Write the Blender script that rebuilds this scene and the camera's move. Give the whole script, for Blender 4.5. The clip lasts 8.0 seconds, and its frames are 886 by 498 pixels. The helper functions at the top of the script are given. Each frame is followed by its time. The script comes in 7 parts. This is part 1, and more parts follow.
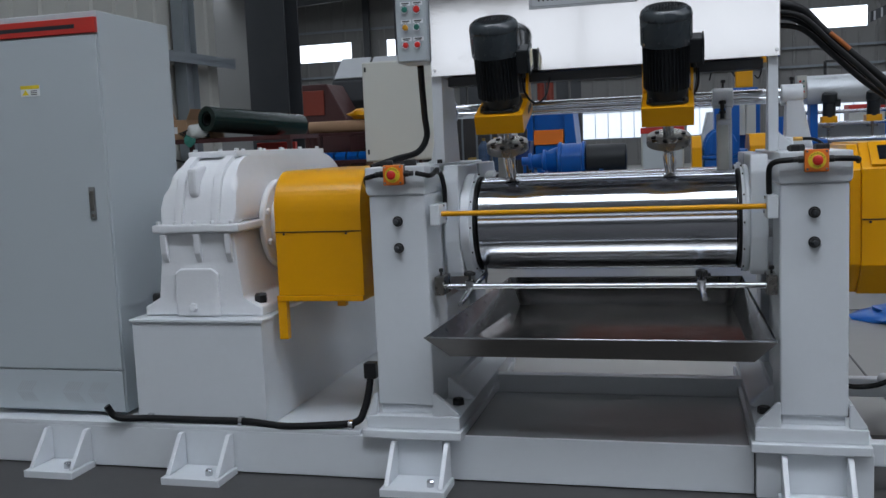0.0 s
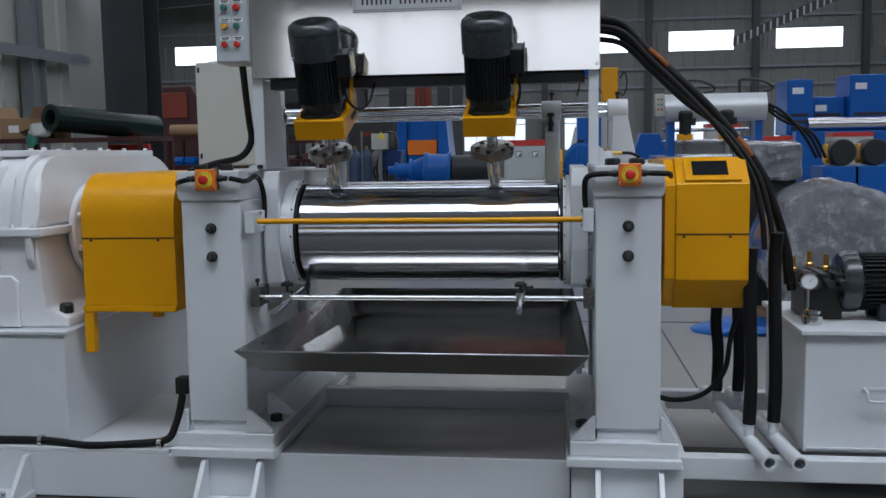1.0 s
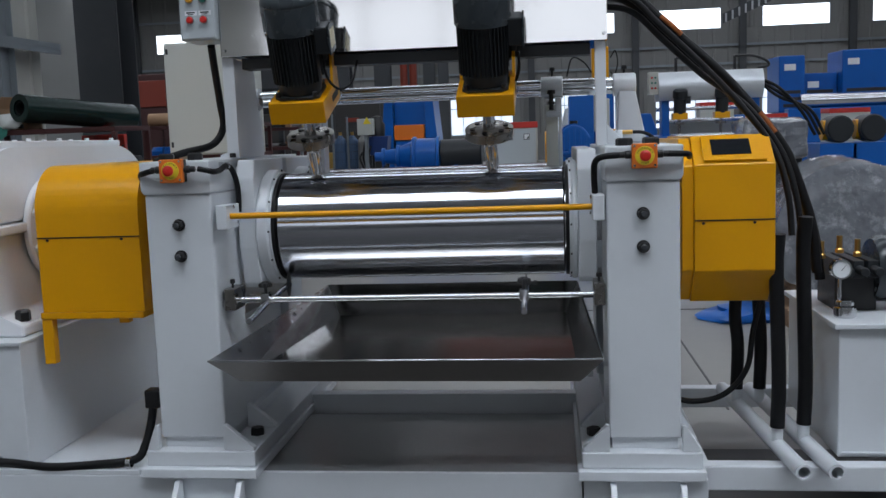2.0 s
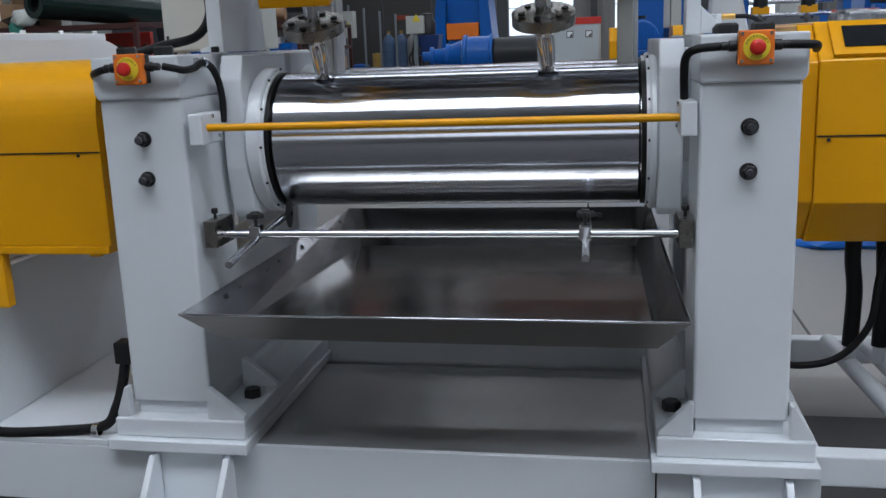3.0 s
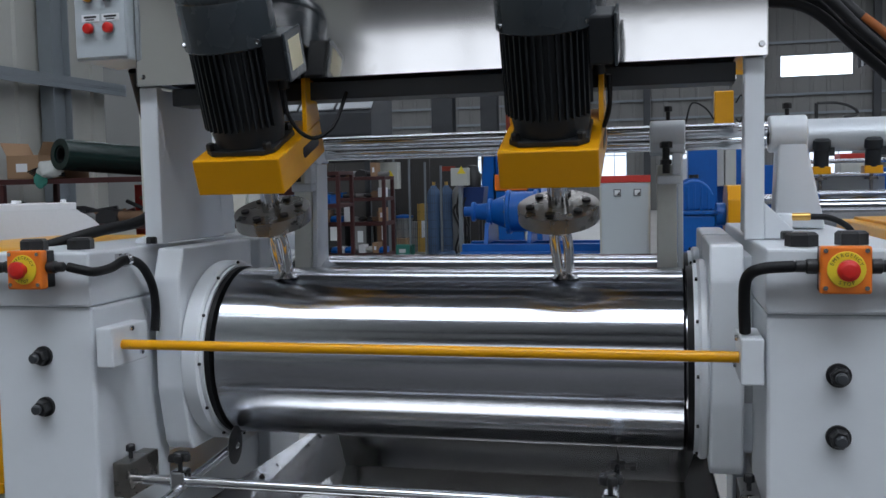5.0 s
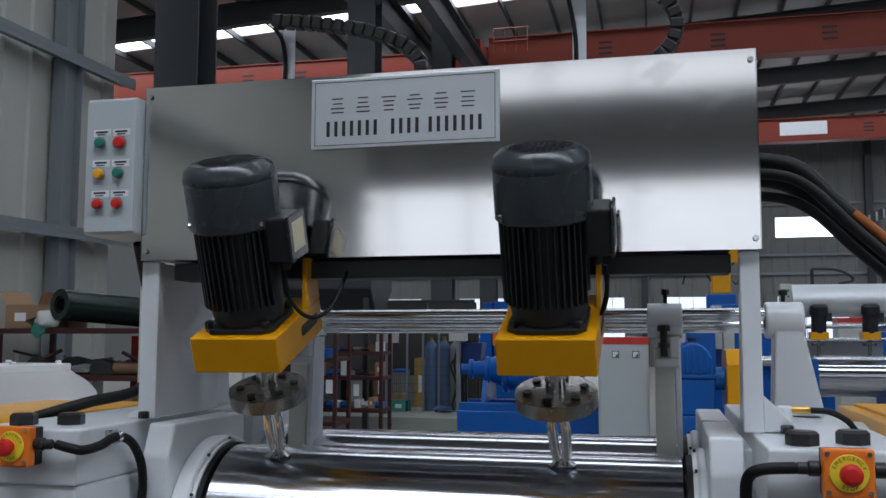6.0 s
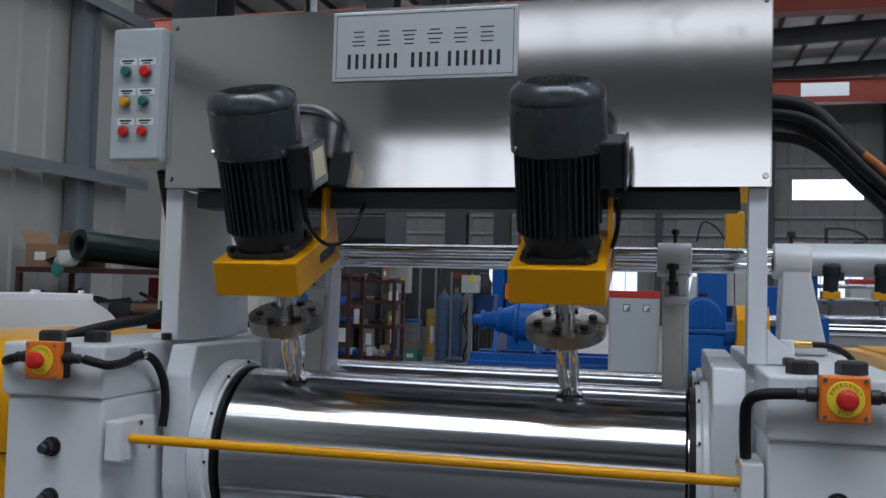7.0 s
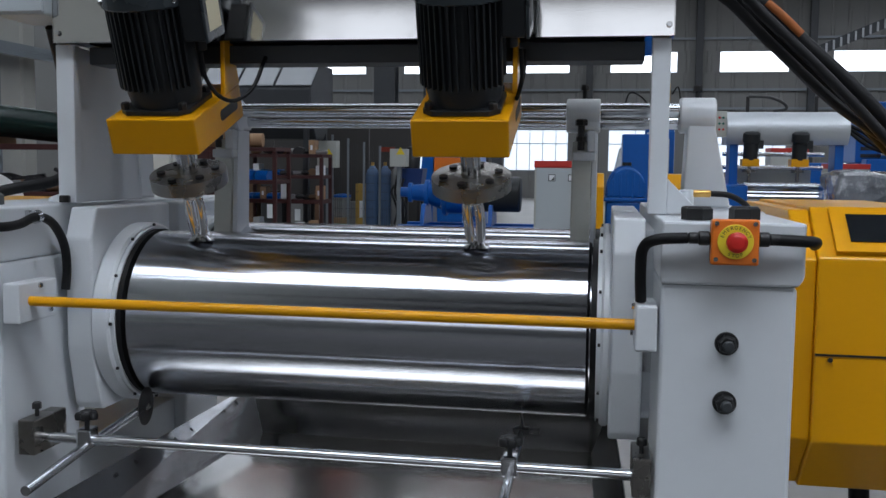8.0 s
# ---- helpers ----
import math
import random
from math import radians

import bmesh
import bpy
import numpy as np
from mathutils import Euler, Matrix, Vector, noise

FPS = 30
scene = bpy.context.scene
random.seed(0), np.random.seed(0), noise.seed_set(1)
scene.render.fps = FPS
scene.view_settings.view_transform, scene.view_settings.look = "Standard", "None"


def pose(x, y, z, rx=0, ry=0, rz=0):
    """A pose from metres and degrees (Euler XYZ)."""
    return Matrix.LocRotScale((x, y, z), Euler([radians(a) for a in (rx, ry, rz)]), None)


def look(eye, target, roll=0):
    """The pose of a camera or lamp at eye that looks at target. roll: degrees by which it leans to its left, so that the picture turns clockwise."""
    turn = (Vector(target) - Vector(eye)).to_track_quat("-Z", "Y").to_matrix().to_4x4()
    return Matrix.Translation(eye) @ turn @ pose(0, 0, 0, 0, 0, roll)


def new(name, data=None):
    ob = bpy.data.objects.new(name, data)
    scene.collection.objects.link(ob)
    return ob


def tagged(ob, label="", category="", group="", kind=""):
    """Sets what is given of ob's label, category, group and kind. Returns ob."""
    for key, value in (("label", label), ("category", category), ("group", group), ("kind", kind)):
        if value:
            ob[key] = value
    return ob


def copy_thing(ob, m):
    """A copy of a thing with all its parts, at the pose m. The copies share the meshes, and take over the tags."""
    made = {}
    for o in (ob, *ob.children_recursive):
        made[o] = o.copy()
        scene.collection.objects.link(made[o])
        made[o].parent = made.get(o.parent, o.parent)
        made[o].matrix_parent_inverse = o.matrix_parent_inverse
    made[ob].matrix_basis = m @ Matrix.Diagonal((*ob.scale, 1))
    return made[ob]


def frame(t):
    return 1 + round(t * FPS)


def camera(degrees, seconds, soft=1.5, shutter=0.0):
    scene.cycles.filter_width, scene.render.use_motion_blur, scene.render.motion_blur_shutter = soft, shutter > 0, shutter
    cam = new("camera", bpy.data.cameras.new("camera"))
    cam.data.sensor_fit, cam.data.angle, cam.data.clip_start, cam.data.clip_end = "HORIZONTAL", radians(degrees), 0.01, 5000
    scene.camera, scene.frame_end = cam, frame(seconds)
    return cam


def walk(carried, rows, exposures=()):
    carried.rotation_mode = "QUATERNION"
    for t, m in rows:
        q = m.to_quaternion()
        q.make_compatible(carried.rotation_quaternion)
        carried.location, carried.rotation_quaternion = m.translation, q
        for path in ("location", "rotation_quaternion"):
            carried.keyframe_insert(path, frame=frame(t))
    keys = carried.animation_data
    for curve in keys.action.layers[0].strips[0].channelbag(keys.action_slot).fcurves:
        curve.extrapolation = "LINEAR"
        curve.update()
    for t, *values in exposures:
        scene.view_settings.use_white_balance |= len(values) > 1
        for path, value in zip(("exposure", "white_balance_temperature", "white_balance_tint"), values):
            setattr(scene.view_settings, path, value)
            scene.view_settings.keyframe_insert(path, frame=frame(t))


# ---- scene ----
cam = camera(50.9, 8.0)
PATH = [
    (0, (0.087, 0.142, 1.487), (-0.41, 2.067, 1.273), -2.4),
    (0.5, (0.245, 0.244, 1.486), (-0.154, 2.195, 1.302), -1.4),
    (1, (0.343, 0.322, 1.469), (0.088, 2.295, 1.268), -0.9),
    (1.2, (0.365, 0.372, 1.464), (0.112, 2.344, 1.254), -1.0),
    (2.3, (0.253, 0.953, 1.461), (0.017, 2.923, 1.213), -2.5),
    (2.5, (0.273, 1.16, 1.444), (-0.012, 3.121, 1.175), -2.5),
    (3, (0.238, 1.52, 1.421), (-0.116, 3.441, 0.989), -2.2),
    (3.5, (0.215, 1.847, 1.412), (-0.118, 3.742, 0.865), -2.5),
    (4, (0.31, 2.128, 1.446), (-0.164, 4.013, 0.977), -3.5),
    (4.5, (0.31, 2.221, 1.509), (-0.202, 4.136, 1.241), -2.0),
    (4.7, (0.288, 2.235, 1.521), (-0.202, 4.162, 1.307), -1.6),
    (5.8, (0.279, 2.235, 1.619), (-0.168, 4.18, 1.749), -0.3),
    (6, (0.285, 2.233, 1.623), (-0.172, 4.171, 1.815), 0.1),
    (6.5, (0.286, 2.172, 1.624), (-0.192, 4.091, 1.923), 1.2),
    (7, (0.295, 2.178, 1.56), (-0.191, 4.115, 1.656), 1.5),
    (7.5, (0.336, 2.197, 1.522), (-0.093, 4.149, 1.445), 1.2),
    (8, (0.357, 2.208, 1.509), (0.017, 4.172, 1.344), 0.7),
]
walk(cam, [(t, look(eye, target, roll)) for t, eye, target, roll in PATH],
     exposures=((0, 0.0), (2.5, 0.08), (3, 0.25), (3.5, 0.32), (4, 0.38), (4.5, 0.36), (5.3, 0.1), (6, 0.0), (8, 0.05)))

# the light is daylight from roof lights and windows
LIGHT_ROOF, LIGHT_ROOF_FAR, LIGHT_WINDOW, LIGHT_REAR = 9.2, 5.6, 2.6, 1.2
world = bpy.data.worlds.new("sky")
scene.world = world
world.use_nodes = True
sky = world.node_tree.nodes.new("ShaderNodeTexSky")
sky.sky_type, sky.sun_disc, sky.sun_elevation, sky.sun_rotation = "NISHITA", False, radians(45), radians(200)
world.node_tree.links.new(sky.outputs[0], world.node_tree.nodes["Background"].inputs[0])
world.node_tree.nodes["Background"].inputs[1].default_value = 0.1

# ---------------------------------------------------------------- materials


def material(name, colour, rough=0.5, metal=0.0, vary=0.12, scale=6.0, bump=0.02, grain=60.0, dirt=0.0, dirt_colour=(0.12, 0.10, 0.08), coat=0.0, stretch=None, by_object=0.0, brushed=None, even=False, spec=0.5):
    """A surface with broad and fine variation of colour, gloss and relief, and dirt patches of their own shape."""
    m = bpy.data.materials.new(name)
    m.use_nodes = True
    n, l = m.node_tree.nodes, m.node_tree.links
    b = n["Principled BSDF"]
    b.inputs["Metallic"].default_value = metal
    b.inputs["Coat Weight"].default_value = coat
    b.inputs["Coat Roughness"].default_value = 0.12
    b.inputs["Specular IOR Level"].default_value = spec
    if brushed:
        # grinding marks: gloss is drawn out across them
        tangent = n.new("ShaderNodeTangent")
        tangent.direction_type, tangent.axis = "RADIAL", brushed[0]
        l.new(tangent.outputs[0], b.inputs["Tangent"])
        b.inputs["Anisotropic"].default_value, b.inputs["Anisotropic Rotation"].default_value = brushed[1], brushed[2]
    pos = n.new("ShaderNodeTexCoord")
    place = n.new("ShaderNodeMapping")
    l.new(pos.outputs["Object"], place.inputs["Vector"])
    if stretch:
        place.inputs["Scale"].default_value = stretch
    broad = n.new("ShaderNodeTexNoise")
    broad.inputs["Scale"].default_value, broad.inputs["Detail"].default_value = scale, 5
    fine = n.new("ShaderNodeTexNoise")
    fine.inputs["Scale"].default_value, fine.inputs["Detail"].default_value = grain, 4
    for t in (broad, fine):
        l.new(place.outputs[0], t.inputs["Vector"])
    mix = n.new("ShaderNodeMixRGB")
    mix.inputs[1].default_value = (*[c * (1 - vary) for c in colour], 1)
    mix.inputs[2].default_value = (*[min(1, c * (1 + vary)) for c in colour], 1)
    add = n.new("ShaderNodeMath")
    add.operation, add.inputs[1].default_value = "MULTIPLY_ADD", 0.6
    half = n.new("ShaderNodeMath")
    half.operation, half.inputs[1].default_value = "MULTIPLY", 0.4
    l.new(fine.outputs[0], half.inputs[0])
    l.new(broad.outputs[0], add.inputs[0])
    l.new(half.outputs[0], add.inputs[2])
    l.new(add.outputs[0], mix.inputs[0])
    out = mix.outputs[0]
    if by_object:
        info = n.new("ShaderNodeObjectInfo")
        hsv = n.new("ShaderNodeHueSaturation")
        val = n.new("ShaderNodeMapRange")
        val.inputs[3].default_value, val.inputs[4].default_value = 1 - by_object, 1 + by_object
        l.new(info.outputs["Random"], val.inputs[0])
        l.new(val.outputs[0], hsv.inputs["Value"])
        l.new(out, hsv.inputs["Color"])
        out = hsv.outputs[0]
    if dirt:
        patch = n.new("ShaderNodeTexNoise")
        patch.inputs["Scale"].default_value, patch.inputs["Detail"].default_value, patch.inputs["Roughness"].default_value = scale * 0.7, 8, 0.7
        l.new(place.outputs[0], patch.inputs["Vector"])
        ramp = n.new("ShaderNodeMapRange")
        ramp.inputs[1].default_value, ramp.inputs[2].default_value, ramp.inputs[4].default_value = 0.52, 0.75, dirt
        l.new(patch.outputs[0], ramp.inputs[0])
        soil = n.new("ShaderNodeMixRGB")
        soil.inputs[2].default_value = (*dirt_colour, 1)
        l.new(ramp.outputs[0], soil.inputs[0])
        l.new(out, soil.inputs[1])
        out = soil.outputs[0]
    l.new(out, b.inputs["Base Color"])
    gloss = n.new("ShaderNodeMapRange")
    gloss.inputs[3].default_value, gloss.inputs[4].default_value = rough * (0.98 if even else 0.8), min(1, rough * (1.02 if even else 1.2))
    l.new(broad.outputs[0], gloss.inputs[0])
    l.new(gloss.outputs[0], b.inputs["Roughness"])
    if bump:
        bm_node = n.new("ShaderNodeBump")
        bm_node.inputs["Strength"].default_value, bm_node.inputs["Distance"].default_value = bump * 4, 0.004
        l.new(add.outputs[0], bm_node.inputs["Height"])
        l.new(bm_node.outputs[0], b.inputs["Normal"])
    return m


def glow(name, colour, strength):
    m = bpy.data.materials.new(name)
    m.use_nodes = True
    n, l = m.node_tree.nodes, m.node_tree.links
    b = n["Principled BSDF"]
    b.inputs["Base Color"].default_value = (*[0.8 * c for c in colour], 1)
    b.inputs["Emission Color"].default_value = (*colour, 1)
    b.inputs["Emission Strength"].default_value = strength
    return m


WHITE = material("white machine paint", (0.66, 0.69, 0.72), 0.32, vary=0.04, scale=3, bump=0.025, grain=35, dirt=0.10, dirt_colour=(0.36, 0.36, 0.35), coat=0.15)
WHITE_CAST = material("white painted casting", (0.74, 0.75, 0.77), 0.35, vary=0.05, scale=5, bump=0.12, grain=45, dirt=0.12, dirt_colour=(0.4, 0.4, 0.4), coat=0.2)
GREY_CABINET = material("pale grey powder coat", (0.46, 0.505, 0.53), 0.45, vary=0.03, scale=2, bump=0.03, grain=180)
BEIGE_BOX = material("warm grey powder coat", (0.50, 0.51, 0.47), 0.45, vary=0.04, scale=3, bump=0.03, grain=160)
YELLOW = material("yellow enamel", (0.76, 0.345, 0.0015), 0.30, vary=0.06, scale=4, bump=0.05, grain=70, dirt=0.10, dirt_colour=(0.35, 0.17, 0.01), coat=0.1, spec=0.35)
CHROME = material("ground chilled roll steel", (0.58, 0.60, 0.645), 0.18, 1.0, vary=0.02, scale=2, bump=0.0, grain=40, brushed=("X", 0.97, 0.25), even=True)
BRIGHT = material("bright turned steel", (0.60, 0.61, 0.63), 0.16, 1.0, vary=0.06, scale=9, bump=0.01, grain=90)
POLISHED = material("polished steel finger", (0.82, 0.82, 0.83), 0.06, 1.0, vary=0.03, bump=0.0)
STAINLESS = material("brushed stainless sheet", (0.62, 0.615, 0.61), 0.085, 1.0, vary=0.05, scale=2.2, bump=0.003, grain=12, dirt=0.22, dirt_colour=(0.72, 0.72, 0.70))


def smudged(m, scale, least, rough):
    """Finger marks and wiped patches: dull spots with shapes of their own."""
    n, l = m.node_tree.nodes, m.node_tree.links
    b = n["Principled BSDF"]
    pos = n.new("ShaderNodeTexCoord")
    spots = n.new("ShaderNodeTexNoise")
    spots.inputs["Scale"].default_value, spots.inputs["Detail"].default_value, spots.inputs["Distortion"].default_value = scale, 3, 0.6
    ramp = n.new("ShaderNodeMapRange")
    ramp.inputs[1].default_value, ramp.inputs[2].default_value = least, least + 0.22
    l.new(pos.outputs["Object"], spots.inputs["Vector"])
    l.new(spots.outputs[0], ramp.inputs[0])
    mix = n.new("ShaderNodeMix")
    l.new(ramp.outputs[0], mix.inputs[0])
    if b.inputs["Roughness"].links:
        l.new(b.inputs["Roughness"].links[0].from_socket, mix.inputs[2])
    else:
        mix.inputs[2].default_value = b.inputs["Roughness"].default_value
    mix.inputs[3].default_value = rough
    l.new(mix.outputs[0], b.inputs["Roughness"])


smudged(STAINLESS, 9, 0.60, 0.17)
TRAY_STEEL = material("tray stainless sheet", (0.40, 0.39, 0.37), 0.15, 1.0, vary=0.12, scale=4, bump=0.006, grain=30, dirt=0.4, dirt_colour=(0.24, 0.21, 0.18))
# the dark floor's reflection in the tray front is put into this colour
TRAY_FRONT = material("tray sheet darkened by floor reflection", (0.17, 0.155, 0.14), 0.34, 0.8, vary=0.15, scale=5, bump=0.02, grain=40, dirt=0.3)
ROD = material("smooth drawn rod", (0.66, 0.67, 0.69), 0.13, 1.0, vary=0.02, scale=3, bump=0.0, even=True)
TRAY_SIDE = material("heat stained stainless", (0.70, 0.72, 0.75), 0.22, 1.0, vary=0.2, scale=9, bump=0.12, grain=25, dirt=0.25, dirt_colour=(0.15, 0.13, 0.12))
FLANGE = material("machined flange steel", (0.30, 0.285, 0.265), 0.28, 1.0, vary=0.12, scale=20, bump=0.05, grain=150, dirt=0.3)
MOTOR = material("charcoal motor paint", (0.020, 0.023, 0.026), 0.42, vary=0.15, scale=10, bump=0.05, grain=120, spec=0.35)
MOTOR_CAP = material("charcoal gloss cowl", (0.032, 0.041, 0.048), 0.27, vary=0.1, scale=10, bump=0.03, grain=120, coat=0.2)
BLACK = material("black oxide steel", (0.010, 0.010, 0.011), 0.42, vary=0.2, scale=30, bump=0.05, grain=200)
RUBBER = material("black hose rubber", (0.007, 0.007, 0.008), 0.5, vary=0.3, scale=14, bump=0.08, grain=120, spec=0.25)
DECK = material("grey painted deck plate", (0.27, 0.28, 0.29), 0.20, vary=0.08, scale=3, bump=0.04, grain=60, dirt=0.25, dirt_colour=(0.17, 0.17, 0.17))
RED = material("red plastic", (0.62, 0.02, 0.015), 0.3, vary=0.05, bump=0.0)
ORANGE = material("orange plastic box", (0.80, 0.19, 0.015), 0.4, vary=0.05, bump=0.02, grain=200)
GREEN = material("green plastic", (0.02, 0.17, 0.13), 0.3, vary=0.05, bump=0.0)
AMBER = material("amber plastic", (0.75, 0.36, 0.02), 0.3, vary=0.05, bump=0.0)
LABEL_YELLOW = material("yellow label", (0.80, 0.62, 0.03), 0.5, vary=0.05, bump=0.0)
CREAM = material("cream label", (0.72, 0.66, 0.46), 0.5, vary=0.08, bump=0.0)
PAPER = material("white label", (0.78, 0.80, 0.82), 0.5, vary=0.05, bump=0.0)
INK = material("dark print", (0.02, 0.02, 0.025), 0.5, vary=0.05, bump=0.0)
PLATE = material("satin aluminium plate", (0.62, 0.65, 0.68), 0.45, 0.7, vary=0.05, scale=5, bump=0.02, grain=140)
SCREEN = material("dark glass screen", (0.012, 0.014, 0.017), 0.12, vary=0.1, bump=0.0)
BRASS = material("brass fitting", (0.66, 0.40, 0.12), 0.3, 1.0, vary=0.1, bump=0.02)
RED_BAND = material("red enamel band", (0.55, 0.035, 0.025), 0.4, vary=0.06, bump=0.03, dirt=0.1)
CONCRETE = material("worn grey shop floor", (0.27, 0.262, 0.245), 0.33, vary=0.14, scale=0.5, bump=0.05, grain=9, dirt=0.5, dirt_colour=(0.20, 0.195, 0.185))
SHADE_FLOOR = material("dark floor with shade in its colour", (0.055, 0.053, 0.052), 0.5, vary=0.2, scale=1.2, bump=0.06, grain=22, dirt=0.35, dirt_colour=(0.10, 0.095, 0.09))
CLADDING = material("grey white profiled sheet", (0.45, 0.45, 0.415), 0.5, vary=0.06, scale=0.6, bump=0.01, grain=20, dirt=0.25, dirt_colour=(0.30, 0.30, 0.28))
WALL_GREY = material("grey profiled wall sheet", (0.17, 0.17, 0.165), 0.6, vary=0.08, scale=0.3, bump=0.01, grain=8)
STEEL_DARK = material("dark grey structural steel", (0.034, 0.038, 0.043), 0.5, vary=0.15, scale=1.2, bump=0.03, grain=30, dirt=0.3, dirt_colour=(0.08, 0.08, 0.08))
STEEL_GREY = material("galvanised girt steel", (0.20, 0.225, 0.245), 0.45, vary=0.1, scale=2, bump=0.02, grain=40)
ROOF = material("foil faced roof lining", (0.36, 0.36, 0.35), 0.40, 0.35, vary=0.2, scale=0.5, bump=0.25, grain=2.5)
CRANE_RED = material("orange red crane paint", (0.22, 0.030, 0.013), 0.45, vary=0.1, scale=0.5, bump=0.02, grain=10, dirt=0.2, dirt_colour=(0.25, 0.05, 0.03))
BLUE = material("blue machine enamel", (0.004, 0.105, 0.42), 0.32, vary=0.15, scale=2, bump=0.05, grain=30, dirt=0.25, dirt_colour=(0.02, 0.05, 0.13), spec=0.35)
RUST_SHELF = material("dark red shelf steel", (0.055, 0.014, 0.013), 0.55, vary=0.2, scale=5, bump=0.04)
CARD = material("brown cardboard", (0.34, 0.21, 0.12), 0.8, vary=0.1, scale=4, bump=0.05, by_object=0.2)
GREEN_TUBE = material("dark green rubber sheet roll", (0.005, 0.020, 0.017), 0.24, vary=0.15, scale=5, bump=0.04)
WRAP = material("clear film over dark machine", (0.16, 0.17, 0.19), 0.18, vary=0.6, scale=9, bump=0.9, grain=16, dirt=0.75, dirt_colour=(0.62, 0.64, 0.67), coat=0.9)
CABLE_GREY = material("grey sleeve", (0.42, 0.44, 0.46), 0.5, vary=0.1, bump=0.02)
DAY_ROOF = glow("translucent roof light in daylight", (0.88, 0.95, 1.06), LIGHT_ROOF)
# far strips glow weaker than the near one, to soften their reflections
DAY_ROOF_FAR = glow("dimmed far roof light in daylight", (0.88, 0.95, 1.06), LIGHT_ROOF_FAR)
DAY_WINDOW = glow("window pane in daylight", (0.90, 0.96, 1.06), LIGHT_WINDOW)
DAY_LOW = glow("shaded low window pane", (0.85, 0.95, 1.08), 0.9)
DAY_REAR = glow("tall window pane in daylight", (0.91, 0.96, 1.05), LIGHT_REAR)

# ---------------------------------------------------------------- mesh helpers

ORIGIN = {}


def thing(name, at, label, category, group="", kind=""):
    """An Empty at the base of a thing; its parts are written in world places and hung under it."""
    ob = new(name)
    ob.empty_display_size = 0.1
    ob.location = at
    ORIGIN[ob.name] = Vector(at)
    return tagged(ob, label, category, group, kind)


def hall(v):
    """Shifts and raises far things, more with distance, to fit the camera's view."""
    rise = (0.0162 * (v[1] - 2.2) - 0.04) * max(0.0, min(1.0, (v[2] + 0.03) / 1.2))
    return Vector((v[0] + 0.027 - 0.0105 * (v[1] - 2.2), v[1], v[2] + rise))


def part(name, bm, mat, parent=None, label="", at=None):
    """Links bm as one mesh object; under parent when given."""
    me = bpy.data.meshes.new(name)
    base = ORIGIN[parent.name] if parent else Vector(at or (0, 0, 0))
    # far or high meshes take the shift that fits the camera's view
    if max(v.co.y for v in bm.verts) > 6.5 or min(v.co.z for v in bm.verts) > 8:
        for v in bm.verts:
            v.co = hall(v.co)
    bm.transform(Matrix.Translation(-base))
    bmesh.ops.recalc_face_normals(bm, faces=bm.faces)
    for e in bm.edges:
        if len(e.link_faces) == 2 and (e.link_faces[0].smooth != e.link_faces[1].smooth or e.calc_face_angle(0) > 0.75):
            e.smooth = False
    bm.to_mesh(me)
    bm.free()
    me.materials.append(mat)
    ob = new(name, me)
    if parent:
        ob.parent = parent
    else:
        ob.location = base
    ORIGIN[ob.name] = base
    if label:
        ob["label"] = label
    return ob


def solo(name, bm, mat, label, category, group="", kind="", at=(0, 0, 0)):
    """A top-level thing that is one mesh."""
    return tagged(part(name, bm, mat, None, "", at), label, category, group, kind)


def B():
    return bmesh.new()


def box(bm, x0, x1, y0, y1, z0, z1, bev=0.0):
    v = [bm.verts.new((x, y, z)) for z in (z0, z1) for y in (y0, y1) for x in (x0, x1)]
    f = [bm.faces.new([v[i] for i in q]) for q in ((0, 2, 3, 1), (4, 5, 7, 6), (0, 1, 5, 4), (2, 6, 7, 3), (0, 4, 6, 2), (1, 3, 7, 5))]
    if bev:
        edges = list({e for q in f for e in q.edges})
        bmesh.ops.bevel(bm, geom=edges, offset=bev, segments=2, profile=0.5, affect="EDGES")
    return bm


def prism(bm, pts, axis, a0, a1, bev=0.0):
    """A flat outline drawn out along an axis: x takes (y, z), y takes (x, z), z takes (x, y)."""
    def at(p, a):
        return {"x": (a, p[0], p[1]), "y": (p[0], a, p[1]), "z": (p[0], p[1], a)}[axis]
    lo, hi = [bm.verts.new(at(p, a0)) for p in pts], [bm.verts.new(at(p, a1)) for p in pts]
    f = [bm.faces.new(lo), bm.faces.new(hi[::-1])]
    k = len(pts)
    f += [bm.faces.new((lo[i], hi[i], hi[(i + 1) % k], lo[(i + 1) % k])) for i in range(k)]
    if bev:
        edges = list({e for q in f for e in q.edges})
        bmesh.ops.bevel(bm, geom=edges, offset=bev, segments=2, profile=0.5, affect="EDGES")
    return bm


def frame_of(d):
    d = Vector(d).normalized()
    u = d.orthogonal().normalized()
    return u, d.cross(u)


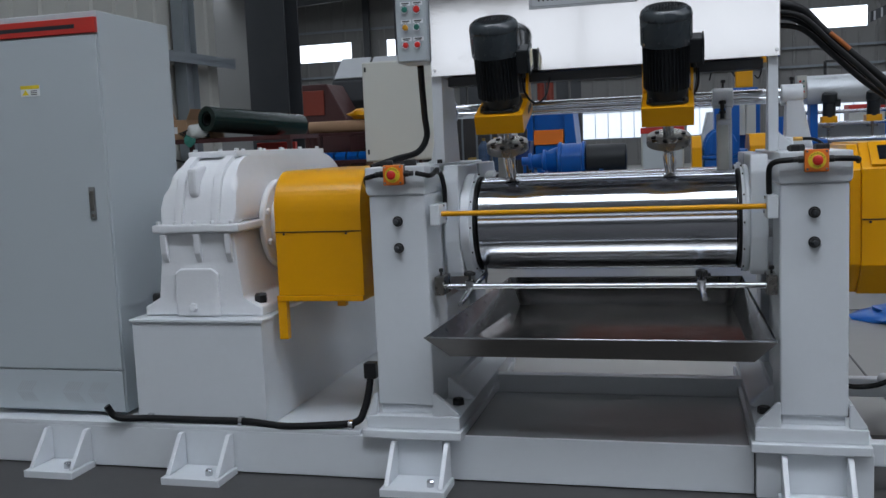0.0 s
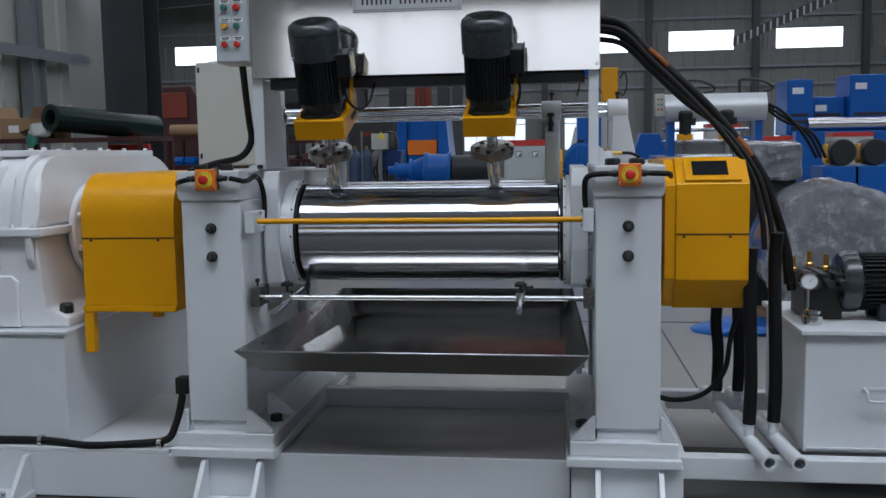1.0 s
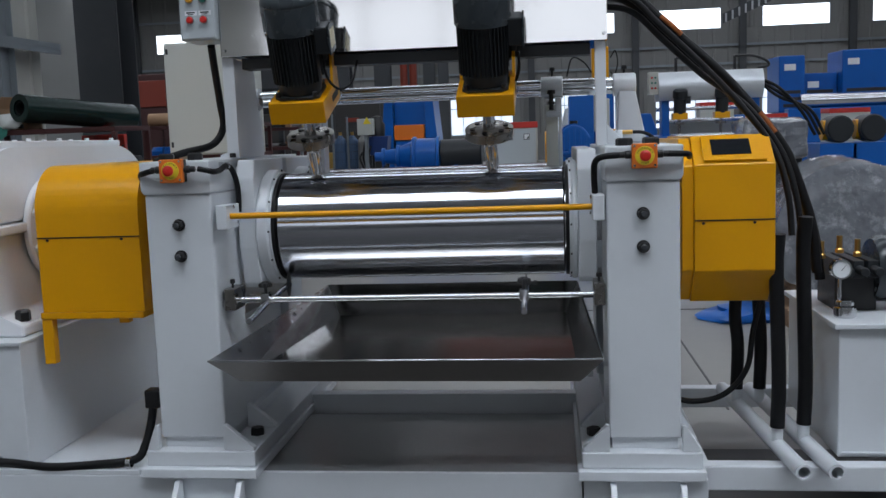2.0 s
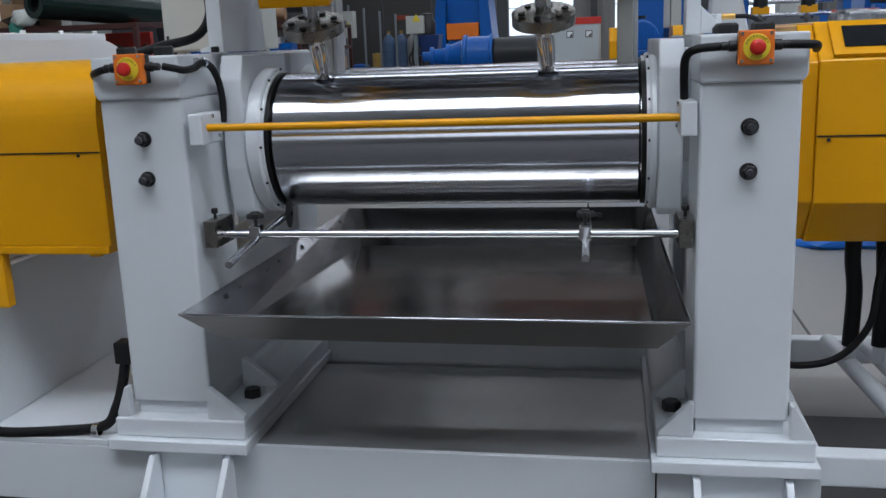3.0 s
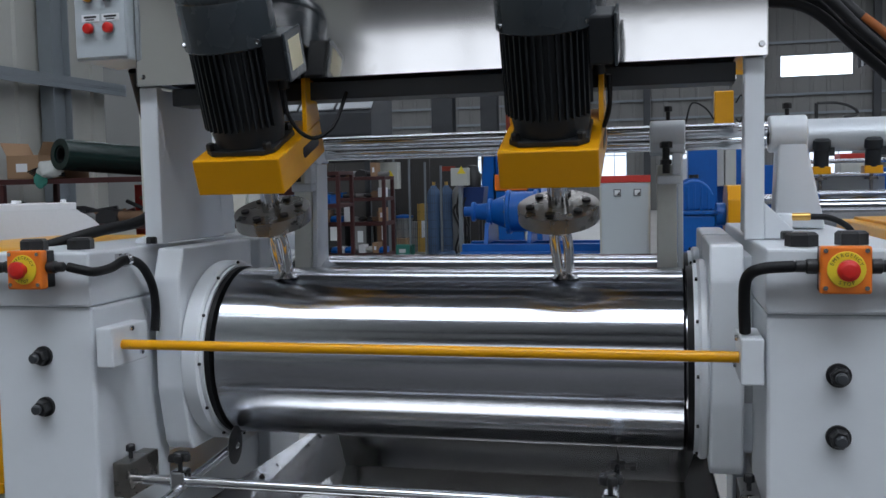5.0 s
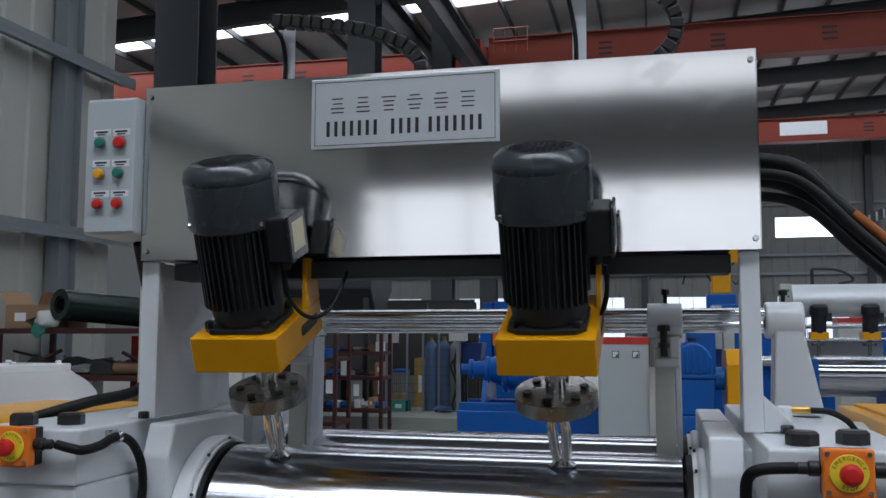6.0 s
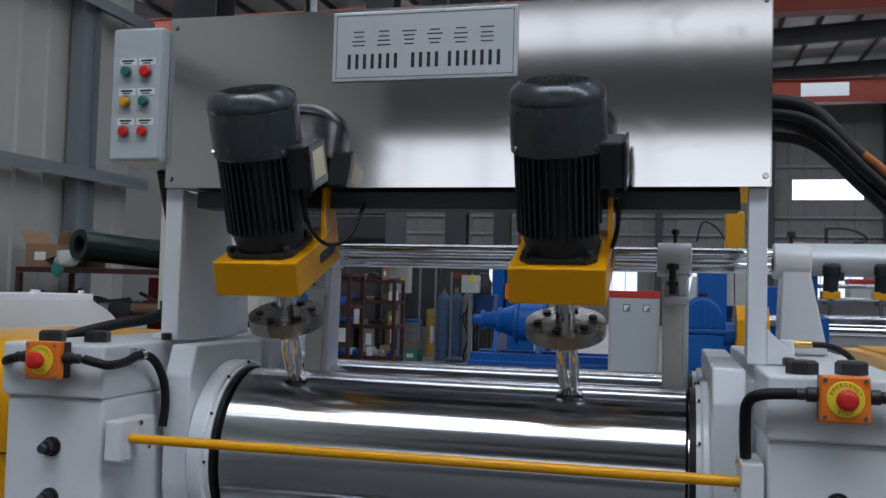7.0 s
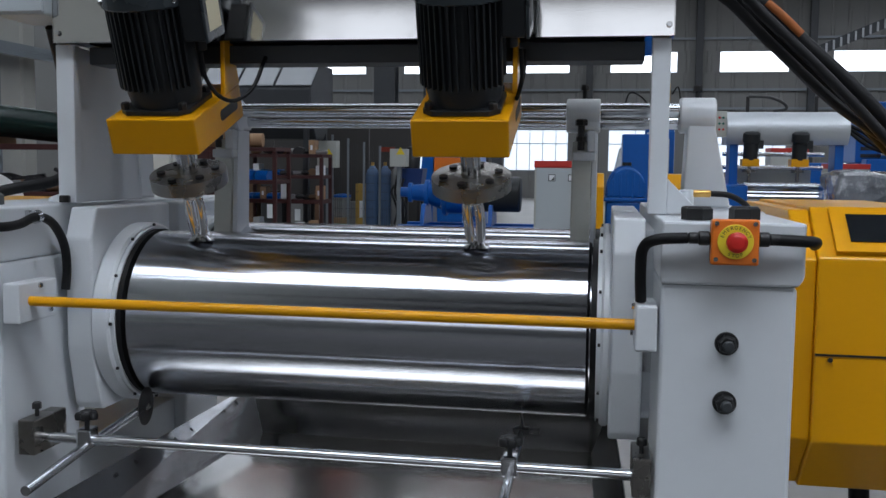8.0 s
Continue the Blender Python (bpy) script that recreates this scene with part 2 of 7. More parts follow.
def lathe(bm, base, axis, profile, seg=32):
    """Turns (radius, height) pairs about an axis that starts at base; ends with radius 0 are closed."""
    base, d = Vector(base), Vector(axis).normalized()
    u, w = frame_of(d)
    rings = []
    for r, h in profile:
        c = base + d * h
        rings.append([bm.verts.new(c)] if r == 0 else [bm.verts.new(c + (u * math.cos(a) + w * math.sin(a)) * r) for a in (2 * math.pi * i / seg for i in range(seg))])
    for k in range(len(rings) - 1):
        p, q = rings[k], rings[k + 1]
        (r0, h0), (r1, h1) = profile[k], profile[k + 1]
        for i in range(seg):
            j = (i + 1) % seg
            if len(p) == 1 and len(q) == 1:
                continue
            if len(p) == 1:
                f = bm.faces.new((p[0], q[i], q[j]))
            elif len(q) == 1:
                f = bm.faces.new((p[i], q[0], p[j]))
            else:
                f = bm.faces.new((p[i], q[i], q[j], p[j]))
            f.smooth = r0 > 0 and r1 > 0 and abs(h1 - h0) > 1e-6
    return bm


def cyl(bm, p0, p1, r, seg=24, bev=0.0):
    d = Vector(p1) - Vector(p0)
    h = d.length
    prof = [(0, 0), (r, 0), (r, h), (0, h)] if not bev else [(0, 0), (r - bev, 0), (r, bev), (r, h - bev), (r - bev, h), (0, h)]
    lathe(bm, p0, d, prof, seg)
    for e in bm.edges:
        if len(e.link_faces) == 2 and e.link_faces[0].smooth != e.link_faces[1].smooth:
            e.smooth = False
    return bm


def ring(bm, base, axis, r_in, r_out, h, seg=40):
    lathe(bm, base, axis, [(r_in, 0), (r_out, 0), (r_out, h), (r_in, h), (r_in, 0)], seg)
    for e in bm.edges:
        if len(e.link_faces) == 2 and e.link_faces[0].smooth != e.link_faces[1].smooth:
            e.smooth = False
    return bm


def bolt(bm, p, axis, r, h):
    """A hexagon head."""
    lathe(bm, p, axis, [(0, 0), (r, 0), (r, h * 0.8), (r * 0.8, h), (0, h)], 6)
    for f in bm.faces:
        f.smooth = False
    return bm


def spline(pts, steps=8):
    p = [Vector(a) for a in pts]
    p = [2 * p[0] - p[1]] + p + [2 * p[-1] - p[-2]]
    out = []
    for i in range(1, len(p) - 2):
        for s in range(steps):
            t = s / steps
            a, b, c, d = p[i - 1], p[i], p[i + 1], p[i + 2]
            out.append(0.5 * (2 * b + (c - a) * t + (2 * a - 5 * b + 4 * c - d) * t * t + (3 * b - a - 3 * c + d) * t ** 3))
    return out + [p[-2]]


def tube(bm, pts, r, seg=12, steps=8, smooth=True):
    """A round bar or hose through the points."""
    line = spline(pts, steps) if smooth else [Vector(p) for p in pts]
    rad = r if isinstance(r, (list, tuple)) else [r] * len(line)
    u = None
    rings = []
    for i, c in enumerate(line):
        d = (line[min(i + 1, len(line) - 1)] - line[max(i - 1, 0)]).normalized()
        u = d.orthogonal().normalized() if u is None else (u - d * u.dot(d)).normalized()
        w = d.cross(u)
        rings.append([bm.verts.new(c + (u * math.cos(a) + w * math.sin(a)) * rad[min(i, len(rad) - 1)]) for a in (2 * math.pi * k / seg for k in range(seg))])
    for p, q in zip(rings, rings[1:]):
        for i in range(seg):
            f = bm.faces.new((p[i], q[i], q[(i + 1) % seg], p[(i + 1) % seg]))
            f.smooth = True
    bm.faces.new(rings[0][::-1]), bm.faces.new(rings[-1])
    return bm


def sheet(bm, corners, thick=0.0015):
    """A thin plate through four corners."""
    c = [Vector(p) for p in corners]
    n = (c[1] - c[0]).cross(c[2] - c[0]).normalized() * thick
    lo, hi = [bm.verts.new(p) for p in c], [bm.verts.new(p + n) for p in c]
    bm.faces.new(lo[::-1]), bm.faces.new(hi)
    for i in range(4):
        j = (i + 1) % 4
        bm.faces.new((lo[i], lo[j], hi[j], hi[i]))
    return bm


# ---------------------------------------------------------------- the hall

X_LEFT, X_RIGHT, Y_REAR, Y_BACK, BAY = -26.0, 26.0, -16.0, 60.0, 7.4


def roof_z(x):
    return 12.2 + 0.053 * x if x < 14 else 12.2 + 0.053 * (28 - x)


def structure(name, bm, mat, label, category):
    return solo(name, bm, mat, label, category, kind="structure")


b = B()
box(b, X_LEFT, X_RIGHT, Y_REAR, Y_BACK, -0.2, -0.03)
structure("floor", b, CONCRETE, "worn pale grey concrete workshop floor", "floor")
# one dark floor tone; the shade under the skid is put into it
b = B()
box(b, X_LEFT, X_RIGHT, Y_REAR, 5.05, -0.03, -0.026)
structure("walkway", b, SHADE_FLOOR, "dark grey floor strip, shade under the mill put into its colour", "floor")


def profiled(bm, x0, x1, z0, z1, y, pitch=0.9, depth=0.035, rib=0.25):
    """Trapezoid profiled sheet, standing along x at y, ribs towards the viewer."""
    n = max(1, int((x1 - x0) / pitch))
    p = (x1 - x0) / n
    line = []
    for i in range(n):
        a = x0 + i * p
        line += [(a, y), (a + p * (1 - rib) / 2, y), (a + p * (1 - rib) / 2 + p * 0.05, y - depth), (a + p * (1 + rib) / 2 - p * 0.05, y - depth), (a + p * (1 + rib) / 2, y)]
    line.append((x1, y))
    back = [(x1, y + 0.06), (x0, y + 0.06)]
    lo, hi = [bm.verts.new((q[0], q[1], z0)) for q in line + back], [bm.verts.new((q[0], q[1], z1)) for q in line + back]
    k = len(lo)
    for i in range(k):
        bm.faces.new((lo[i], lo[(i + 1) % k], hi[(i + 1) % k], hi[i]))
    return bm


WIN_X = [1.03 + 6.37 * i for i in range(-4, 4)]
b = B()
profiled(b, X_LEFT, X_RIGHT, -0.03, 0.9, Y_BACK)
profiled(b, X_LEFT, X_RIGHT, 3.3, 6.66, Y_BACK)
profiled(b, X_LEFT, X_RIGHT, 7.95, 14.0, Y_BACK)
edges = [X_LEFT] + [e for x in WIN_X for e in (x, x + 3.98)] + [X_RIGHT]
for x0, x1 in zip(edges[::2], edges[1::2]):
    if x1 - x0 > 0.1:
        profiled(b, x0, x1, 0.9, 3.3, Y_BACK)
        profiled(b, x0, x1, 6.66, 7.95, Y_BACK)
structure("wall_north", b, WALL_GREY, "grey profiled metal wall of the hall's far end", "wall")
number = 0
for z0, z1, mat in ((6.66, 7.95, DAY_WINDOW), (0.9, 3.3, DAY_LOW)):
    for x in WIN_X:
        number += 1
        w = thing(f"window_{number}", (x + 2, Y_BACK, z0), "bright daylit window with a thin metal frame", "window", "windows of the far wall", "structure")
        b = B()
        for xx in (x, x + 3.93):
            box(b, xx, xx + 0.05, Y_BACK - 0.02, Y_BACK + 0.05, z0, z1)
        box(b, x, x + 3.98, Y_BACK - 0.02, Y_BACK + 0.05, z0, z0 + 0.06)
        box(b, x, x + 3.98, Y_BACK - 0.02, Y_BACK + 0.05, z1 - 0.06, z1)
        if z0 < 2:
            for k in range(1, 5):
                box(b, x + 0.8 * k, x + 0.8 * k + 0.04, Y_BACK - 0.01, Y_BACK + 0.04, z0, z1)
            box(b, x, x + 3.98, Y_BACK - 0.01, Y_BACK + 0.04, z0 + 1.5, z0 + 1.55)
        part("window_frame", b, STEEL_GREY, w)
        b = B()
        box(b, x + 0.05, x + 3.93, Y_BACK + 0.05, Y_BACK + 0.07, z0, z1)
        part("pane", b, mat, w)
b = B()
for z in (4.5, 5.6, 8.6):
    box(b, X_LEFT, X_RIGHT, Y_BACK - 0.16, Y_BACK - 0.06, z, z + 0.14)
structure("wall_girts", b, STEEL_GREY, "horizontal grey steel girts on the far wall", "girt")

# side walls and the wall behind the walk
b = B()
box(b, X_RIGHT, X_RIGHT + 0.1, Y_REAR, Y_BACK, -0.03, 13)
structure("wall_east", b, WALL_GREY, "plain grey metal side wall", "wall")
b = B()
box(b, X_LEFT - 0.1, X_LEFT, Y_REAR, Y_BACK, -0.03, 13)
structure("wall_west", b, WALL_GREY, "plain grey metal side wall", "wall")
# the third window is unseen, added to keep up the light from this wall
REAR_WIN = [(-20.0, -11.5), (-8.4, 3.2), (6.0, 14.0)]
b = B()
for z0, z1 in ((-0.03, 3.0), (5.3, 7.8), (8.9, 13.0)):
    box(b, X_LEFT, X_RIGHT, Y_REAR - 0.1, Y_REAR, z0, z1)
for x0, x1 in ((X_LEFT, -20.0), (-11.5, -8.4), (3.2, 6.0), (14.0, X_RIGHT)):
    for z0, z1 in ((3.0, 5.3), (7.8, 8.9)):
        box(b, x0, x1, Y_REAR - 0.1, Y_REAR, z0, z1)
structure("wall_south", b, WALL_GREY, "grey metal wall with long daylit windows", "wall")
for x0, x1 in REAR_WIN:
    for z0, z1 in ((3.0, 5.3), (7.8, 8.9)):
        number += 1
        w = thing(f"window_{number}", ((x0 + x1) / 2, Y_REAR, z0), "long bright daylit window with thin mullions", "window", "windows of the near wall", "structure")
        b = B()
        box(b, x0, x1, Y_REAR - 0.09, Y_REAR - 0.05, z0, z1)
        part("pane", b, DAY_REAR, w)
        for k in range(1, int((x1 - x0) / 2.0)):
            b = B()
            xm = x0 + k * 2.0
            box(b, xm, xm + 0.06, Y_REAR - 0.05, Y_REAR, z0, z1)
            part("mullion", b, STEEL_GREY, w)

# roof sheets between the roof lights, on purlins and rafters
LIGHT_Y = [(-1.6, 1.9)] + [(7.8 + BAY * k, 0.5 if k < 3 else 0.85) for k in range(0, 7)]
b = B()
lines = [Y_REAR - 1] + [e for y, half in LIGHT_Y for e in (y - half, y + half)] + [Y_BACK + 1]
for y0, y1 in zip(lines[::2], lines[1::2]):
    if y1 - y0 > 0.05:
        prism(b, [(X_LEFT, roof_z(X_LEFT)), (14, roof_z(14)), (X_RIGHT, roof_z(X_RIGHT)), (X_RIGHT, roof_z(X_RIGHT) + 0.15), (14, roof_z(14) + 0.15), (X_LEFT, roof_z(X_LEFT) + 0.15)], "y", y0, y1)
structure("ceiling", b, ROOF, "foil faced insulated workshop roof", "ceiling")
for i, (y, half) in enumerate(LIGHT_Y):
    b = B()
    prism(b, [(X_LEFT, roof_z(X_LEFT) + 0.05), (14, roof_z(14) + 0.05), (X_RIGHT, roof_z(X_RIGHT) + 0.05), (X_RIGHT, roof_z(X_RIGHT) + 0.08), (14, roof_z(14) + 0.08), (X_LEFT, roof_z(X_LEFT) + 0.08)], "y", y - half, y + half)
    structure(f"roof_light_{i + 1}", b, DAY_ROOF if i == 0 else DAY_ROOF_FAR, "translucent roof light strip letting in daylight", "roof light")["group"] = "roof lights"
b = B()
x = X_LEFT + 0.7
while x < X_RIGHT:
    box(b, x, x + 0.07, Y_REAR, Y_BACK, roof_z(x) - 0.22, roof_z(x) - 0.012)
    x += 1.5
structure("purlins", b, STEEL_DARK, "dark steel purlins under the roof", "purlin")


def i_profile(w, h, web, fl):
    return [(-w, -h), (w, -h), (w, -h + fl), (web, -h + fl), (web, h - fl), (w, h - fl), (w, h), (-w, h), (-w, h - fl), (-web, h - fl), (-web, -h + fl), (-w, -h + fl)]


FRAME_Y = [12.6 + BAY * k for k in range(-3, 7)]
for i, y in enumerate(FRAME_Y):
    b = B()
    for x0, x1 in ((X_LEFT, 14), (14, X_RIGHT)):
        for dz0, dz1, w in ((-0.95, -0.92, 0.14), (-0.92, -0.27, 0.012), (-0.27, -0.24, 0.14)):
            prism(b, [(x0, roof_z(x0) + dz0), (x1, roof_z(x1) + dz0), (x1, roof_z(x1) + dz1), (x0, roof_z(x0) + dz1)], "y", y - w, y + w)
    structure(f"rafter_{i + 1}", b, STEEL_DARK, "dark welded steel roof rafter", "rafter")["group"] = "roof rafters"

first = None
for x in (-5.4, 21.0):
    for y in FRAME_Y:
        if x > 0 and y < 25 or y < 8:
            continue
        if first is None:
            c = thing("column", (x, y, -0.03), "dark grey welded steel H column with a crane bracket", "column", "hall columns", "structure")
            b = B()
            prism(b, [(x + p, y + q) for p, q in i_profile(0.29, 0.26, 0.01, 0.025)], "z", 0.02, roof_z(x) - 0.95)
            part("shaft", b, STEEL_DARK, c)
            b = B()
            box(b, x - 0.4, x + 0.4, y - 0.4, y + 0.4, -0.03, 0.02)
            part("base_plate", b, STEEL_DARK, c)
            b = B()
            prism(b, [(x + 0.2, 8.35), (x + 0.9, 8.75), (x + 0.9, 9.0), (x - 0.9, 9.0), (x - 0.9, 8.75), (x - 0.2, 8.35)], "y", y - 0.14, y + 0.14)
            part("crane_bracket", b, STEEL_DARK, c)
            first = c
        else:
            copy_thing(first, pose(x - 0.0105 * (y - 12.6), y, -0.03))
b = B()
for x in (-4.75, -6.05):
    prism(b, [(x + p, 9.4 + q) for p, q in i_profile(0.17, 0.4, 0.012, 0.025)], "y", 5.0, Y_BACK)
structure("crane_runway", b, STEEL_DARK, "dark steel crane runway beams on the column row", "runway beam")


def crane(x0, x1, y, z0, marks, group):
    """An overhead travelling crane girder with end carriages."""
    c = thing("overhead_crane", ((x0 + x1) / 2, y, z0), "orange red overhead travelling crane box girder", "crane", group)
    b = B()
    box(b, x0 + 0.3, x1 - 0.3, y - 0.25, y + 0.25, z0, z0 + 1.0, 0.01)
    girder = part("girder", b, CRANE_RED, c)
    b = B()
    box(b, x0 + 0.3, x1 - 0.3, y - 0.32, y + 0.32, z0 + 1.003, z0 + 1.03)
    box(b, x0 + 0.3, x1 - 0.3, y - 0.32, y + 0.32, z0 - 0.03, z0 - 0.003)
    part("girder_flange", b, CRANE_RED, c)
    for x in (x0, x1):
        b = B()
        box(b, x - 0.2, x + 0.25, y - 1.4, y + 1.4, z0 + 0.25, z0 + 0.7, 0.02)
        part("end_carriage", b, CRANE_RED, c)
    b = B()
    for x in np.arange(x0 + 0.5, x0 + 1.6, 0.35):
        cyl(b, (x, y - 0.5, z0 + 0.5), (x, y - 0.5, z0 + 1.25), 0.02, 6)
    for dz in (0.85, 1.25):
        cyl(b, (x0 + 0.5, y - 0.5, z0 + dz), (x0 + 1.6, y - 0.5, z0 + dz), 0.02, 6)
    part("handrail", b, CRANE_RED, c)
    for k, x in enumerate(marks):
        b = B()
        for r in range(3):
            box(b, x, x + 0.42, y - 0.256, y - 0.252, z0 + 0.28 + r * 0.17, z0 + 0.35 + r * 0.17)
        part("painted_mark", b, INK, girder, "faded dark painted bars")
    return c, girder


c, g = crane(-4.9, 22.0, 30.5, 9.55, (-1.2, 2.1, 5.2), "overhead cranes")
b = B()
box(b, 9.0, 9.7, 30.244, 30.247, 10.05, 10.45)
plaque = part("capacity_plate", b, LABEL_YELLOW, g, "yellow capacity plate")
crane(-25.5, -6.0, 31.5, 9.55, (-13.4, -11.5, -9.2), "overhead cranes")
c, g = crane(-4.9, 22.0, 46.0, 9.81, (9.5,), "overhead cranes")
b = B()
box(b, 6.0, 8.0, 45.744, 45.747, 10.06, 10.66)
part("maker_plate", b, PAPER, g, "white maker plate")

# the enclosure wall at the near side, profiled sheet on girts
b = B()
bm_rot = B()
profiled(bm_rot, -12.0, 11.9, -0.03, 11.5, 0.0, 0.42, 0.03, 0.3)
bm_rot.transform(Matrix.Translation((-5.95, 0, 0)) @ Matrix.Rotation(radians(90), 4, "Z"))
structure("wall_enclosure", bm_rot, CLADDING, "off-white profiled metal partition wall", "wall")
b.free()
b = B()
for z in (1.1, 2.62, 4.5, 6.6):
    box(b, -5.9, -5.72, -12, 12.0, z, z + 0.02)
    box(b, -5.74, -5.72, -12, 12.0, z - 0.05, z - 0.002)
    box(b, -5.74, -5.72, -12, 12.0, z + 0.022, z + 0.08)
structure("partition_girts", b, STEEL_GREY, "grey steel angle girts along the partition wall", "girt")
posts = thing("partition_posts", (-5.83, 4.4, -0.03), "grey steel posts of the partition wall", "post", kind="structure")
for y in (-2.0, 4.4, 10.84):
    b = B()
    prism(b, [(-5.83 + p, y + q) for p, q in i_profile(0.08, 0.15, 0.006, 0.012)], "z", -0.03, 11.5)
    part("post", b, STEEL_GREY, posts)
# saw-cut joints of the concrete floor
for x0, x1, y0, y1 in ((1.20, 1.212, 5.7, 16.0), (-6.0, 9.0, 8.6, 8.612), (5.2, 5.212, 5.7, 16.0), (-6.0, 9.0, 13.4, 13.412)):
    b = B()
    box(b, x0, x1, y0, y1, -0.0298, -0.0265 + (0.001 if x1 - x0 > 1 else 0))
    structure("floor_joint", b, SHADE_FLOOR, "dark filled saw-cut joint in the concrete floor", "joint")
b = B()
cyl(b, (-5.70, 5.2, 2.57), (-5.70, 11.9, 5.92), 0.011, 8)
structure("wall_brace", b, STEEL_DARK, "thin dark steel bracing rod across the partition wall", "brace")
# ---------------------------------------------------------------- the mill: skid, stands, rolls

XC = -0.265
FLOOR = -0.03
skid = thing("skid_base", (XC, 4.6, FLOOR), "white painted welded steel skid under the mill", "machine base")
b = B()
box(b, -4.6, -0.975, 4.10, 4.16, -0.02, 0.183, 0.004)
box(b, -4.6, -1.37, 4.10, 4.16, 0.1835, 0.203, 0.002)
part("front_beam", b, WHITE, skid)
b = B()
box(b, -4.6, -1.05, 6.40, 6.46, -0.02, 0.203, 0.004)
part("rear_beam", b, WHITE, skid)
b = B()
box(b, -0.97, 0.37, 4.14, 4.16, -0.02, 0.186, 0.003)
box(b, 0.375, 0.83, 4.10, 4.16, -0.02, 0.183, 0.003)
part("middle_beam", b, WHITE, skid)
b = B()
box(b, -1.05, 0.52, 4.165, 4.93, 0.15, 0.183, 0.002)
part("deck_plate", b, DECK, skid, "grey painted deck plate")
b = B()
box(b, -1.05, 0.52, 4.99, 5.06, -0.02, 0.262, 0.004)
part("back_beam", b, WHITE, skid)
b = B()
box(b, 0.52, 3.2, 4.20, 4.27, 0.10, 0.198, 0.006)
box(b, 0.52, 3.2, 5.30, 5.37, 0.10, 0.198, 0.006)
part("side_rail", b, WHITE, skid)
b = B()
box(b, 0.80, 0.86, 4.275, 5.295, 0.11, 0.19, 0.005)
part("cross_rail", b, WHITE, skid)
b = B()
box(b, -4.6, -1.06, 4.165, 6.395, 0.15, 0.185, 0.002)
part("side_deck", b, WHITE, skid)


def skid_foot(x0, x1):
    """A gusseted floor foot welded to the skid's front."""
    f = B()
    box(f, x0, x1, 3.90, 4.095, -0.03, 0.008, 0.004)
    foot = part("foot", f, WHITE, skid)
    for x in (x0 + 0.012, x1 - 0.034):
        g = B()
        prism(g, [(4.095, 0.01), (3.925, 0.01), (4.06, 0.172), (4.095, 0.172)], "x", x, x + 0.022, 0.003)
        part("gusset", g, WHITE, foot)
    g = B()
    bolt(g, ((x0 + x1) / 2 + 0.07, 3.965, 0.008), (0, 0, 1), 0.018, 0.03)
    part("foot_bolt", g, BRIGHT, foot)


for x0, x1 in ((-3.05, -2.78), (-2.30, -2.0), (-1.22, -0.925), (0.46, 0.76)):
    skid_foot(x0, x1)


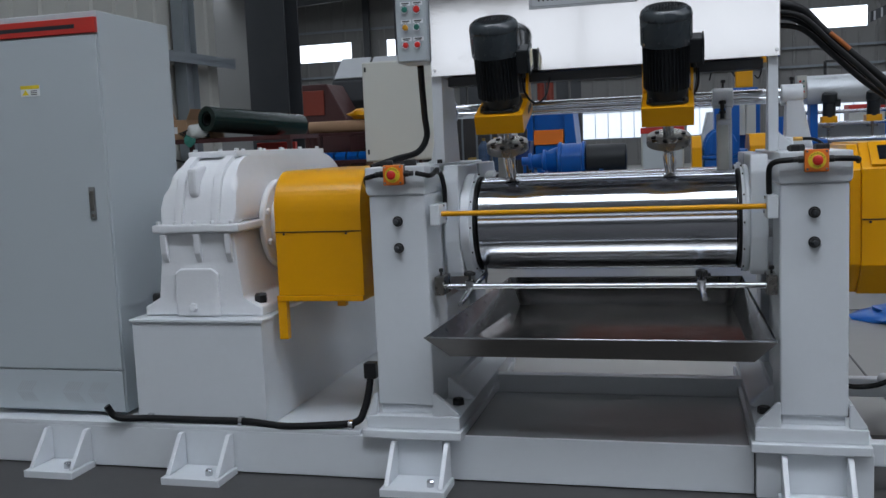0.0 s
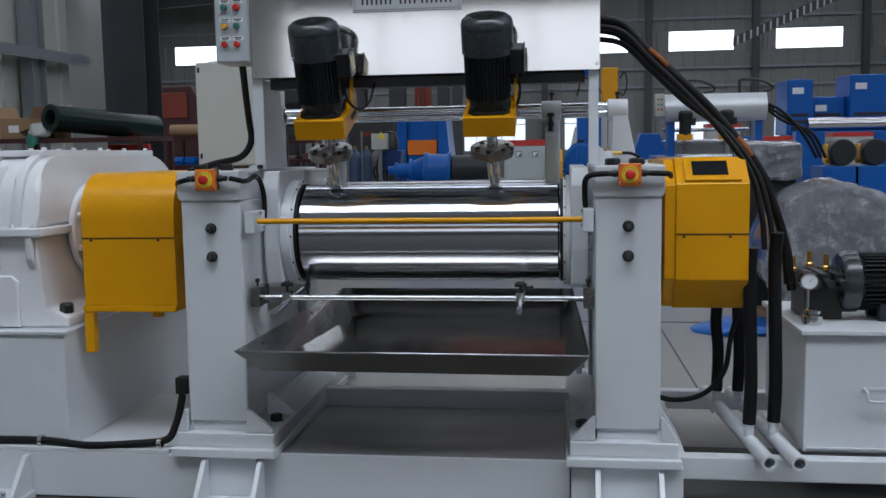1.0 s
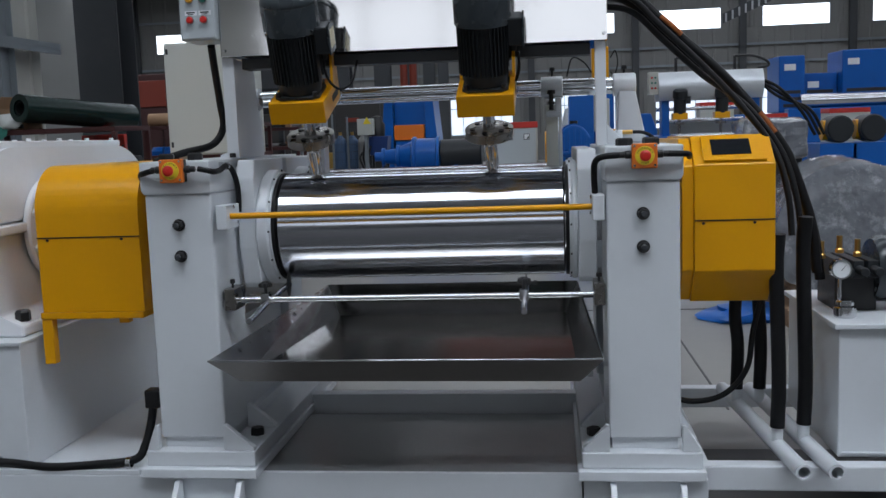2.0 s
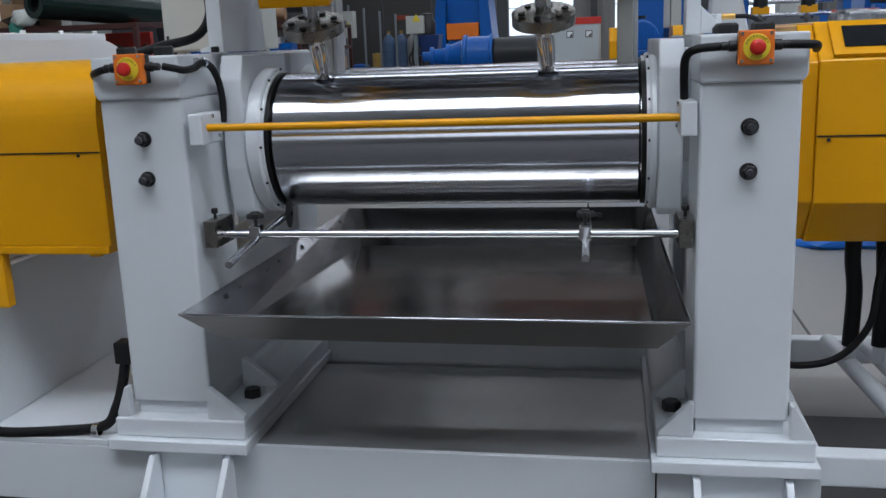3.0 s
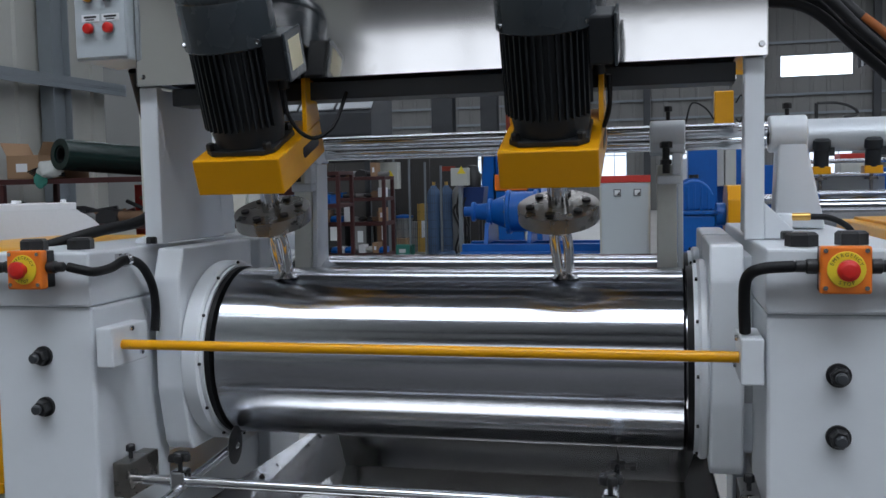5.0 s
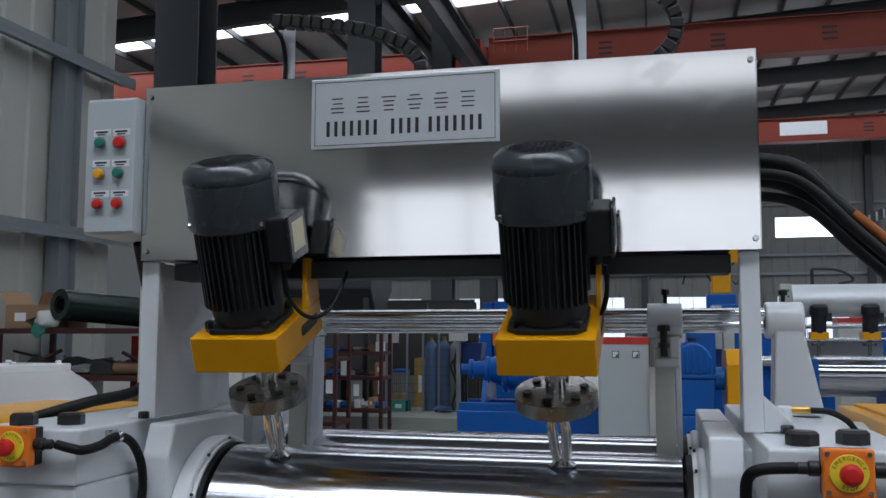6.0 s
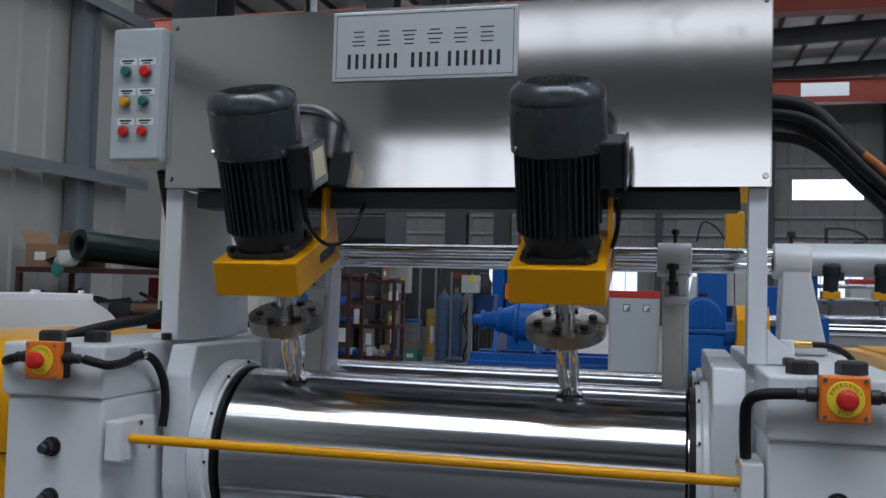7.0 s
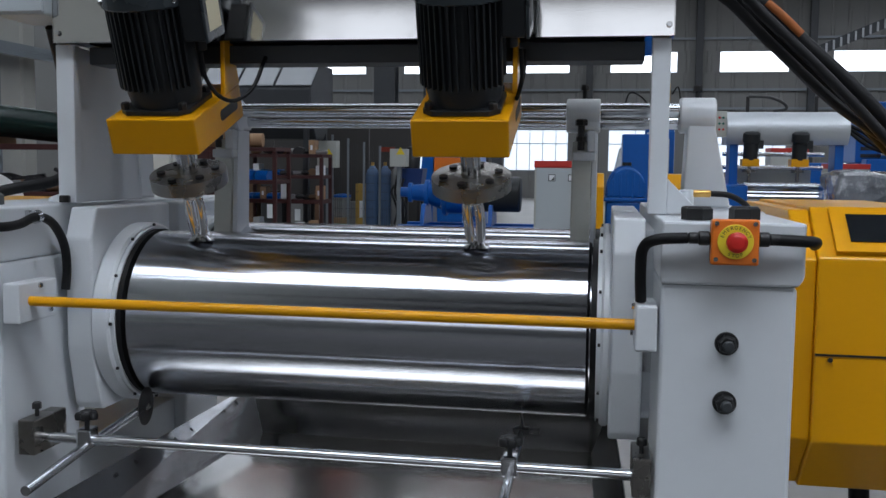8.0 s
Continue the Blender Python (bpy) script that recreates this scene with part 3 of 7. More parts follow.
def stand(cx, inner, plate_x, reach_in):
    """One side frame of the mill; inner is +1 when its open side is towards +x."""
    s = thing("mill_stand", (cx, 4.6, 0.183), "white painted cast mill stand with chamfered foot plate", "machine frame", "mill stands")
    w = 0.1325
    x0, x1 = cx - w, cx + w
    b = B()
    box(b, x0, x1, 4.137, 4.46, 0.325, 1.288, 0.008)
    part("front_post", b, WHITE, s)
    b = B()
    box(b, x0, x1, 5.10, 5.36, 0.325, 1.288, 0.008)
    part("rear_post", b, WHITE, s)
    b = B()
    o0, o1 = (0.012, 0.002) if inner > 0 else (0.002, 0.012)
    prism(b, [(x0, 1.2885), (x1, 1.2885), (x1 + o1, 1.306), (x1 + o1, 1.416), (x0 - o0, 1.416), (x0 - o0, 1.306)], "y", 4.129, 5.38, 0.006)
    part("cap", b, WHITE, s)
    b = B()
    box(b, plate_x - 0.22, plate_x + 0.22, 4.095, 5.42, 0.2225, 0.284, 0.005)
    part("foot_plate", b, WHITE, s)
    b = B()
    box(b, plate_x - 0.236, plate_x + 0.23, 4.065, 5.45, 0.184, 0.222, 0.004)
    part("base_flange", b, WHITE, s)
    b = B()
    box(b, x0 + 0.01, x1 - 0.01, 4.15, 5.35, 0.2845, 0.326, 0.002)
    part("web_base", b, WHITE, s)
    for sx in (-1, 1):
        for y in (4.105, 4.40):
            g = B()
            a = cx + sx * w
            reach = abs(plate_x + sx * 0.215 - a)
            prism(g, [(a, 0.285), (a + sx * reach, 0.285), (a + sx * reach, 0.297), (a + sx * 0.012, 0.385), (a, 0.385)], "y", y, y + 0.03, 0.003)
            part("corner_gusset", g, WHITE, s)
        g = B()
        bolt(g, (plate_x + sx * 0.165, 4.31, 0.285), (0, 0, 1), 0.030, 0.03)
        part("anchor_nut", g, BLACK, s, "black hexagon nut")
    for z in (1.171, 1.05):
        g = B()
        ring(g, (cx, 4.138, z), (0, -1, 0), 0.012, 0.0235, 0.008, 24)
        bolt(g, (cx, 4.130, z), (0, -1, 0), 0.0195, 0.022)
        nut = part("front_bolt", g, BLACK, s, "black oxide hexagon bolt")
        g = B()
        cyl(g, (cx, 4.106, z), (cx, 4.092, z), 0.0115, 16, 0.003)
        part("bolt_tip", g, STEEL_DARK, nut)
    for k, (dx, y) in enumerate(((-0.06, 4.20), (0.04, 4.24))):
        g = B()
        bolt(g, (cx + dx, y, 1.417), (0, 0, 1), 0.032, 0.028)
        part("cap_bolt", g, BLACK, s, "black hexagon bolt head")
    b = B()
    box(b, x0 + 0.04, x1 - 0.04, 4.461, 5.099, 0.327, 0.74, 0.003)
    part("side_web", b, WHITE, s)
    # bearing housings between the posts: a block, a round boss and a sealed ring
    d = inner
    inside = x1 if d > 0 else x0

    def off(k):
        return inside + d * k
    for yc, name in ((4.60, "front_housing"), (5.06, "rear_housing")):
        f = 1 if yc < 4.8 else -1
        g = B()
        prism(g, [(yc - f * 0.23, 1.05), (yc - f * 0.23, 1.33), (yc - f * 0.20, 1.408), (yc + f * 0.20, 1.408), (yc + f * 0.20, 0.88), (yc - f * 0.185, 0.88), (yc - f * 0.20, 0.90)], "x", min(off(0.022), off(0.096)), max(off(0.022), off(0.096)), 0.006)
        h = part(name, g, WHITE, s)
        g = B()
        box(g, min(off(-0.02), off(0.0225)), max(off(-0.02), off(0.0225)), yc - 0.17, yc + 0.17, 0.93, 1.38, 0.004)
        part("housing_core", g, WHITE, h)
        g = B()
        cyl(g, (off(0.095), yc, 1.115), (off(reach_in), yc, 1.115), 0.245, 64, 0.006)
        part("boss", g, WHITE, h)
        g = B()
        ring(g, (off(reach_in), yc, 1.115), (d, 0, 0), 0.19, 0.234, 0.010, 56)
        part("cover_ring", g, WHITE, h)
        g = B()
        ring(g, (off(reach_in + 0.010), yc, 1.115), (d, 0, 0), 0.19, 0.228, 0.014, 56)
        part("seal", g, RUBBER, h, "black rubber seal ring")
        for i in range(12):
            a = 2 * math.pi * i / 12
            g = B()
            bolt(g, (off(reach_in + 0.0005), yc + 0.2395 * math.cos(a), 1.115 + 0.2395 * math.sin(a)), (d, 0, 0), 0.0045, 0.006)
            part("ring_screw", g, BLACK, h)
    return s


stand(-1.148, 1, -1.11, 0.145)
stand(0.606, -1, 0.59, 0.118)


def roll(name, yc, label):
    r = thing(name, (XC, yc, 0.89), label, "mill roll", "mill rolls")
    b = B()
    lathe(b, (-0.84, yc, 1.115), (1, 0, 0), [(0, 0), (0.216, 0), (0.225, 0.006), (0.225, 1.162), (0.216, 1.168), (0, 1.168)], 128)
    part("shell", b, CHROME, r)
    for x in (-0.994, 0.328):
        b = B()
        cyl(b, (x, yc, 1.115), (x + 0.154, yc, 1.115), 0.185, 40)
        part("journal", b, BRIGHT, r)
    return r


roll("front_roll", 4.60, "mirror ground steel front mill roll between bearing housings")
roll("back_roll", 5.06, "mirror ground steel back mill roll behind the front roll")

# catch tray under the rolls
tray = thing("catch_tray", (XC, 4.5, 0.55), "stainless steel catch tray with flared welded sides", "tray")
LIP = [(-0.993, 3.936, 0.682), (0.447, 3.936, 0.679), (0.395, 5.30, 0.748), (-0.86, 5.30, 0.748)]
PAN = [(-0.905, 4.03, 0.584), (0.366, 4.03, 0.578), (0.335, 5.22, 0.600), (-0.79, 5.22, 0.600)]
b = B()
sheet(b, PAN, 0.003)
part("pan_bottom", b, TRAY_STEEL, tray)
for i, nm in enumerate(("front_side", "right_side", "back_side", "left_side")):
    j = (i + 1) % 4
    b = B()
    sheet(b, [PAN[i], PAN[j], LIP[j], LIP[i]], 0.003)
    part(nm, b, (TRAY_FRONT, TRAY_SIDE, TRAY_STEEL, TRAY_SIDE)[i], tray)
b = B()
tube(b, [LIP[0], LIP[1]], 0.004, 8, smooth=False)
part("front_rim", b, BRIGHT, tray)
for i in range(14):
    p = Vector(LIP[3]).lerp(Vector(LIP[0]), (i + 0.5) / 14)
    b = B()
    lathe(b, p + Vector((0.010 + 0.006 * (i % 3), 0, -0.022)), (0.8, 0, 0.55), [(0, 0), (0.006 + 0.003 * (i % 2), 0), (0.006, 0.0012), (0, 0.0016)], 10)
    part("weld_spot", b, BLACK, tray, "dark heat stained weld spot")
for x in (-0.95, 0.40):
    b = B()
    box(b, x, x + 0.025, 4.3, 5.1, 0.52, 0.56, 0.003)
    part("tray_rail", b, WHITE, tray)
b = B()
box(b, -0.97, 0.44, 4.55, 4.60, 0.49, 0.519, 0.003)
part("tray_bearer", b, WHITE, tray)

# safety bar
bar = thing("safety_bar", (XC, 4.16, 1.15), "yellow painted safety bar across the front roll", "safety bar")
b = B()
cyl(b, (-0.95, 4.155, 1.199), (0.425, 4.155, 1.199), 0.0115, 20)
part("rod", b, YELLOW, bar)
for x0, x1 in ((-0.992, -0.949), (0.424, 0.468)):
    b = B()
    box(b, x0, x1, 4.112, 4.26, 1.150, 1.243, 0.004)
    k = part("bracket", b, WHITE, bar)
    for y, z in ((4.19, 1.232), (4.23, 1.17)):
        b = B()
        xs = x1 if x0 < 0 else x0
        bolt(b, (xs, y, z), (1 if x0 < 0 else -1, 0, 0), 0.007, 0.006)
        part("bracket_screw", b, BRIGHT, k)

# guide bar with clamps
guide = thing("guide_bar", (XC, 4.205, 0.83), "bright steel guide bar with two clamped cutter holders", "guide bar")
b = B()
cyl(b, (-0.965, 4.205, 0.864), (0.43, 4.205, 0.864), 0.0125, 24)
part("rod", b, BRIGHT, guide)
for x0, x1 in ((-0.998, -0.955), (0.428, 0.468)):
    b = B()
    box(b, x0, x1, 4.165, 4.30, 0.828, 0.912, 0.003)
    blk = part("end_block", b, FLANGE, guide, "bare steel end block")
    b = B()
    cyl(b, ((x0 + x1) / 2, 4.21, 0.912), ((x0 + x1) / 2, 4.21, 0.935), 0.005, 10)
    bolt(b, ((x0 + x1) / 2, 4.21, 0.930), (0, 0, 1), 0.011, 0.016)
    part("lock_screw", b, BLACK, blk)
for x in (-0.843, 0.166):
    b = B()
    box(b, x - 0.018, x + 0.018, 4.183, 4.228, 0.845, 0.893, 0.006)
    cl = part("clamp", b, BRIGHT, guide)
    b = B()
    cyl(b, (x, 4.205, 0.893), (x, 4.205, 0.915), 0.006, 10)
    for i in range(5):
        a = 2 * math.pi * i / 5
        lathe(b, (x + 0.016 * math.cos(a), 4.205 + 0.016 * math.sin(a), 0.912), (0, 0, 1), [(0, 0), (0.011, 0.002), (0.012, 0.012), (0.009, 0.018), (0, 0.02)], 12)
    cyl(b, (x, 4.205, 0.913), (x, 4.205, 0.935), 0.015, 16, 0.003)
    part("star_knob", b, BLACK, cl, "black plastic star knob")
b = B()
tube(b, [(-0.828, 3.94, 0.829), (-0.838, 4.20, 0.853), (-0.818, 4.45, 0.886)], 0.0115, 16, smooth=False)
part("cutter_rod", b, BRIGHT, guide)
b = B()
lathe(b, (-0.822, 4.443, 0.887), (1.0, 0.1, 0.0), [(0, 0), (0.018, 0), (0.050, 0.004), (0.050, 0.006), (0.018, 0.012), (0, 0.012)], 32)
part("cutter_disc", b, BLACK, guide, "black steel cutting disc")
b = B()
tube(b, [(0.173, 3.945, 0.850), (0.168, 4.20, 0.853), (0.168, 4.48, 0.868)], 0.0105, 16)
part("cutter_rod", b, BRIGHT, guide)
b = B()
prism(b, [(0.163, 0.87), (0.173, 0.87), (0.171, 0.895), (0.167, 0.914)], "y", 4.475, 4.487)
box(b, 0.150, 0.186, 4.465, 4.495, 0.862, 0.878, 0.003)
cyl(b, (0.146, 4.48, 0.870), (0.205, 4.48, 0.870), 0.006, 8)
bolt(b, (0.198, 4.48, 0.870), (1, 0, 0), 0.010, 0.014)
part("knife", b, BLACK, guide, "small black cutter knife")


def stop_box(cx, label, bend):
    """Emergency stop button in an orange box, with glands and black sleeves."""
    s = thing("emergency_stop", (cx, 4.12, 1.34), label, "emergency stop", "emergency stops")
    b = B()
    box(b, cx - 0.045, cx + 0.045, 4.075, 4.1005, 1.335, 1.424, 0.004)
    box_part = part("housing", b, ORANGE, s)
    b = B()
    box(b, cx - 0.043, cx + 0.043, 4.101, 4.1285, 1.337, 1.422, 0.003)
    part("back_box", b, BLACK, s, "black back half of the box")
    for dx in (-0.036, 0.036):
        for dz in (-0.035, 0.035):
            b = B()
            cyl(b, (cx + dx, 4.0745, 1.381 + dz), (cx + dx, 4.0725, 1.381 + dz), 0.0045, 10)
            part("corner_screw", b, BRIGHT, box_part)
    b = B()
    cyl(b, (cx, 4.0745, 1.381), (cx, 4.0715, 1.381), 0.034, 40, 0.001)
    ring_plate = part("legend_ring", b, LABEL_YELLOW, s, "yellow legend ring with black lettering")
    b = B()
    lathe(b, (cx, 4.0715, 1.381), (0, -1, 0), [(0.012, 0), (0.012, 0.012), (0.0195, 0.014), (0.0205, 0.019), (0.0195, 0.026), (0.012, 0.030), (0, 0.031)], 32)
    part("push_button", b, RED, s, "red mushroom push button")
    for word, centre, sign in (("EMERGENCY", 90, -1), ("STOP", -90, 1)):
        for i, ch in enumerate(word):
            a = radians(centre + sign * (i - (len(word) - 1) / 2) * 17)
            cu = bpy.data.curves.new("letter", "FONT")
            cu.body, cu.size, cu.align_x, cu.align_y = ch, 0.0095, "CENTER", "CENTER"
            ob = bpy.data.objects.new("letter", cu)
            me = bpy.data.meshes.new_from_object(ob)
            bpy.data.objects.remove(ob)
            turn = a - math.pi / 2 if sign < 0 else a + math.pi / 2
            me.transform(Matrix.Translation((cx + 0.0272 * math.cos(a), 4.0708, 1.381 + 0.0272 * math.sin(a))) @ Matrix.Rotation(radians(90), 4, "X") @ Matrix.Rotation(turn, 4, "Z"))
            me.transform(Matrix.Translation(-ORIGIN[s.name]))
            me.materials.append(INK)
            lt = new("letter", me)
            lt.parent = ring_plate
    for d in (-1, 1):
        b = B()
        cyl(b, (cx + d * 0.045, 4.10, 1.385), (cx + d * 0.068, 4.10, 1.385), 0.0145, 20, 0.003)
        cyl(b, (cx + d * 0.066, 4.10, 1.385), (cx + d * 0.088, 4.10, 1.385), 0.0115, 20, 0.003)
        part("cable_gland", b, BLACK, s, "black cable gland")
    return s


stop_box(-1.144, "red emergency stop button on an orange box", 1)
stop_box(0.608, "red emergency stop button on an orange box", -1)


def hose(name, pts, r, mat, label, category="hose", group="", steps=10):
    b = B()
    tube(b, pts, r, 14, steps)
    c = sum((Vector(p) for p in pts), Vector()) / len(pts)
    return solo(name, b, mat, label, category, group, at=tuple(c))


hose("cable_sleeve", [(-1.045, 4.10, 1.385), (-1.01, 4.10, 1.378), (-0.992, 4.12, 1.372), (-0.988, 4.18, 1.376), (-0.985, 4.24, 1.39), (-0.983, 4.30, 1.372), (-0.982, 4.345, 1.32), (-0.982, 4.358, 1.26), (-0.982, 4.35, 1.20)], 0.011, RUBBER, "black cable sleeve curving down to the safety bar")
b = B()
ring(b, (-0.986, 4.232, 1.389), (0, 1, 0.1), 0.0115, 0.016, 0.016, 16)
box(b, -1.0125, -0.999, 4.234, 4.246, 1.375, 1.405, 0.001)
solo("cable_clip", b, BRIGHT, "small steel clip holding the cable", "clip", "cable clips", at=(-0.99, 4.24, 1.389))
hose("cable_sleeve", [(-1.21, 4.10, 1.385), (-1.26, 4.11, 1.375), (-1.30, 4.16, 1.36), (-1.33, 4.3, 1.30)], 0.011, RUBBER, "black cable sleeve leaving an emergency stop box")
hose("cable_sleeve", [(0.52, 4.10, 1.385), (0.46, 4.10, 1.38), (0.435, 4.115, 1.36), (0.432, 4.13, 1.31), (0.435, 4.15, 1.25)], 0.0115, RUBBER, "black cable sleeve curving down to the safety bar")
hose("cable_sleeve", [(0.685, 4.10, 1.385), (0.74, 4.10, 1.383), (0.765, 4.12, 1.38), (0.78, 4.2, 1.37)], 0.0115, RUBBER, "black cable sleeve leaving an emergency stop box")
# ---------------------------------------------------------------- gantry, cover and stirring drives

gantry = thing("blender_gantry", (XC, 4.6, 1.418), "white gantry with a curved stainless cover above the rolls", "machine cover")
for x0, x1, d in ((-1.04, -0.99, 1), (0.455, 0.498, -1)):
    b = B()
    box(b, x0, x1, 4.42, 4.45, 1.417, 1.822, 0.003)
    g = part("gantry_post", b, WHITE, gantry)
    b = B()
    xa = x0 + 0.02
    prism(b, [(4.451, 1.419), (4.80, 1.419), (4.72, 1.82), (4.451, 1.82)], "x", xa, xa + 0.015, 0.002)
    part("web_plate", b, WHITE, g)
    b = B()
    xf = x1 if d < 0 else x0
    prism(b, [(xf, 1.4195), (xf + (0.07 if d < 0 else -0.03), 1.4195), (xf + (0.07 if d < 0 else -0.03), 1.43), (xf, 1.50 if d < 0 else 1.44)], "y", 4.42, 4.45, 0.002)
    part("post_gusset", b, WHITE, g)
    b = B()
    bolt(b, (xf + (0.045 if d < 0 else 0.03), 4.40, 1.4195), (0, 0, 1), 0.014, 0.018)
    part("post_bolt", b, BLACK, g)
b = B()
N = 24
front = []
for i in range(N + 1):
    s = i / N
    front.append((4.400 - 0.0008 * (1 - (2 * s - 1) ** 2), 1.823 + 0.458 * s))
prism(b, front + [(4.78, 2.281), (4.78, 2.278), (4.403, 2.278)] + [(y + 0.003, z) for y, z in front[-2:0:-1]] + [(4.403, 1.827), (4.78, 1.827), (4.78, 1.824)], "x", -1.034, 0.503)
for f in b.faces:
    f.smooth = len(f.verts) == 4 and abs(f.calc_center_median().y - 4.4) < 0.012
cover = part("cover", b, STAINLESS, gantry, "brushed stainless cover with smudges")
for x0 in (-1.0335, 0.5005):
    b = B()
    prism(b, front + [(4.777, 2.279), (4.777, 1.8245)], "x", x0, x0 + 0.002)
    part("end_plate", b, STAINLESS, cover)
for x in (-1.018, 0.49):
    for z in (1.847, 2.255):
        b = B()
        bolt(b, (x, 4.3985, z), (0, -1, 0), 0.007, 0.005)
        part("cover_screw", b, BRIGHT, cover)
b = B()
box(b, -0.97, 0.44, 4.46, 4.56, 1.775, 1.82, 0.003)
part("cross_beam", b, STEEL_DARK, gantry, "dark painted cross beam")

sign = thing("name_plate", (-0.322, 4.39, 2.08), "satin aluminium maker's plate with dark print", "name plate")
b = B()
box(b, -0.565, -0.0865, 4.393, 4.3985, 2.093, 2.271, 0.0015)
part("plate", b, PLATE, sign)
b = B()
for x0, x1, z0, z1 in ((-0.555, -0.0965, 2.1015, 2.103), (-0.555, -0.0965, 2.261, 2.2625), (-0.5555, -0.554, 2.1015, 2.2625), (-0.0975, -0.096, 2.1015, 2.2625)):
    box(b, x0, x1, 4.3922, 4.3928, z0, z1)
part("border_line", b, INK, sign)
# the maker's name, shown as plain shapes: six square marks over one row of upright bars
strokes = random.Random(12)
for i in range(6):
    x = -0.5155 + i * 0.0665
    b = B()
    for k in range(4):
        w = strokes.uniform(0.024, 0.040)
        z = 2.1825 + k * 0.0115 + strokes.uniform(-0.001, 0.001)
        box(b, x + 0.02 - w / 2, x + 0.02 + w / 2, 4.3922, 4.3928, z, z + 0.0028)
    part("print_mark", b, INK, sign)
for x0, n in ((-0.525, 7), (-0.357, 4), (-0.262, 7)):
    for i in range(n):
        b = B()
        a = x0 + i * 0.0205
        box(b, a + 0.001, a + 0.0095, 4.3922, 4.3928, 2.124, 2.162)
        part("print_mark", b, INK, sign)

ctrl = thing("control_box", (-1.09, 4.45, 1.88), "pale grey push button control box beside the cover", "control box")
b = B()
box(b, -1.186, -1.0365, 4.37, 4.55, 1.890, 2.251, 0.006)
body = part("body", b, GREY_CABINET, ctrl)
b = B()
box(b, -1.180, -1.0375, 4.362, 4.3695, 1.896, 2.245, 0.003)
lid = part("door", b, GREY_CABINET, ctrl)
for i, (x, z, mat, r) in enumerate(((-1.137, 2.130, GREEN, 0.0155), (-1.080, 2.129, RED, 0.018), (-1.137, 2.049, AMBER, 0.0155), (-1.082, 2.049, GREEN, 0.0155), (-1.138, 1.969, RED, 0.0155), (-1.082, 1.969, RED, 0.0155))):
    b = B()
    ring(b, (x, 4.3615, z), (0, -1, 0), r * 0.8, r * 1.08, 0.006, 24)
    bez = part("bezel", b, BRIGHT, lid)
    b = B()
    lathe(b, (x, 4.3615, z), (0, -1, 0), [(0, 0), (r * 0.85, 0), (r * 0.85, 0.012), (r * 0.7, 0.015), (0, 0.016)], 24)
    part("push_button", b, mat, lid, {GREEN: "green push button", RED: "red push button", AMBER: "amber push button"}[mat])
for z in (2.155, 2.074, 1.994):
    for x in (-1.159, -1.102):
        b = B()
        box(b, x, x + 0.05, 4.3605, 4.3615, z - 0.007, z + 0.011)
        tag = part("legend_label", b, PAPER, lid, "white legend label")
        b = B()
        box(b, x + 0.007, x + 0.042, 4.3598, 4.3603, z + 0.002, z + 0.007)
        box(b, x + 0.012, x + 0.036, 4.3598, 4.3603, z - 0.004, z - 0.001)
        part("legend_print", b, INK, ctrl)
hose("conduit", [(-1.12, 4.53, 1.884), (-1.135, 4.60, 1.78), (-1.15, 4.68, 1.65), (-1.15, 4.70, 1.55), (-1.19, 4.66, 1.475), (-1.28, 4.56, 1.445), (-1.37, 4.46, 1.41)], 0.016, RUBBER, "black conduit hanging from the control box")

AX = Vector((0, -0.39, 1)).normalized()
AY = Vector((0, 1, 0.39)).normalized()


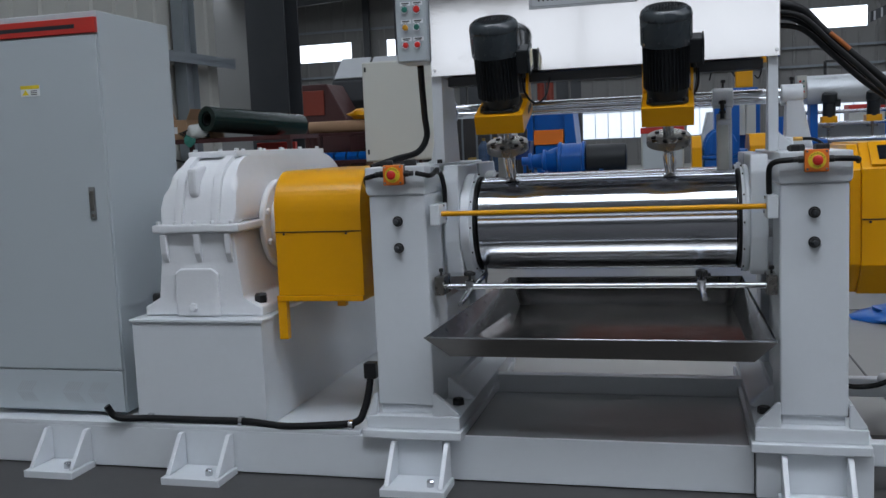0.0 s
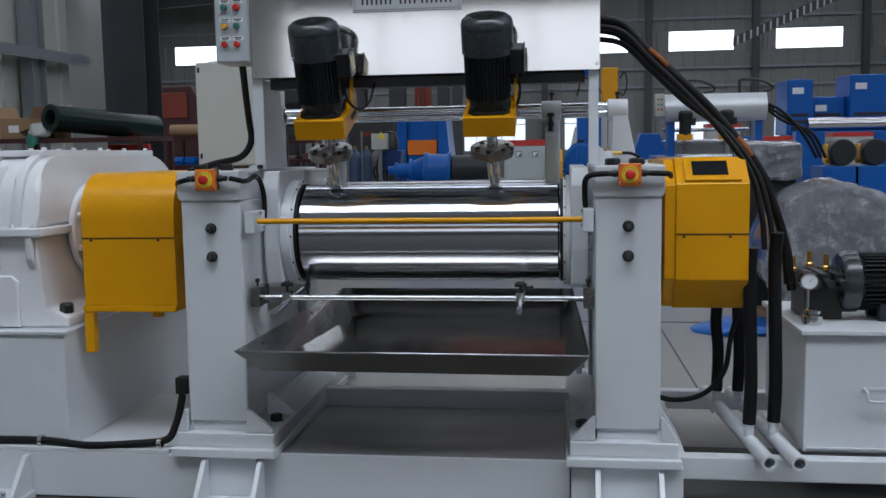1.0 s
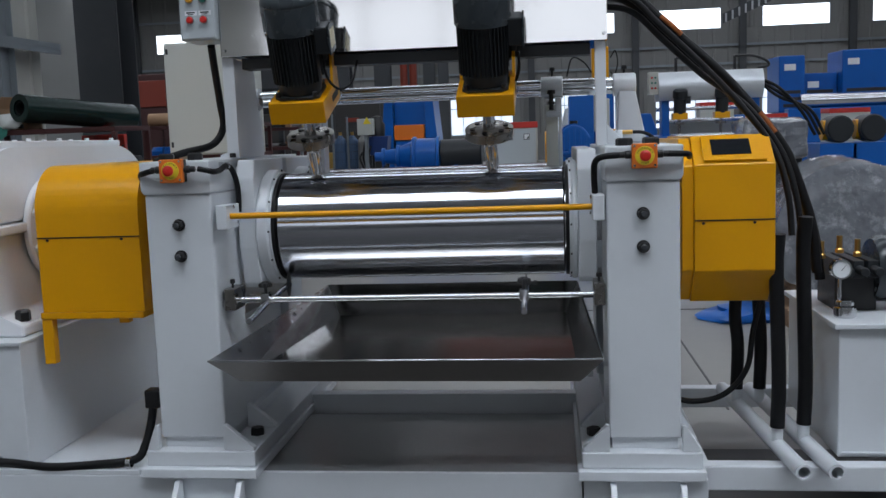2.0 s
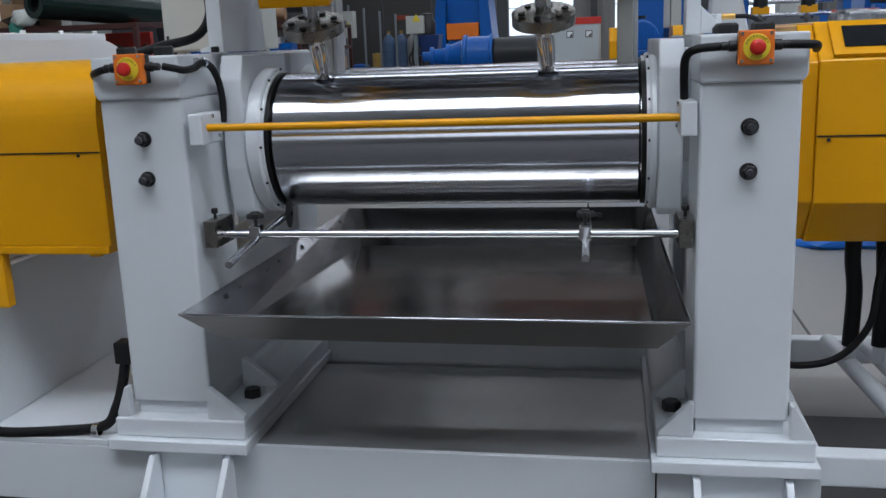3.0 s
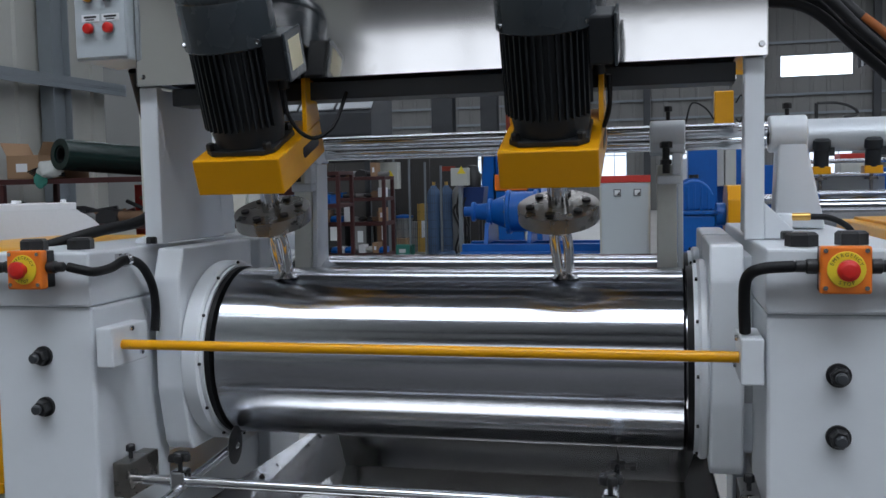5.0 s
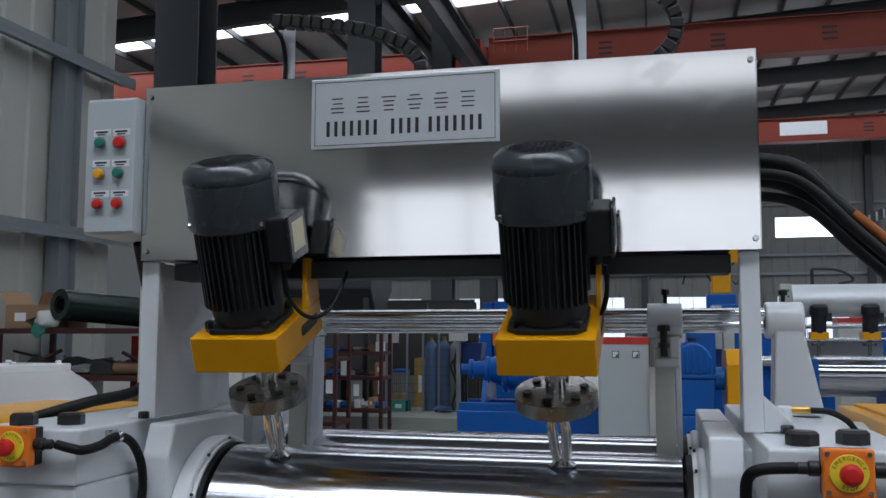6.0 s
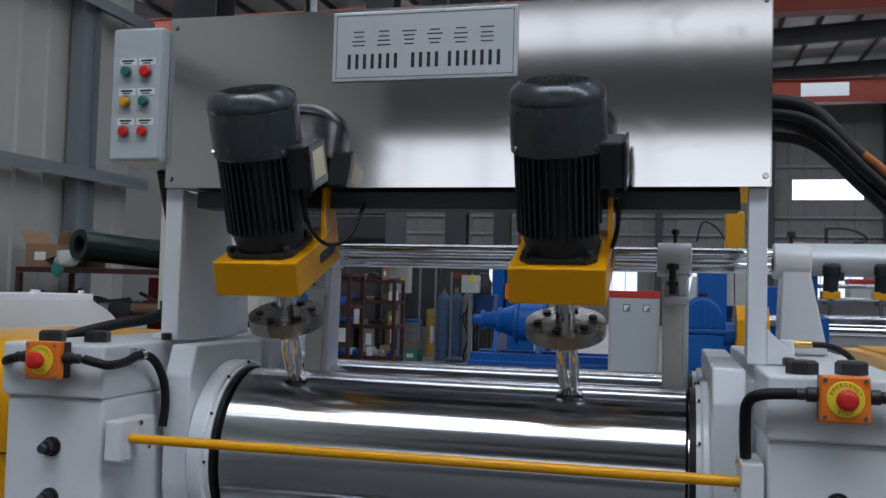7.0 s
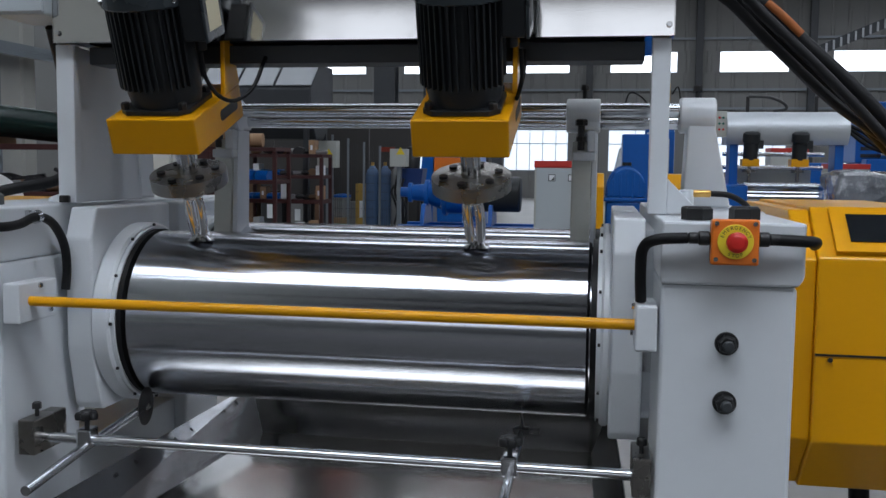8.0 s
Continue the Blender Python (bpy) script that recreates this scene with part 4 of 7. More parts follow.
def stirrer(cx, label):
    """Tilted geared motor on a yellow bracket that drives a polished finger down to the nip."""
    s = thing("stirring_drive", (cx, 4.40, 1.60), label, "geared motor", "stirring drives")
    base = Vector((cx, 4.345, 1.662))

    def P(x, y, z):
        return base + Vector((x, 0, 0)) + AY * y + AX * z

    def tilted(bm):
        m = Matrix((Vector((1, 0, 0)), AY, AX)).transposed().to_4x4()
        m.translation = base
        bm.transform(m)
        return bm
    b = B()
    prism(b, [(-0.110, -0.108), (0.110, -0.108), (0.110, 0.19), (-0.110, 0.19)], "z", -0.088, 0.0, 0.004)
    br = part("gear_bracket", tilted(b), YELLOW, s, "yellow painted bracket")
    for x in (-0.110, 0.098):
        b = B()
        prism(b, [(0.09, 0.0), (0.19, 0.0), (0.19, 0.16), (0.15, 0.16)], "x", x, x + 0.012, 0.002)
        part("bracket_cheek", tilted(b), YELLOW, br)
    b = B()
    prism(b, [(0.055 + 0.012 * math.cos(a) + (0.09 if math.cos(a) > 0 else 0), -0.042 + 0.014 * math.sin(a)) for a in (2 * math.pi * i / 20 + 0.01 for i in range(20))], "x", 0.1095, 0.1110)
    part("slot", tilted(b), BLACK, br, "dark slot in the bracket side")
    # motor
    b = B()
    prism(b, [(-0.088, -0.065), (-0.065, -0.088), (0.065, -0.088), (0.088, -0.065), (0.088, 0.065), (0.065, 0.088), (-0.065, 0.088), (-0.088, 0.065)], "z", 0.001, 0.014, 0.002)
    part("motor_flange", tilted(b), MOTOR, s)
    b = B()
    lathe(b, (0, 0, 0.014), (0, 0, 1), [(0, 0), (0.082, 0), (0.088, 0.03), (0.088, 0.26), (0, 0.26)], 40)
    mot = part("motor_body", tilted(b), MOTOR, s)
    for i in range(40):
        a = 2 * math.pi * i / 40
        if -0.45 < a < 0.45 or a > 2 * math.pi - 0.45:
            continue
        b = B()
        box(b, 0.086, 0.1015, -0.0018, 0.0018, 0.06, 0.255)
        b.transform(Matrix.Rotation(a, 4, "Z"))
        part("cooling_fin", tilted(b), MOTOR, mot)
    b = B()
    lathe(b, (0, 0, 0.245), (0, 0, 1), [(0.104, 0), (0.108, 0.004), (0.108, 0.105), (0.1062, 0.110), (0.1085, 0.114), (0.1085, 0.120), (0.103, 0.141), (0.086, 0.155), (0, 0.157)], 48)
    cowl = part("fan_cowl", tilted(b), MOTOR_CAP, s, "glossy charcoal fan cowl")
    b = B()
    for i in range(-5, 6):
        for j in range(-5, 6):
            if i * i + j * j < 32 and (i or j):
                x, y = i * 0.0125, j * 0.0125
                box(b, x - 0.0050, x + 0.0050, y - 0.0033, y + 0.0033, 0.4018, 0.4030)
    part("grille", tilted(b), RUBBER, cowl, "perforated black fan grille")
    for a in (-2.5, -0.6, 0.9, 2.4):
        b = B()
        bolt(b, (0.108 * math.cos(a), 0.108 * math.sin(a), 0.262), (math.cos(a), math.sin(a), 0), 0.006, 0.005)
        part("cowl_screw", tilted(b), BRIGHT, cowl)
    b = B()
    box(b, 0.090, 0.145, -0.05, 0.05, 0.165, 0.27, 0.006)
    tb = part("terminal_box", tilted(b), MOTOR, s)
    b = B()
    box(b, 0.1452, 0.153, -0.052, 0.052, 0.162, 0.273, 0.003)
    part("terminal_lid", tilted(b), MOTOR_CAP, tb)
    b = B()
    box(b, 0.1532, 0.1538, -0.035, 0.035, 0.185, 0.255)
    part("rating_label", tilted(b), CREAM if cx < -0.3 else MOTOR, tb, "cream rating label" if cx < -0.3 else "")
    b = B()
    cyl(b, (0.110, 0, 0.165), (0.110, 0, 0.135), 0.013, 14, 0.002)
    part("cable_gland", tilted(b), BLACK, tb)
    for x, y in ((-0.072, -0.072), (0.072, -0.072), (0.072, 0.072), (-0.072, 0.072)):
        b = B()
        bolt(b, (x, y, 0.014), (0, 0, 1), 0.011, 0.016)
        part("flange_bolt", tilted(b), BLACK, s)
    # output shaft, flanges and finger
    b = B()
    cyl(b, (0, 0.04, -0.086), (0, 0.04, -0.100), 0.054, 28)
    cyl(b, (0, 0.04, -0.099), (0, 0.04, -0.215), 0.024, 28)
    part("shaft", tilted(b), BRIGHT, s)
    b = B()
    ring(b, (0, 0.04, -0.222), (0, 0, 1), 0.0245, 0.097, 0.034, 48)
    fl = part("coupling_flange", tilted(b), FLANGE, s, "machined steel flange with black screws")
    b = B()
    lathe(b, (0, 0.04, -0.2225), (0, 0, -1), [(0.0, 0), (0.046, 0), (0.046, 0.012), (0.030, 0.020), (0.026, 0.034), (0, 0.036)], 32)
    part("flange_hub", tilted(b), FLANGE, fl)
    for i in range(6):
        a = 2 * math.pi * (i + 0.3) / 6
        b = B()
        cyl(b, (0.068 * math.cos(a), 0.04 + 0.068 * math.sin(a), -0.1875), (0.068 * math.cos(a), 0.04 + 0.068 * math.sin(a), -0.181), 0.0105, 14)
        part("socket_screw", tilted(b), BLACK, fl)
    # finger: a narrow closed loop reaching down to the nip
    tip = Vector((cx + 0.008, 4.505, 1.326))
    top = P(0, 0.04, -0.252)
    down = (tip - top).normalized()
    b = B()
    loop = []
    for i in range(33):
        a = 2 * math.pi * i / 32
        c, q = math.cos(a), math.sin(a)
        along = 0.5 - 0.5 * math.copysign(abs(c) ** 0.55, c)
        loop.append(top + down * (along * ((tip - top).length - 0.012) + 0.004) + Vector((0.0165 * math.copysign(abs(q) ** 0.6, q) * (1.05 - 0.25 * along), 0, 0)))
    tube(b, loop, 0.0125, 16)
    # flared foot: the loop's reflection in the roll, put into the shape
    lathe(b, tip + Vector((0, 0, 0.016)), (0, 0.1, -1), [(0, 0), (0.016, 0.001), (0.022, 0.010), (0.034, 0.018), (0, 0.022)], 28)
    part("stirring_finger", b, POLISHED, s, "polished steel loop finger")
    return s


stirrer(-0.695, "charcoal geared motor tilted forward on a yellow bracket")
stirrer(0.036, "charcoal geared motor tilted forward on a yellow bracket")
hose("motor_cable", [(-0.59, 4.30, 1.785), (-0.585, 4.31, 1.73), (-0.56, 4.33, 1.685), (-0.53, 4.36, 1.675), (-0.50, 4.40, 1.71), (-0.49, 4.46, 1.79)], 0.005, RUBBER, "thin black motor cable looping up to the cover", "cable")
hose("motor_cable", [(0.165, 4.30, 1.785), (0.165, 4.33, 1.72), (0.15, 4.38, 1.68), (0.16, 4.43, 1.74), (0.16, 4.45, 1.80)], 0.005, RUBBER, "thin black motor cable looping up to the cover", "cable")

# cable chains above the cover
def cable_chain(pts, label):
    c = thing("cable_chain", pts[0], label, "cable chain", "cable chains")
    line = spline(pts, 60)
    step, last = 0.030, None
    for p, q in zip(line, line[1:]):
        if last is not None and (p - last).length < step:
            continue
        last = p
        d = (q - p).normalized()
        b = B()
        box(b, -0.0125, 0.0125, -0.022, 0.022, -0.017, 0.017, 0.003)
        box(b, -0.0165, 0.0165, -0.016, 0.016, -0.012, 0.012)
        up = Vector((0, 1, 0)).cross(d)
        m = Matrix((d, Vector((0, 1, 0)), -up)).transposed().to_4x4()
        m.translation = p
        b.transform(m)
        part("chain_link", b, BLACK, c)
    return c


cable_chain([(-1.0, 4.60, 2.295), (-0.6, 4.60, 2.295), (-0.40, 4.60, 2.30), (-0.335, 4.60, 2.335), (-0.36, 4.60, 2.40), (-0.47, 4.60, 2.455), (-0.62, 4.60, 2.49), (-0.77, 4.60, 2.51)], "black plastic cable chain curled over the cover")
cable_chain([(-0.3, 4.62, 2.295), (0.0, 4.62, 2.295), (0.20, 4.62, 2.31), (0.30, 4.62, 2.35), (0.335, 4.62, 2.43), (0.29, 4.62, 2.51), (0.18, 4.62, 2.545), (0.04, 4.62, 2.56)], "black plastic cable chain curled over the cover")
for x in (-0.735, 0.085):
    u = thing("chain_upright", (x, 4.66, 2.272), "bare aluminium upright holding a cable chain", "bracket", "chain uprights")
    b = B()
    box(b, x - 0.018, x + 0.018, 4.645, 4.650, 2.2725, 2.53 if x < 0 else 2.58, 0.001)
    part("strip", b, PLATE, u)
    b = B()
    tube(b, [(x - 0.035, 4.62, 2.50 if x < 0 else 2.56), (x - 0.015, 4.635, 2.46), (x - 0.008, 4.64, 2.38), (x - 0.012, 4.64, 2.275)], 0.006, 10)
    part("cable", b, RUBBER, u, "black cable tied to the strip")

# rear stock guide bar with brackets
PALE_PLATE = material("pale cream plate", (0.62, 0.63, 0.58), 0.5, vary=0.06, scale=5, bump=0.03, dirt=0.2)
rg = thing("rear_guide", (XC, 4.95, 1.418), "bright steel rear guide bar carried in white brackets", "guide bar")
for y, z in ((4.93, 1.690), (5.02, 1.660)):
    b = B()
    cyl(b, (-1.06, y, z), (0.62, y, z), 0.020, 24)
    part("rod", b, ROD, rg)
for x in (0.29, -0.80):
    b = B()
    lathe(b, (x - 0.048, 4.95, 1.675), (1, 0, 0), [(0.03, 0), (0.046, 0), (0.049, 0.003), (0.049, 0.093), (0.046, 0.096), (0.03, 0.096)], 36)
    box(b, x - 0.046, x + 0.046, 4.905, 5.04, 1.632, 1.675, 0.006)
    k = part("slide_block", b, WHITE, rg)
    b = B()
    box(b, x - 0.028, x + 0.038, 4.90, 5.0, 1.545, 1.57, 0.004)
    box(b, x + 0.012, x + 0.038, 4.901, 4.95, 1.57, 1.631, 0.004)
    part("clamp", b, WHITE, k)
    b = B()
    prism(b, [(4.91, 1.30), (4.96, 1.30), (4.99, 1.60), (4.93, 1.60)], "x", x - 0.030, x + 0.025, 0.003)
    part("stock_plate", b, PALE_PLATE, k, "pale stock guide plate")
    b = B()
    prism(b, [(4.92, 1.30), (5.02, 1.30), (5.03, 1.63), (4.94, 1.63)], "x", x + 0.027, x + 0.042, 0.002)
    part("side_web", b, WHITE, k)
    b = B()
    cyl(b, (x + 0.002, 4.95, 1.722), (x + 0.002, 4.95, 1.75), 0.006, 10)
    bolt(b, (x + 0.002, 4.95, 1.748), (0, 0, 1), 0.012, 0.016)
    part("lock_screw", b, BLACK, k)
    b = B()
    cyl(b, (x - 0.004, 4.895, 1.655), (x - 0.004, 4.895, 1.575), 0.010, 10)
    bolt(b, (x - 0.004, 4.895, 1.645), (0, 0, 1), 0.018, 0.018)
    bolt(b, (x - 0.004, 4.895, 1.60), (0, 0, 1), 0.016, 0.014)
    part("height_screw", b, BLACK, k)
for x0, x1, leg in ((0.557, 0.655, 1), (-1.14, -1.045, -1)):
    b = B()
    lathe(b, (x0, 4.93, 1.675), (1, 0, 0), [(0.03, 0), (0.046, 0), (0.05, 0.004), (0.05, x1 - x0 - 0.004), (0.046, x1 - x0), (0.03, x1 - x0)], 36)
    k = part("end_bracket", b, WHITE, rg)
    b = B()
    if leg > 0:
        prism(b, [(x0 + 0.022, 1.66), (x1 - 0.006, 1.66), (x1 + 0.045, 1.419), (x0 + 0.012, 1.419)], "y", 4.89, 4.985, 0.006)
    else:
        prism(b, [(x0 + 0.006, 1.66), (x1 - 0.022, 1.66), (x1 - 0.012, 1.419), (x0 - 0.045, 1.419)], "y", 4.89, 4.985, 0.006)
    part("bracket_leg", b, WHITE, k)
    b = B()
    cyl(b, ((x0 + x1) / 2, 4.93, 1.724), ((x0 + x1) / 2, 4.93, 1.745), 0.006, 10)
    bolt(b, ((x0 + x1) / 2, 4.93, 1.743), (0, 0, 1), 0.012, 0.016)
    part("lock_screw", b, BLACK, k)
# ---------------------------------------------------------------- drive side: guards, gearbox, cabinet, power unit

guard = thing("coupling_guard", (-1.58, 4.7, 0.81), "yellow sheet metal coupling guard with a rounded top", "machine guard")
prof = [(4.25, 0.815), (4.25, 1.22)] + [(4.43 - 0.18 * math.cos(a), 1.22 + 0.19 * math.sin(a)) for a in (math.pi / 2 * i / 12 for i in range(1, 13))]
prof += [(5.1, 1.41), (5.28, 1.22), (5.28, 0.815)]
b = B()
prism(b, prof, "x", -1.80, -1.365, 0.003)
for f in b.faces:
    f.smooth = abs(f.normal.x) < 0.5 and f.calc_center_median().z > 1.225 and f.calc_center_median().y < 4.5
shell = part("shell", b, YELLOW, guard)
b = B()
box(b, -1.801, -1.364, 4.2478, 4.2495, 1.119, 1.124)
part("seam", b, BLACK, shell)
b = B()
box(b, -1.81, -1.37, 4.245, 5.28, 0.788, 0.8145, 0.003)
part("base_flange", b, YELLOW, guard)
for x in (-1.755, -1.44):
    b = B()
    bolt(b, (x, 4.2475, 1.112), (0, -1, 0), 0.006, 0.004)
    part("guard_screw", b, BLACK, shell)
for x, z0 in ((-1.81, 0.60), (-1.60, 0.72)):
    b = B()
    box(b, x, x + 0.045, 4.25 if x < -1.7 else 4.5, 4.29 if x < -1.7 else 4.54, z0, 0.787, 0.003)
    part("leg", b, YELLOW, guard)

gg = thing("gear_guard", (0.96, 4.8, 0.78), "yellow faceted gear guard with a small display", "machine guard")
b = B()
oct_ = [(4.33, 0.925), (4.33, 1.332), (4.45, 1.440), (5.15, 1.440), (5.28, 1.332), (5.28, 0.925), (5.15, 0.787), (4.45, 0.787)]
prism(b, oct_, "x", 0.817, 1.117, 0.004)
shell = part("shell", b, YELLOW, gg)
b = B()
prism(b, [(y * 0.98 + 0.096, z * 0.98 + 0.022) for y, z in oct_], "x", 0.772, 0.8165, 0.004)
part("inner_rim", b, YELLOW, gg)
b = B()
cyl(b, (0.745, 4.80, 1.115), (0.771, 4.80, 1.115), 0.30, 48)
part("gear_boss", b, WHITE, gg)
b = B()
box(b, 0.818, 1.118, 4.3278, 4.3295, 1.118, 1.123)
part("seam", b, BLACK, shell)
for x in (0.85, 1.04):
    b = B()
    bolt(b, (x, 4.3275, 1.110), (0, -1, 0), 0.006, 0.004)
    part("guard_screw", b, BLACK, shell)
d = Vector((0, 0.12, 0.108)).normalized()
nrm = Vector((0, -0.108, 0.12)).normalized()


def on_slope(x, s, h):
    return Vector((x, 4.33, 1.332)) + d * s + nrm * h


for nm, x0, x1, s0, s1, h0, h1, mat, lb in (("display_frame", 0.855, 1.085, 0.012, 0.150, 0.0005, 0.012, YELLOW, ""), ("display", 0.887, 1.033, 0.040, 0.125, 0.0125, 0.0145, SCREEN, "dark glass display")):
    b = B()
    v = [b.verts.new(on_slope(x, s, h)) for h in (h0, h1) for s in (s0, s1) for x in (x0, x1)]
    for q in ((0, 2, 3, 1), (4, 5, 7, 6), (0, 1, 5, 4), (2, 6, 7, 3), (0, 4, 6, 2), (1, 3, 7, 5)):
        b.faces.new([v[i] for i in q])
    part(nm, b, mat, gg, lb)

ped = thing("gearbox_pedestal", (-2.2, 4.7, 0.186), "white painted steel pedestal under the gearbox", "pedestal")
b = B()
box(b, -2.55, -1.855, 4.15, 6.30, 0.186, 0.700, 0.004)
part("body", b, WHITE, ped)
b = B()
box(b, -2.56, -1.845, 4.14, 6.31, 0.7005, 0.7155, 0.003)
part("top_plate", b, WHITE, ped)

gb = thing("gearbox", (-2.2, 4.7, 0.715), "glossy white cast gearbox with ribbed domed housing", "gearbox")
b = B()
prism(b, [(-2.52, 0.716), (-1.88, 0.716), (-1.88, 0.765), (-1.99, 0.80), (-2.01, 1.13), (-2.40, 1.13), (-2.42, 0.80), (-2.52, 0.765)], "y", 4.23, 5.80, 0.012)
lower = part("lower_case", b, WHITE_CAST, gb)
b = B()
box(b, -2.43, -1.965, 4.195, 5.83, 1.131, 1.172, 0.008)
part("split_flange", b, WHITE_CAST, gb)
b = B()
dome = [(4.225, 1.173)]
dome += [(4.225 + 0.02, 1.25)] + [(4.53 - 0.27 * math.cos(a), 1.28 + 0.215 * math.sin(a)) for a in (math.pi / 2 * i / 10 for i in range(1, 11))]
dome += [(5.49 + 0.27 * math.sin(a), 1.28 + 0.215 * math.cos(a)) for a in (math.pi / 2 * i / 10 for i in range(0, 10))] + [(5.795, 1.173)]
prism(b, dome, "x", -2.405, -1.99)
bmesh.ops.bevel(b, geom=[k for k in b.edges if len(k.link_faces) == 2 and any(len(f.verts) > 4 for f in k.link_faces)], offset=0.03, segments=4, profile=0.5, affect="EDGES")
for v in b.verts:
    v.co.x += 0.09 * ((v.co.z - 1.173) / 0.33) ** 2 if v.co.x < -2.2 else -0.05 * ((v.co.z - 1.173) / 0.33) ** 2
for f in b.faces:
    f.smooth = True
upper = part("upper_case", b, WHITE_CAST, gb)
b = B()
box(b, -2.33, -2.06, 4.42, 5.60, 1.49, 1.522, 0.006)
top = part("inspection_cover", b, WHITE_CAST, gb)
for i in range(5):
    for x in (-2.31, -2.08):
        b = B()
        bolt(b, (x, 4.46 + i * 0.27, 1.522), (0, 0, 1), 0.012, 0.012)
        part("cover_bolt", b, WHITE_CAST, top)
for x0 in (-2.315, -2.12):
    b = B()
    prism(b, [(5.01 + (y - 5.01) * 1.023, 1.173 + (z - 1.173) * 1.06) for y, z in dome], "x", x0, x0 + 0.045)
    bmesh.ops.bevel(b, geom=[k for k in b.edges if len(k.link_faces) == 2 and any(len(f.verts) > 4 for f in k.link_faces)], offset=0.012, segments=3, profile=0.5, affect="EDGES")
    for f in b.faces:
        f.smooth = True
    part("rib", b, WHITE_CAST, upper)
b = B()
prism(b, [(4.24, 1.44), (4.24, 1.32), (4.30, 1.26), (4.36, 1.30), (4.36, 1.46)], "x", -2.245, -2.195, 0.014)
part("lifting_lug", b, WHITE_CAST, upper)
b = B()
prism(b, [(-2.33, 0.72), (-2.10, 0.72), (-2.10, 0.93), (-2.13, 0.955), (-2.30, 0.955), (-2.33, 0.93)], "y", 4.208, 4.229, 0.007)
part("front_boss", b, WHITE_CAST, lower)
for x in (-2.395, -2.215, -2.05):
    b = B()
    prism(b, [(4.229, 1.128), (4.200, 1.128), (4.205, 1.03), (4.229, 0.98)], "x", x, x + 0.035, 0.006)
    part("case_rib", b, WHITE_CAST, lower)
b = B()
bolt(b, (-2.235, 4.207, 0.765), (0, -1, 0), 0.022, 0.016)
part("drain_plug", b, WHITE_CAST, lower)
for x in (-2.48, -1.92):
    b = B()
    bolt(b, (x, 4.30, 0.775), (0, 0, 1), 0.032, 0.045)
    part("foot_nut", b, BLACK, lower, "black hexagon nut")
for x in (-2.40, -2.31, -2.21, -2.11, -2.01):
    b = B()
    bolt(b, (x, 4.212, 1.172), (0, 0, 1), 0.012, 0.018)
    part("flange_bolt", b, WHITE_CAST, gb)
for z, r, y in ((1.13, 0.235, 4.70),):
    b = B()
    cyl(b, (-1.989, y, z), (-1.955, y, z), r, 48, 0.008)
    cyl(b, (-1.956, y, z), (-1.93, y, z), r * 0.72, 40, 0.006)
    cap = part("bearing_cap", b, WHITE_CAST, gb)
    for i in range(8):
        a = 2 * math.pi * (i + 0.5) / 8
        b = B()
        bolt(b, (-1.955, y + r * 0.86 * math.cos(a), z + r * 0.86 * math.sin(a)), (1, 0, 0), 0.018, 0.016)
        part("cap_bolt", b, WHITE_CAST, cap)
    b = B()
    cyl(b, (-1.93, y, z), (-1.802, y, z), 0.085, 32)
    part("shaft", b, WHITE_CAST, gb)
b = B()
cyl(b, (-2.03, 4.29, 1.172), (-2.03, 4.29, 1.27), 0.036, 24, 0.004)
part("oil_filler", b, WHITE_CAST, gb)

cab = thing("electrical_cabinet", (-3.1, 4.6, 0.203), "tall pale grey electrical cabinet with a red top band", "cabinet")
b = B()
box(b, -3.50, -2.685, 4.262, 4.92, 0.205, 2.235, 0.006)
part("body", b, GREY_CABINET, cab)
b = B()
box(b, -3.495, -2.690, 4.243, 4.261, 0.433, 2.118, 0.004)
door = part("door", b, GREY_CABINET, cab)
b = B()
box(b, -3.50, -2.685, 4.238, 4.261, 2.127, 2.203, 0.004)
part("top_band", b, RED_BAND, cab, "red enamelled band")
b = B()
box(b, -3.42, -2.80, 4.2368, 4.2376, 2.153, 2.173)
part("band_print", b, INK, cab)
b = B()
box(b, -3.495, -2.690, 4.247, 4.261, 0.215, 0.425, 0.003)
plinth = part("plinth_panel", b, GREY_CABINET, cab)
for x0 in (-3.33, -3.05, -2.90):
    for i in range(7):
        for sgn in (1, -1):
            b = B()
            z = 0.31
            prism(b, [(x0 + i * 0.014, z + sgn * 0.004), (x0 + i * 0.014 + 0.040, z + sgn * 0.055), (x0 + i * 0.014 + 0.045, z + sgn * 0.055), (x0 + i * 0.014 + 0.005, z + sgn * 0.004)], "y", 4.2455, 4.2467)
            part("vent_slot", b, CABLE_GREY, plinth)
b = B()
box(b, -2.795, -2.757, 4.236, 4.2425, 1.205, 1.37, 0.003)
hd = part("handle", b, BRIGHT, door, "chrome recessed door handle")
b = B()
box(b, -2.788, -2.764, 4.233, 4.2358, 1.25, 1.35, 0.004)
cyl(b, (-2.776, 4.2358, 1.227), (-2.776, 4.230, 1.227), 0.009, 16)
part("grip", b, FLANGE, hd)
b = B()
box(b, -3.14, -3.03, 4.2405, 4.2425, 1.835, 1.89)
wl = part("warning_label", b, PAPER, door, "white and yellow electrical warning label")
b = B()
box(b, -3.14, -3.03, 4.2395, 4.2403, 1.872, 1.89)
prism(b, [(-3.132, 1.842), (-3.092, 1.842), (-3.112, 1.868)], "y", 4.2395, 4.2403)
part("label_band", b, LABEL_YELLOW, wl)
b = B()
for i in range(3):
    box(b, -3.082, -3.045, 4.2395, 4.2403, 1.842 + i * 0.009, 1.846 + i * 0.009)
part("label_print", b, INK, wl)

